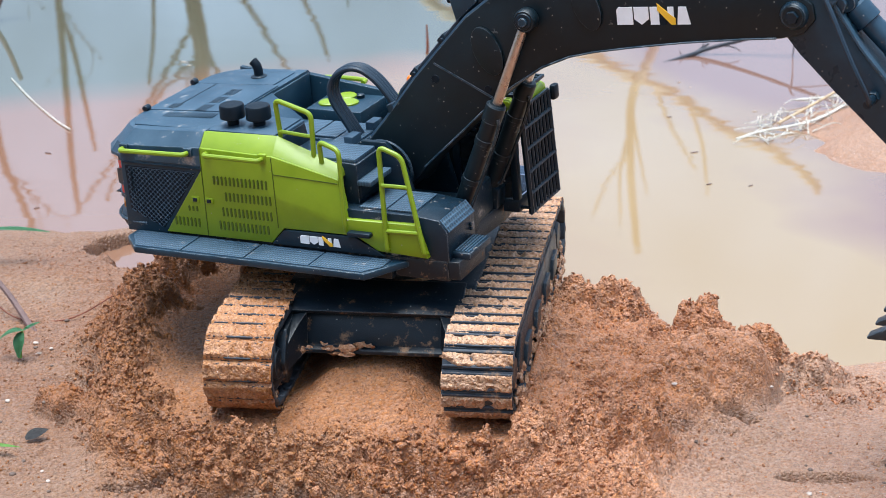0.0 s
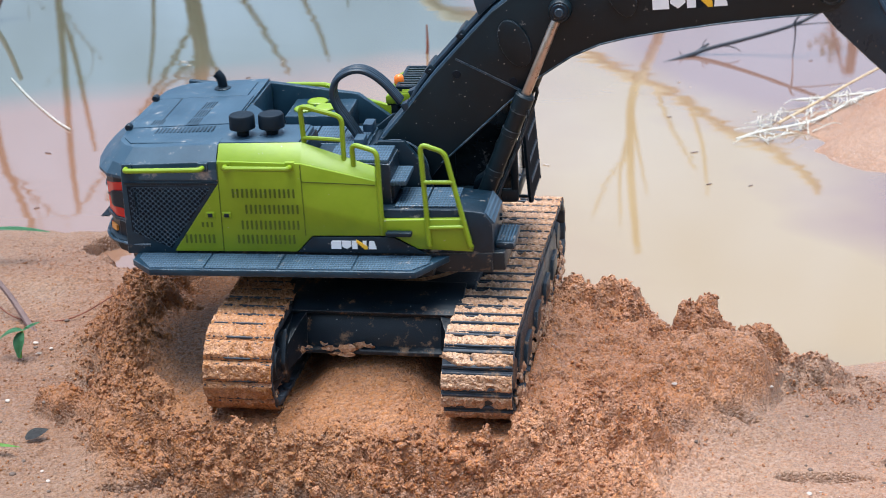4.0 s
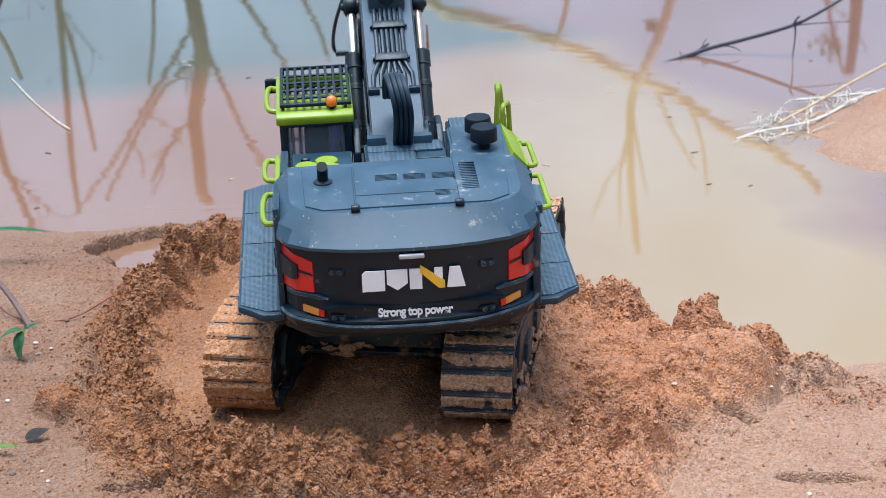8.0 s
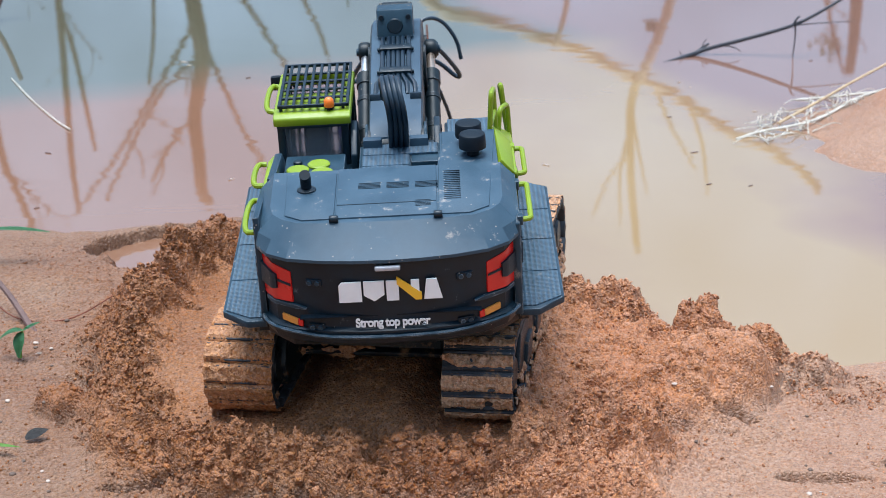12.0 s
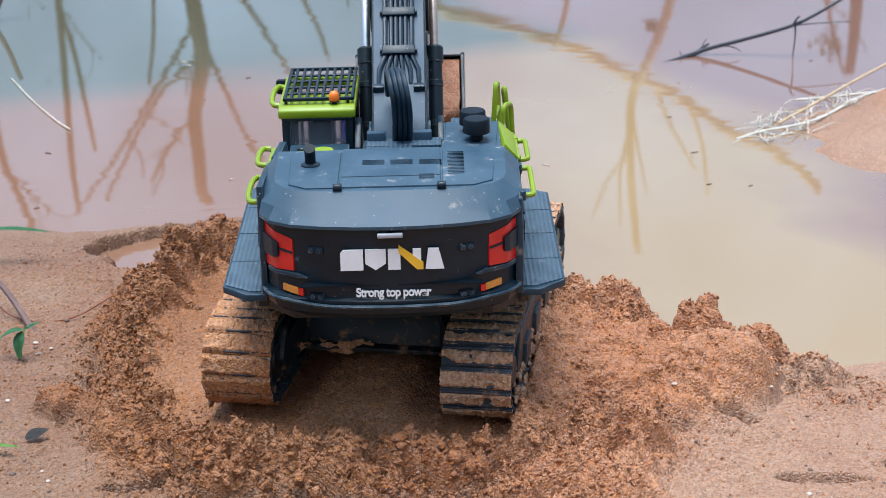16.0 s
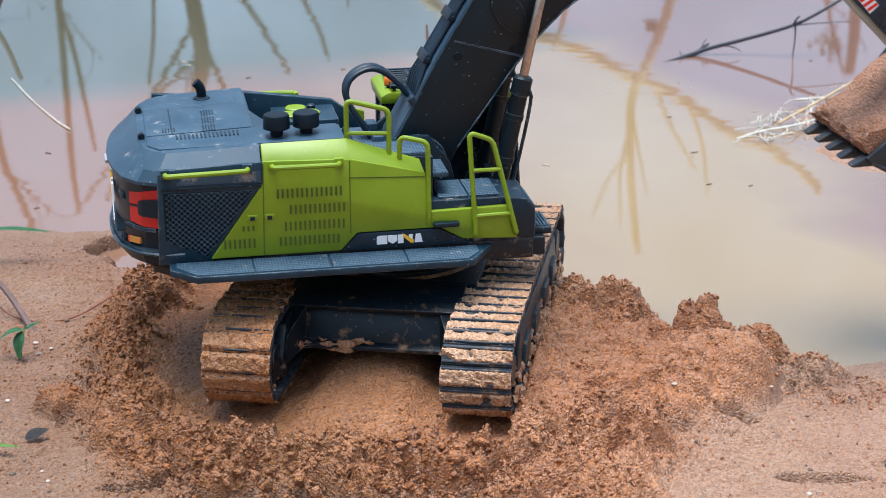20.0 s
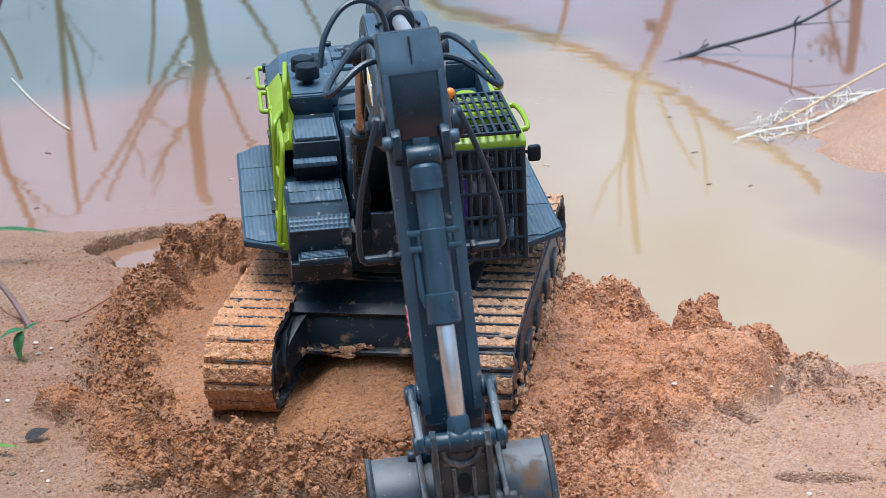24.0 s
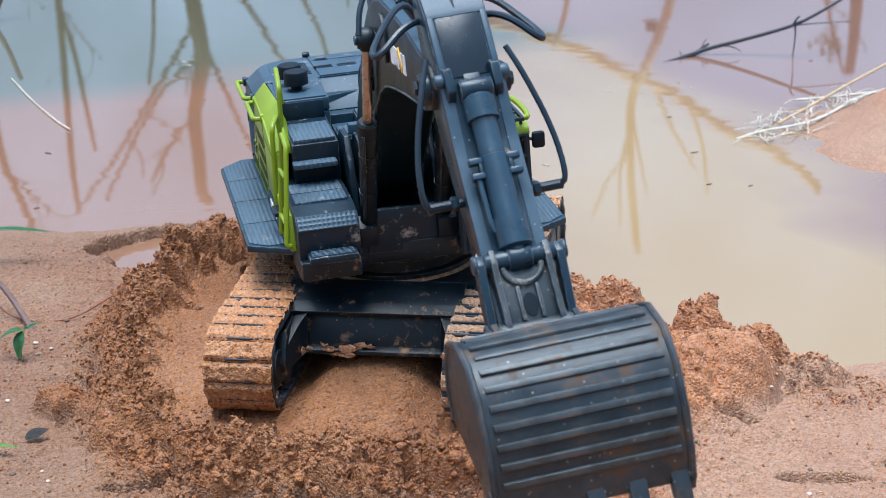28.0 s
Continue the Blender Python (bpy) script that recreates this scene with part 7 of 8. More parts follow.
        peak = top + 0.003 - 0.0050 * np.clip(d, 0, 1.3) ** 2 + 0.003 * (turns.uniform(-1, 1) * u + turns.uniform(-1, 0.4) * v) + 0.0030 * rough(x, y, 0.010, 4, 39, 0.65)
        h = np.where(peak > h, h + (peak - h) * s, h)
    # loose lumps heaped along the berms
    wobble = 0.24 * rough(x, y, 0.013, 3, 45)
    heaped = np.zeros(x.shape)
    for cx, cy, r, lift in LUMPS:
        d = np.hypot((x - cx) / r, (y - cy) / (r * 0.8)) + wobble
        s = np.clip((1.15 - d) * 2.2, 0, 1)
        heaped = np.maximum(heaped, lift * s * s * (3 - 2 * s) * (1 - 0.25 * np.clip(d, 0, 1)))
    h = h + heaped
    for cx, cy, r, deep, slant in PITS:
        d = np.hypot((x - cx) / r, (y - cy + slant * (x - cx)) / (r * 0.45)) + 1.3 * wobble
        h = h - deep * np.clip((1.05 - d) * 2.5, 0, 1)
    for cx, cy, rx, ry, deep in HOLLOWS:
        d = np.hypot((x - cx) / rx, (y - cy) / ry) + 0.22 * rough(x, y, 0.012, 3, 43)
        h = h - 1.7 * deep * np.clip((1.15 - d) * 5.0, 0, 1)
    # ruts pressed by the two tracks
    ux, uy = math.cos(radians(78 + 2.2)), math.sin(radians(78 + 2.2))
    along, side = x * ux + y * uy, -x * uy + y * ux
    for mid in (0.077, -0.077):
        rut = np.clip((0.0255 - np.abs(side - mid)) / 0.003, 0, 1) * np.clip((0.172 - np.abs(along + 0.005)) / 0.010, 0, 1)
        h = h + (np.minimum(h, bed - 0.0005) - h) * rut
    # smooth hollow between the tracks
    gap = np.clip((0.050 - np.abs(side)) / 0.02, 0, 1) * np.clip((0.16 - np.abs(along)) / 0.03, 0, 1)
    heap = 0.0205 * np.exp(-((along + 0.055) / 0.080) ** 2) * np.clip(1 - (side / 0.060) ** 2, 0, 1)
    h = h + (bed + 0.001 + heap + 0.0012 * rough(x, y, 0.02, 3, 67) - h) * gap
    # fine grain
    h = h + (0.0006 * rough(x, y, 0.006, 2, 51) + 0.0016 * clumps(x, y, 0.0055, 8) * np.clip(0.5 + lattice(x / 0.05, y / 0.05, 19), 0, 1) + 0.0022 * clumps(x, y, 0.016, 10) * np.clip(lattice(x / 0.04, y / 0.04, 23) * 2, 0, 1)) * np.clip(land / 0.03, 0, 1)
    # bank that reaches into the pond, and the far shore
    b = np.hypot((x - 0.600) / 0.190, (y - 0.560) / 0.185) + 0.12 * rough(x, y, 0.08, 3, 83)
    h = np.maximum(h, np.clip((1.0 - b) * 0.06, -0.06, 0.024) + 0.003 * rough(x, y, 0.05, 3, 85))
    far = np.clip((y - 4.6 + 0.3 * rough(x, y, 1.6, 2, 91)) * 0.12, -0.06, 0.7)
    return np.maximum(h, far)


def spaced(lo, hi, step, reach, grow):
    inner = list(np.arange(lo, hi + step / 2, step))
    left, right, s = [], [], step
    while (left[-1] if left else lo) > -reach:
        s *= grow
        left.append((left[-1] if left else lo) - s)
    s = step
    while (right[-1] if right else hi) < reach:
        s *= grow
        right.append((right[-1] if right else hi) + s)
    return np.array(left[::-1] + inner + right)


def build_ground():
    xs, ys = spaced(-0.31, 0.33, 0.0011, 90, 1.15), spaced(-0.245, 0.302, 0.0011, 90, 1.12)
    gx, gy = np.meshgrid(xs, ys)
    z = height(gx, gy)
    co = np.stack([gx, gy, z], -1).reshape(-1, 3)
    nx, ny = len(xs), len(ys)
    i = np.arange(nx * ny).reshape(ny, nx)
    quads = np.stack([i[:-1, :-1], i[:-1, 1:], i[1:, 1:], i[1:, :-1]], -1).reshape(-1, 4)
    me = bpy.data.meshes.new("ground")
    me.vertices.add(len(co))
    me.vertices.foreach_set("co", co.ravel())
    me.loops.add(quads.size)
    me.loops.foreach_set("vertex_index", quads.ravel())
    me.polygons.add(len(quads))
    me.polygons.foreach_set("loop_start", np.arange(0, quads.size, 4))
    me.update(calc_edges=True)
    me.polygons.foreach_set("use_smooth", [True] * len(quads))
    me.materials.append(EARTH)
    tagged(new("ground", me), "wet orange laterite sand heaped into a crumbly mound at a pond", "ground", kind="structure")


def clod_shapes(count, seed):
    shapes = []
    rng = random.Random(seed)
    for k in range(count):
        b = bmesh.new()
        bmesh.ops.create_icosphere(b, subdivisions=1 if k % 3 else 2, radius=1.0)
        off = Vector((rng.random() * 50, rng.random() * 50, 0))
        for v in b.verts:
            v.co *= 1 + 0.55 * noise.noise(v.co * 1.3 + off) + 0.28 * noise.noise(v.co * 3.1 + off) + 0.13 * noise.noise(v.co * 7.0 + off)
        b.verts.ensure_lookup_table()
        shapes.append((np.array([v.co[:] for v in b.verts]), [[v.index for v in f.verts] for f in b.faces]))
        b.free()
    return shapes


def build_clods():
    rng = np.random.RandomState(4)
    shapes = clod_shapes(9, 8)
    n = 330000
    x, y = rng.uniform(-0.31, 0.35, n), rng.uniform(-0.26, 0.22, n)
    c = crumble(x, y)
    ux, uy = math.cos(radians(80)), math.sin(radians(80))
    along, side = x * ux + y * uy, -x * uy + y * ux
    clear = (np.abs(np.abs(side) - 0.077) < 0.0245) & (np.abs(along) < 0.17)
    gap = (np.abs(side) < 0.055) & (along > -0.165) & (along < 0.17)
    draw = rng.random_sample(n)
    keep = ((draw < c ** 1.3 * 0.26) | (draw < 0.020)) & ~clear & ~(gap & (draw > 0.05))
    x, y, c = x[keep], y[keep], c[keep]
    z = height(x, y)
    dry = z > 0.004
    x, y, z, c = x[dry], y[dry], z[dry], c[dry]
    n = len(x)
    size = np.where(rng.random_sample(n) < 0.022 * c ** 2, rng.uniform(0.0018, 0.0036, n), rng.uniform(0.0006, 0.0017, n)) * (0.5 + 0.5 * c)
    size = np.where((x > 0.10) & (y < 0.09), np.minimum(size, 0.0012), size)
    large = size > 0.0018
    # a turn for each from three random angles
    ca, sa = np.cos(rng.uniform(0, 6.28, (3, n))), np.sin(rng.uniform(0, 6.28, (3, n)))
    pick = np.where(large, rng.randint(0, 3, n) * 3, np.array((1, 2, 4, 5, 7, 8))[rng.randint(0, 6, n)])
    verts, faces, base = [], [], 0
    for k, (pts, tris) in enumerate(shapes):
        at = np.flatnonzero(pick == k)
        p = pts[None] * size[at, None, None] * rng.uniform(0.50, 1.30, (len(at), 1, 3))
        for ax, (u, v) in enumerate(((0, 1), (1, 2), (2, 0))):
            c_, s_ = ca[ax, at, None], sa[ax, at, None]
            pu, pv = p[:, :, u] * c_ - p[:, :, v] * s_, p[:, :, u] * s_ + p[:, :, v] * c_
            p[:, :, u], p[:, :, v] = pu, pv
        p += np.stack([x[at], y[at], z[at] + size[at] * 0.35], -1)[:, None]
        verts.append(p.reshape(-1, 3))
        faces.append((np.array(tris)[None] + (base + np.arange(len(at)) * len(pts))[:, None, None]).reshape(-1, 3))
        base += len(at) * len(pts)
    verts, faces = np.concatenate(verts), np.concatenate(faces)
    me = bpy.data.meshes.new("mud_clods")
    me.vertices.add(len(verts))
    me.vertices.foreach_set("co", verts.ravel())
    me.loops.add(faces.size)
    me.loops.foreach_set("vertex_index", faces.ravel())
    me.polygons.add(len(faces))
    me.polygons.foreach_set("loop_start", np.arange(0, faces.size, 3))
    me.update(calc_edges=True)
    me.materials.append(CLOD)
    tagged(new("mud_clods", me), "crumbly lumps and grains of laterite mud on the mound", "mud clods", kind="stuff")


def build_puddle(x, y, z, rx, ry):
    """A little muddy water left standing in a hollow."""
    b = bmesh.new()
    bmesh.ops.create_circle(b, cap_ends=True, segments=40, radius=1.0, matrix=Matrix.Translation((x, y, z)) @ Matrix.Diagonal((rx, ry, 1, 1)))
    tagged(new("puddle", finish("puddle", b, WATER)), "shallow muddy puddle in a hollow of the sand", "puddle", kind="structure")


def build_water():
    b = bmesh.new()
    bmesh.ops.create_grid(b, x_segments=40, y_segments=30, size=1.0, matrix=Matrix.Translation((2, 3.0, 0)) @ Matrix.Diagonal((22, 3.6, 1, 1)))
    ob = new("water", finish("water", b, WATER))
    tagged(ob, "still muddy pond water reflecting a pale sky", "water", kind="structure")


build_ground()
build_clods()
build_water()
for px, py, rx, ry in ((0.268, -0.177, 0.024, 0.008), (0.330, -0.158, 0.024, 0.010)):
    build_puddle(px, py, float(height(np.array([px]), np.array([py]))[0]) + 0.0022, rx, ry)


# ---- round the pond ----
def plain(name, one, two, scale=60, rough_=0.6, bump=0.2, bump_scale=600):
    return surface(name, one, two, scale, rough_, rough_ + 0.1, bump, bump_scale)


BARK = plain("red_brown_bark", (0.095, 0.048, 0.026), (0.17, 0.085, 0.045), 14, 0.8, 0.5, 120)
PALE_BARK = plain("pale_olive_bark", (0.38, 0.30, 0.19), (0.50, 0.41, 0.28), 14, 0.8, 0.5, 120)
TWIG = plain("black_wet_twig", (0.012, 0.014, 0.020), (0.035, 0.036, 0.045), 80, 0.5, 0.5, 500)
STRAW = plain("bleached_straw", (0.46, 0.42, 0.35), (0.62, 0.57, 0.49), 120, 0.6, 0.2, 900)
STALK = plain("tan_stalk", (0.42, 0.29, 0.16), (0.55, 0.40, 0.24), 120, 0.6, 0.2, 900)
REDTWIG = plain("red_brown_twig", (0.16, 0.045, 0.025), (0.24, 0.075, 0.04), 120, 0.6, 0.3, 900)
STEM = plain("purple_brown_stem", (0.10, 0.055, 0.05), (0.17, 0.10, 0.085), 90, 0.6, 0.4, 700)
LEAF = plain("green_leaf", (0.045, 0.155, 0.060), (0.075, 0.215, 0.085), 60, 0.38, 0.15, 900)
LEAF_LIGHT = plain("light_green_leaf", (0.12, 0.27, 0.04), (0.17, 0.34, 0.06), 60, 0.4, 0.15, 900)
DEAD_LEAF = plain("black_dead_leaf", (0.010, 0.009, 0.009), (0.028, 0.025, 0.024), 120, 0.5, 0.6, 700)
FOLIAGE = plain("olive_foliage", (0.055, 0.062, 0.018), (0.105, 0.105, 0.035), 30, 0.6, 0.2, 300)
PEBBLE = plain("brown_pebble", (0.07, 0.045, 0.032), (0.17, 0.11, 0.08), 160, 0.5, 0.3, 900)
PALE = plain("pale_petal", (0.42, 0.32, 0.26), (0.52, 0.42, 0.35), 160, 0.5, 0.2, 900)


def bare_tree(x, y, trunk, limbs, girth, label, bark=BARK, tufts=()):
    """A leafless sapling on the far bank: trunk and limbs as (sideways, height) lines, tufts of old leaves as (sideways, height, size)."""
    root = tagged(new("bare_tree"), label, "tree", "bare trees on the far bank")
    z0 = float(height(np.array([x]), np.array([y]))[0]) - 0.03
    root.matrix_basis = pose(x, y, z0)
    rng = random.Random(int(abs(x) * 100) + 7)

    def line(pts):
        p = [(a - x, rng.uniform(-0.05, 0.05), b - z0) for a, b in pts]
        return smooth_path(p, 2)
    part("trunk", tube(line([(x, z0)] + trunk), girth, 8, None, girth * 0.62), bark, root)
    for l in limbs:
        pts = line(l)
        part("limb", tube(pts, girth * 0.36, 7, None, girth * 0.16), bark, root)
        for k in range(2 if bark is BARK else 0):
            a = pts[int(len(pts) * (0.35 + 0.3 * k))]
            d = Vector((rng.uniform(-0.2, 0.2), rng.uniform(-0.1, 0.1), rng.uniform(0.1, 0.28)))
            part("twig", tube(smooth_path([a, a + d * 0.5 + Vector((0.03, 0, 0)), a + d], 1), girth * 0.17, 6, None, girth * 0.08), bark, root)
    for tx, tz, size in tufts:
        verts, faces = [], []
        for k in range(70):
            c = Vector((tx - x + rng.gauss(0, 0.5) * size, rng.gauss(0, 0.4) * size, tz - z0 + rng.gauss(0, 0.5) * size))
            m = Euler((rng.uniform(0, 6), rng.uniform(0, 6), rng.uniform(0, 6))).to_matrix()
            i = len(verts)
            verts += [tuple(c + m @ Vector(p) * rng.uniform(0.010, 0.022)) for p in ((-1, 0, 0), (0, -0.42, 0.08), (1, 0, 0), (0, 0.42, 0.08))]
            faces.append((i, i + 1, i + 2, i + 3))
        me = bpy.data.meshes.new("leaf_tuft")
        me.from_pydata(verts, [], faces)
        me.materials.append(FOLIAGE)
        o = new("leaf_tuft", me)
        o.parent = root
    return root


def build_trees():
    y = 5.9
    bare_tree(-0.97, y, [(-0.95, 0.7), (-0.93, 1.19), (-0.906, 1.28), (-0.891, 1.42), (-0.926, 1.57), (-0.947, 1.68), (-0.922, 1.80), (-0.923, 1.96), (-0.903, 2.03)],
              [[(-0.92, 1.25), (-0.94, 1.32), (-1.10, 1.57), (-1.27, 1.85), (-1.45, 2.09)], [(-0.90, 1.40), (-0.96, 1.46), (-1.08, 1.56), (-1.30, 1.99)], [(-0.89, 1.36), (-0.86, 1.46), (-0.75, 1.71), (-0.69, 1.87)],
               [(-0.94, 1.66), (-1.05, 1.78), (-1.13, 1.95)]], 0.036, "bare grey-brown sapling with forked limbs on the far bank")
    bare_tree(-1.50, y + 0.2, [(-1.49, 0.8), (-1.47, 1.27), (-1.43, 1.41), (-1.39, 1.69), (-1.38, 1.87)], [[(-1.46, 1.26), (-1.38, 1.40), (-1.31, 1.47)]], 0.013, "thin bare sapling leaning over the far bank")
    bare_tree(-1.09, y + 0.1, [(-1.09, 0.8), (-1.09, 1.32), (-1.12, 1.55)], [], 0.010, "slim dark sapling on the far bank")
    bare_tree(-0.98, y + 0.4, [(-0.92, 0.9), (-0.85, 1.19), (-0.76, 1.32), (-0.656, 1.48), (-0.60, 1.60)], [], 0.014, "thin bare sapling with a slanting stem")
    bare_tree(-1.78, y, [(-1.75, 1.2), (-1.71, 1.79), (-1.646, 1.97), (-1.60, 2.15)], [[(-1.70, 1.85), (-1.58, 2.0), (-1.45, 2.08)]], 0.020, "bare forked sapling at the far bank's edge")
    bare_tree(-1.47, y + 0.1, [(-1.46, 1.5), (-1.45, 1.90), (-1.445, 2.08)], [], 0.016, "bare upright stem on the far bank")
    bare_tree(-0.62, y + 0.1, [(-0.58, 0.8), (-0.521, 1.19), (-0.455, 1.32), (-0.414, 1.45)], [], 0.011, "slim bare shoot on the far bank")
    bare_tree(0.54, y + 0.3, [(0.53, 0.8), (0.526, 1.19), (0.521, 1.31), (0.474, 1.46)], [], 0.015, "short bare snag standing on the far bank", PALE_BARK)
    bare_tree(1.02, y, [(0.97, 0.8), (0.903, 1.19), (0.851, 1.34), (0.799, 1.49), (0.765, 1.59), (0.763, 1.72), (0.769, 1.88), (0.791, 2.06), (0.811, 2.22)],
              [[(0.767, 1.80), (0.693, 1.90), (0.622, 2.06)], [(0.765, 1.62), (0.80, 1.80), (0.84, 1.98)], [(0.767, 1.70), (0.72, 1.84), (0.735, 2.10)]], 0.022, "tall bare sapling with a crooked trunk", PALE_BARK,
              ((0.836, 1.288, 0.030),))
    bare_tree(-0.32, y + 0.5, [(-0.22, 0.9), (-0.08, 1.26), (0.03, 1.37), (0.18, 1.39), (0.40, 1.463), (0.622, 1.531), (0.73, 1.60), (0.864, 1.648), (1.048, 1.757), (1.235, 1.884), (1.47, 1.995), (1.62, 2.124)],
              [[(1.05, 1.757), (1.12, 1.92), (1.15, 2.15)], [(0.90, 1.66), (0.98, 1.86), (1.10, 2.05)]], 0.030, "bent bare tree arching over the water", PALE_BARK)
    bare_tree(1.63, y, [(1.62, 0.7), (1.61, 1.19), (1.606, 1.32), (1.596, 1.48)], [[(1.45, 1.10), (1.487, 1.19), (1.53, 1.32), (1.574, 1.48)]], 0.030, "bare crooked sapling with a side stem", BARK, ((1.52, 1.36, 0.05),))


def bush(x, y, wide, tall, seed, label):
    root = tagged(new("bush"), label, "bush", "bushes on the far bank")
    z0 = float(height(np.array([x]), np.array([y]))[0]) - 0.03
    root.matrix_basis = pose(x, y, z0)
    rng = random.Random(seed)
    for k in range(5):
        a = rng.uniform(-0.6, 0.6)
        part("stem", tube(smooth_path([(0, 0, 0), (a * wide * 0.3, 0.1, tall * 0.4), (a * wide * 0.8, rng.uniform(-0.2, 0.2), tall * 0.85)], 2), 0.016, 6, None, 0.006), BARK, root)
    verts, faces = [], []
    for k in range(1100):
        u = rng.uniform(-1, 1)
        lim = (1 - abs(u) ** 2.2) * (0.72 + 0.28 * noise.noise((u * 4, seed, 0)))
        c = Vector((u * wide, rng.gauss(0, 0.22), tall * (0.25 + 0.75 * lim * rng.random() ** 0.45)))
        m = Euler((rng.uniform(0, 6), rng.uniform(0, 6), rng.uniform(0, 6))).to_matrix()
        s = rng.uniform(0.025, 0.055)
        i = len(verts)
        verts += [tuple(c + m @ Vector(p) * s) for p in ((-1, 0, 0), (0, -0.42, 0.08), (1, 0, 0), (0, 0.42, 0.08))]
        faces.append((i, i + 1, i + 2, i + 3))
    me = bpy.data.meshes.new("crown")
    me.from_pydata(verts, [], faces)
    me.materials.append(FOLIAGE)
    o = new("crown", me)
    o.parent = root


def build_bushes():
    bush(-1.43, 5.9, 0.32, 1.18, 3, "olive-green bush on the far bank")
    bush(-0.29, 5.9, 0.10, 1.16, 4, "narrow olive-green bush on the far bank")
    bush(1.40, 5.9, 0.16, 1.10, 5, "low dark bush on the far bank")


def leaf_mesh(length, width, droop, material, name="leaf"):
    """A pointed blade, folded along its midrib, that bends down towards the tip."""
    b = bmesh.new()
    n = 9
    rows = []
    for k in range(n + 1):
        u = k / n
        w = width * math.sin(math.pi * min(1, u * 0.93 + 0.05)) ** 0.8 * (1 - 0.35 * u)
        z = -droop * u * u
        x = length * (u - 0.12 * droop / max(length, 1e-6) * u * u)
        rows.append([b.verts.new((x, -w, z + w * 0.28)), b.verts.new((x, 0, z)), b.verts.new((x, w, z + w * 0.28))])
    for r0, r1 in zip(rows, rows[1:]):
        for k in (0, 1):
            b.faces.new((r0[k], r0[k + 1], r1[k + 1], r1[k]))
    bmesh.ops.solidify(b, geom=list(b.faces), thickness=0.0003)
    return finish(name, b, material, 60)


def seedling(x, y, stem, leaves, label, stem_material=LEAF, girth=0.0011):
    """A small plant: a stem and leaves, each (where on the stem, turn, tilt, length, width, droop, material)."""
    root = tagged(new("seedling"), label, "plant", "seedlings on the bank")
    z = float(height(np.array([x]), np.array([y]))[0])
    root.matrix_basis = pose(x, y, z - 0.002)
    pts = smooth_path(stem, 2)
    part("stem", tube(pts, girth, 8, None, girth * 0.6), stem_material, root)
    for at, turn, tilt, length, width, droop, material in leaves:
        o = new("leaf", leaf_mesh(length, width, droop, material))
        o.parent = root
        p = pts[min(len(pts) - 1, int(at * (len(pts) - 1)))]
        o.matrix_basis = Matrix.Translation(p) @ Matrix.Rotation(radians(turn), 4, "Z") @ turn_y(-tilt)
    return root


def build_plants():
    seedling(-0.268, -0.004, [(0, 0, 0), (0.0005, 0, 0.010), (0.0015, 0, 0.018), (0.0030, 0, 0.023)],
             [(1.0, 185, 10, 0.019, 0.0052, 0.012, LEAF), (1.0, 20, 25, 0.014, 0.0030, 0.001, LEAF), (0.9, 250, -35, 0.017, 0.0052, 0.010, LEAF)], "seedling with drooping green leaves in the sand", LEAF_LIGHT, 0.0010)
    seedling(-0.345, 0.190, [(0, 0, 0), (0.004, 0, 0.015), (0.012, 0, 0.030)],
             [(1.0, -5, 4, 0.052, 0.0050, 0.004, LEAF), (0.95, -60, -20, 0.024, 0.005, 0.008, LEAF), (1.0, 170, 20, 0.03, 0.005, 0.01, LEAF)], "leafy seedling with long narrow green blades", STEM, 0.0014)
    seedling(-0.285, -0.150, [(0, 0, 0), (0.006, 0, 0.006), (0.014, 0.001, 0.009)], [(1.0, -3, 2, 0.034, 0.0030, 0.002, LEAF_LIGHT), (0.8, 120, 30, 0.02, 0.003, 0.005, LEAF_LIGHT)], "low seedling with a light green blade", LEAF_LIGHT, 0.0009)
    seedling(-0.300, 0.075, [(0.034, -0.036, 0.0), (0.024, -0.022, 0.008), (0.006, 0.0, 0.022), (-0.02, 0.02, 0.040)], [], "bent purple-brown stem rooted in the sand", STEM, 0.0030)
    seedling(-0.430, 0.560, [(0, 0, 0), (0.006, 0, 0.006), (0.014, 0, 0.012)], [(1.0, 10, 35, 0.018, 0.0022, 0.001, STEM), (0.9, 0, 5, 0.017, 0.0026, 0.002, LEAF_LIGHT), (0.8, -20, -10, 0.016, 0.0024, 0.003, LEAF_LIGHT)],
             "small light green plant at the water's edge", LEAF_LIGHT, 0.0008)
    # fallen leaf
    leaf = leaf_mesh(0.016, 0.0052, 0.002, DEAD_LEAF, "dead_leaf")
    o = tagged(new("dead_leaf", leaf), "curled black dead leaf on the sand", "leaf")
    z = float(height(np.array([-0.236]), np.array([-0.128]))[0])
    o.matrix_basis = pose(-0.2385, -0.132, z + 0.0025, 18, -20, 25)
    o = tagged(new("fallen_petal", leaf_mesh(0.007, 0.0022, 0.001, PALE, "fallen_petal")), "pale dry petal on the sand", "petal")
    z = float(height(np.array([-0.255]), np.array([0.0]))[0])
    o.matrix_basis = pose(-0.258, -0.001, z + 0.001, 0, 0, 12)


def stick_thing(name, pts, r0, r1, material, label, category="twig", side=()):
    o = tagged(new(name), label, category)
    part("main_stem", tube(smooth_path(pts, 2), r0, 8, None, r1), material, o)
    for s, r in side:
        part("side_twig", tube(smooth_path(s, 2), r, 6, None, r * 0.4), material, o)
    return o


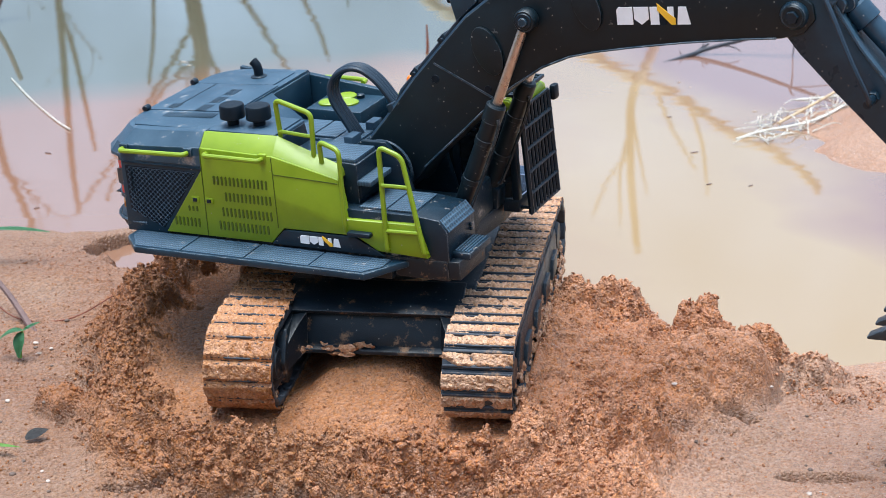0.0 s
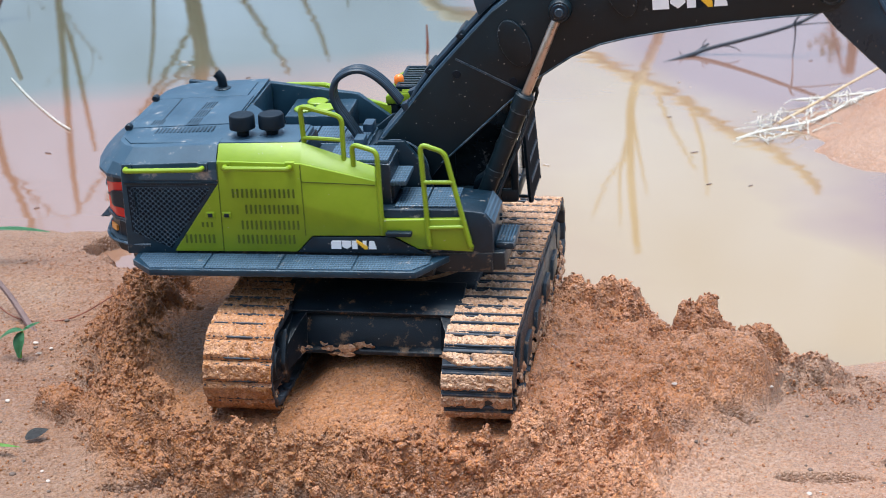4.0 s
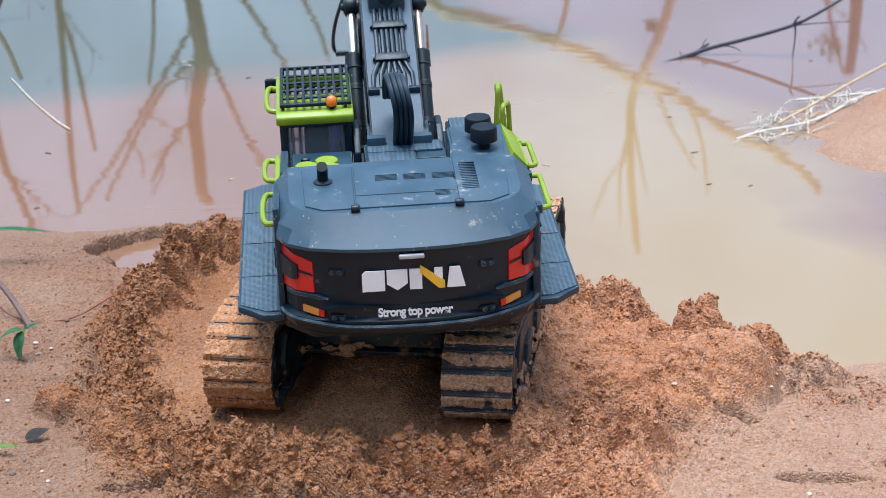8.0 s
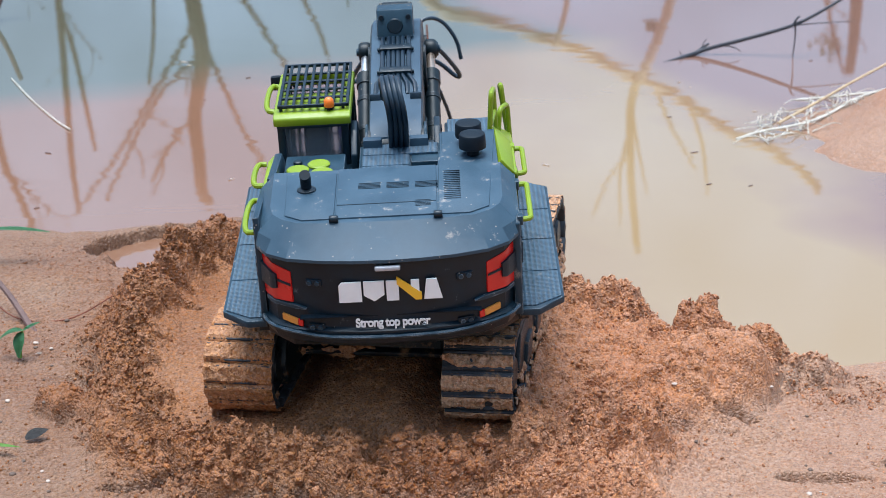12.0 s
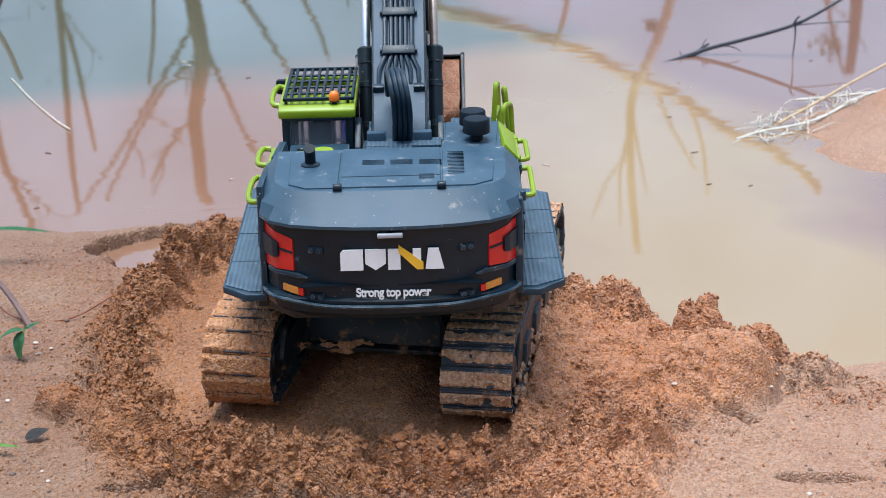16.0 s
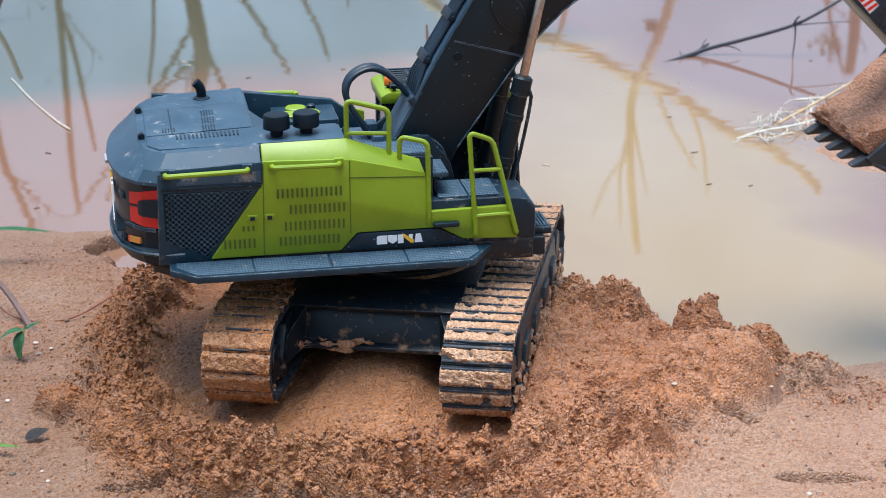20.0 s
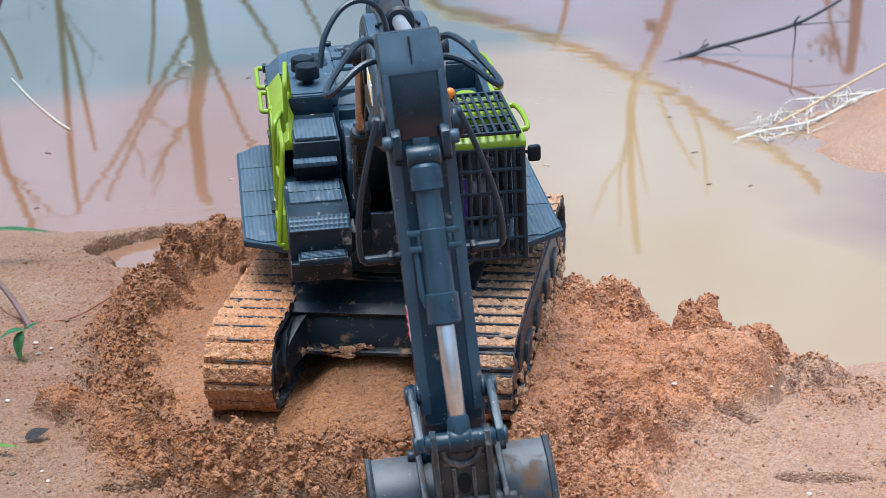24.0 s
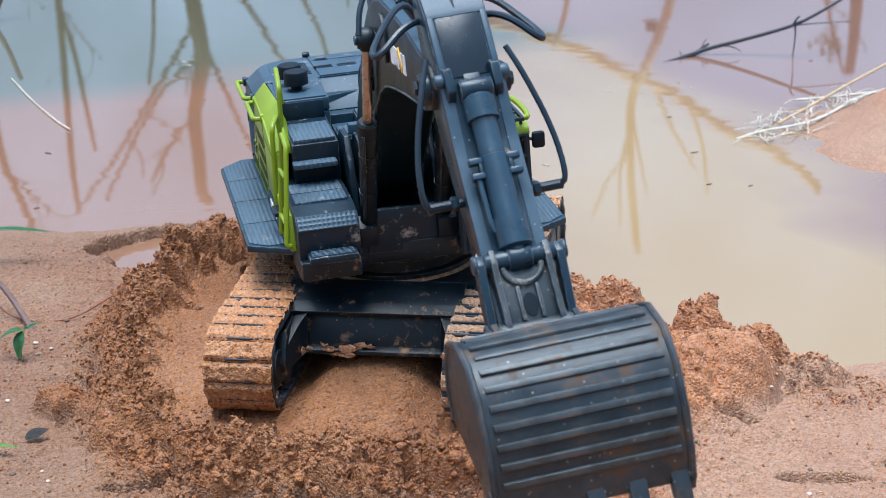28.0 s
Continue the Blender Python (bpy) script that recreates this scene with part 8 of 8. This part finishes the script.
def build_twigs():
    stick_thing("fallen_branch", [(0.265, 0.815, -0.004), (0.309, 0.849, 0.001), (0.330, 0.856, 0.007), (0.371, 0.854, 0.018), (0.425, 0.847, 0.036), (0.455, 0.858, 0.049), (0.500, 0.880, 0.070)], 0.0030, 0.0016, TWIG,
                "knotted black branch rising out of the water", "branch",
                [([(0.425, 0.847, 0.036), (0.450, 0.853, 0.037), (0.496, 0.865, 0.036)], 0.0009), ([(0.425, 0.847, 0.037), (0.4255, 0.846, 0.018), (0.4235, 0.846, -0.004)], 0.0011),
                 ([(0.345, 0.856, 0.010), (0.358, 0.852, 0.010), (0.366, 0.850, 0.005)], 0.0009), ([(0.322, 0.856, 0.003), (0.324, 0.857, 0.012), (0.328, 0.857, 0.018)], 0.0007),
                 ([(0.300, 0.842, 0.000), (0.296, 0.842, 0.008)], 0.0007), ([(0.421, 0.846, 0.034), (0.426, 0.847, 0.044), (0.430, 0.849, 0.046)], 0.0016), ([(0.318, 0.855, 0.003), (0.327, 0.857, 0.010), (0.331, 0.857, 0.012)], 0.0024)])
    stick_thing("red_shoot", [(0.013, 0.860, -0.004), (0.0135, 0.862, 0.012), (0.0125, 0.866, 0.032)], 0.0022, 0.0007, REDTWIG, "short red-brown shoot standing in the pond", "shoot")
    stick_thing("thin_runner", [(-0.300, 0.066, 0.030), (-0.285, 0.058, 0.021), (-0.262, 0.058, 0.018), (-0.240, 0.062, 0.020), (-0.213, 0.066, 0.036)], 0.0006, 0.0005, REDTWIG, "thin red-brown runner lying over the sand", "runner")
    stick_thing("brown_stem", [(-0.512, 0.995, -0.004), (-0.498, 1.010, 0.030), (-0.488, 1.030, 0.080)], 0.0040, 0.0030, STEM, "brown stem standing at the pond's edge", "stem")
    stick_thing("floating_straw", [(-0.436, 0.757, 0.001), (-0.400, 0.680, 0.001), (-0.360, 0.606, 0.001), (-0.339, 0.574, 0.0015)], 0.0005, 0.0009, STRAW, "thin pale straw floating on the water", "straw")
    # clump of bleached grass on the bank
    rng = random.Random(12)
    g = tagged(new("dry_grass"), "tangle of bleached dry grass at the bank's edge", "dry grass")
    part("long_stalk", tube(smooth_path([(0.366, 0.590, 0.003), (0.41, 0.615, 0.018), (0.455, 0.640, 0.036), (0.53, 0.66, 0.068)], 2), 0.0016, 6, None, 0.0012), STALK, g, "tan dry stalk")
    part("blade", tube(smooth_path([(0.318, 0.548, 0.0), (0.345, 0.565, 0.003), (0.375, 0.575, 0.004), (0.410, 0.590, 0.008), (0.455, 0.640, 0.016), (0.50, 0.66, 0.02)], 2), 0.0013, 6, None, 0.0020), STRAW, g)
    part("blade", tube(smooth_path([(0.395, 0.660, 0.006), (0.425, 0.655, 0.010), (0.455, 0.660, 0.012), (0.49, 0.665, 0.014)], 2), 0.0014, 6, None, 0.0016), STRAW, g)
    for k in range(60):
        a = Vector((rng.uniform(0.345, 0.460), 0, 0))
        a.y = 0.555 + (a.x - 0.345) * 0.75 + rng.uniform(-0.03, 0.06)
        a.z = float(max(0.0, height(np.array([a.x]), np.array([a.y]))[0])) + 0.001
        ang = rng.choice((rng.uniform(-0.4, 0.9), rng.uniform(1.2, 2.0), rng.uniform(3.4, 4.4)))
        n = rng.uniform(0.012, 0.045)
        d = Vector((math.cos(ang), math.sin(ang) * 0.8, 0)) * n
        bend = Vector((rng.uniform(-0.008, 0.008), rng.uniform(-0.008, 0.008), rng.uniform(0.002, 0.012)))
        pts = [a, a + d * 0.5 + bend, a + d + Vector((0, 0, rng.uniform(0, 0.006)))]
        part("blade", tube(smooth_path(pts, 2), rng.uniform(0.0004, 0.0009), 5, None, 0.0003), STRAW, g)
    # bits that float on the pond
    rng = random.Random(21)
    for k in range(26):
        x, y = rng.uniform(-0.35, 0.45), rng.uniform(0.30, 0.85)
        if float(height(np.array([x]), np.array([y]))[0]) > -0.004:
            continue
        b = prism([(-0.004, -0.0006), (0.001, -0.0009), (0.004, 0.0002), (0.0, 0.0010)], -0.0006, 0.0005, 0.0002, "z", None, 1)
        pale = rng.random() < 0.55
        o = new("floating_chaff", finish("floating_chaff", b, PALE if pale else STEM))
        o.matrix_basis = Matrix.Translation((x, y, 0.0004)) @ Matrix.Rotation(rng.uniform(-0.6, 0.6), 4, "Z") @ Matrix.Scale(rng.uniform(0.35, 1.1), 4)
        tagged(o, "pale flake of chaff on the water" if pale else "dark flake of chaff on the water", "chaff", "chaff on the pond")


def build_pebbles():
    rng = random.Random(31)
    shapes = []
    for k in range(5):
        b = bmesh.new()
        bmesh.ops.create_icosphere(b, subdivisions=2, radius=1.0)
        for v in b.verts:
            v.co *= 1 + 0.3 * noise.noise(v.co * 1.1 + Vector((k * 7, 0, 0)))
            v.co.z *= 0.6
        shapes.append((finish("pebble", b, PEBBLE if k < 3 else PALE, 60), k >= 3))
    spots = [(-0.262, -0.075, 0.0018), (-0.256, -0.16, 0.0026), (-0.238, -0.175, 0.0022), (-0.262, 0.02, 0.0022), (0.185, -0.085, 0.0022), (0.255, -0.20, 0.0020), (0.312, -0.165, 0.0030), (0.262, -0.165, 0.0018), (-0.247, 0.06, 0.0020)]
    for k in range(34):
        spots.append((rng.choice((rng.uniform(-0.29, -0.21), rng.uniform(0.15, 0.33))), rng.uniform(-0.22, 0.02), rng.uniform(0.0008, 0.0018)))
    for x, y, r in spots:
        me, pale = rng.choice(shapes)
        o = new("pebble", me)
        z = float(height(np.array([x]), np.array([y]))[0])
        o.matrix_basis = Matrix.Translation((x, y, z + r * 0.25)) @ Matrix.Rotation(rng.uniform(0, 6), 4, "Z") @ Matrix.Scale(r, 4)
        tagged(o, "small pale quartz pebble on the sand" if pale else "small dark grey pebble on the sand", "pebble", "pebbles on the sand")


def build_sky_blocker():
    """An unseen dim slope, added behind the camera to hold back low sky light from there."""
    b = bmesh.new()
    rows = []
    rng = random.Random(6)
    for k in range(49):
        a = radians(188 + 164 * k / 48)
        top = 2.6 + 0.9 * noise.noise((k * 0.45, 3.0, 0)) + rng.uniform(-0.2, 0.2)
        c = Vector((7.0 * math.cos(a), 7.0 * math.sin(a), 0))
        rows.append([b.verts.new(c * s + Vector((0, 0, z))) for s, z in ((1.0, -0.3), (1.0 + 0.03 * noise.noise((k, 1, 0)), top * 0.4), (1.06 + 0.05 * noise.noise((k, 2, 0)), top * 0.8), (1.2, top), (1.35, -0.3))])
    for r0, r1 in zip(rows, rows[1:]):
        for i in range(4):
            b.faces.new((r0[i], r1[i], r1[i + 1], r0[i + 1]))
    tagged(new("sky_blocker", finish("sky_blocker", b, FOLIAGE, 60)), "unseen dim olive slope added behind the camera to block sky light", "woods", kind="structure")


build_sky_blocker()
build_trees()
build_bushes()
build_plants()
build_twigs()
build_pebbles()


# ---- motion ----
def motions():
    grid = [round(0.1 * k, 1) for k in range(281)]

    def rows_of(at):
        poses = [(t, at(t)) for t in grid]
        rows = []
        for k, (t, m) in enumerate(poses):
            if 0 < k < len(poses) - 1:
                still = all((m.translation - poses[j][1].translation).length < 1e-6 and abs(m.to_quaternion().dot(poses[j][1].to_quaternion())) > 1 - 1e-10 for j in (k - 1, k + 1))
                if still:
                    continue
            rows.append((t, m))
        return rows
    walk(excavator, rows_of(lambda t: PIVOT @ chassis_at(t)))
    known = {}
    for ob, at in moving:
        if at is upper_at:
            known.setdefault("upper", rows_of(upper_at))
            walk(ob, known["upper"])
        else:
            walk(ob, rows_of(at))

    def load_at(t):
        scooped, tipped = 13.6, 26.1
        s = min(max(t, scooped), tipped)
        m = PIVOT @ chassis_at(s) @ bucket_at(s)
        if t > tipped:
            fall = min(4.905 * (t - tipped) ** 2, m.translation.z - 0.012)
            m = Matrix.Translation((0, -0.10 * min(1.0, (t - tipped) * 2.5), -fall)) @ m
        return m
    walk(sand_load, rows_of(load_at))


motions()
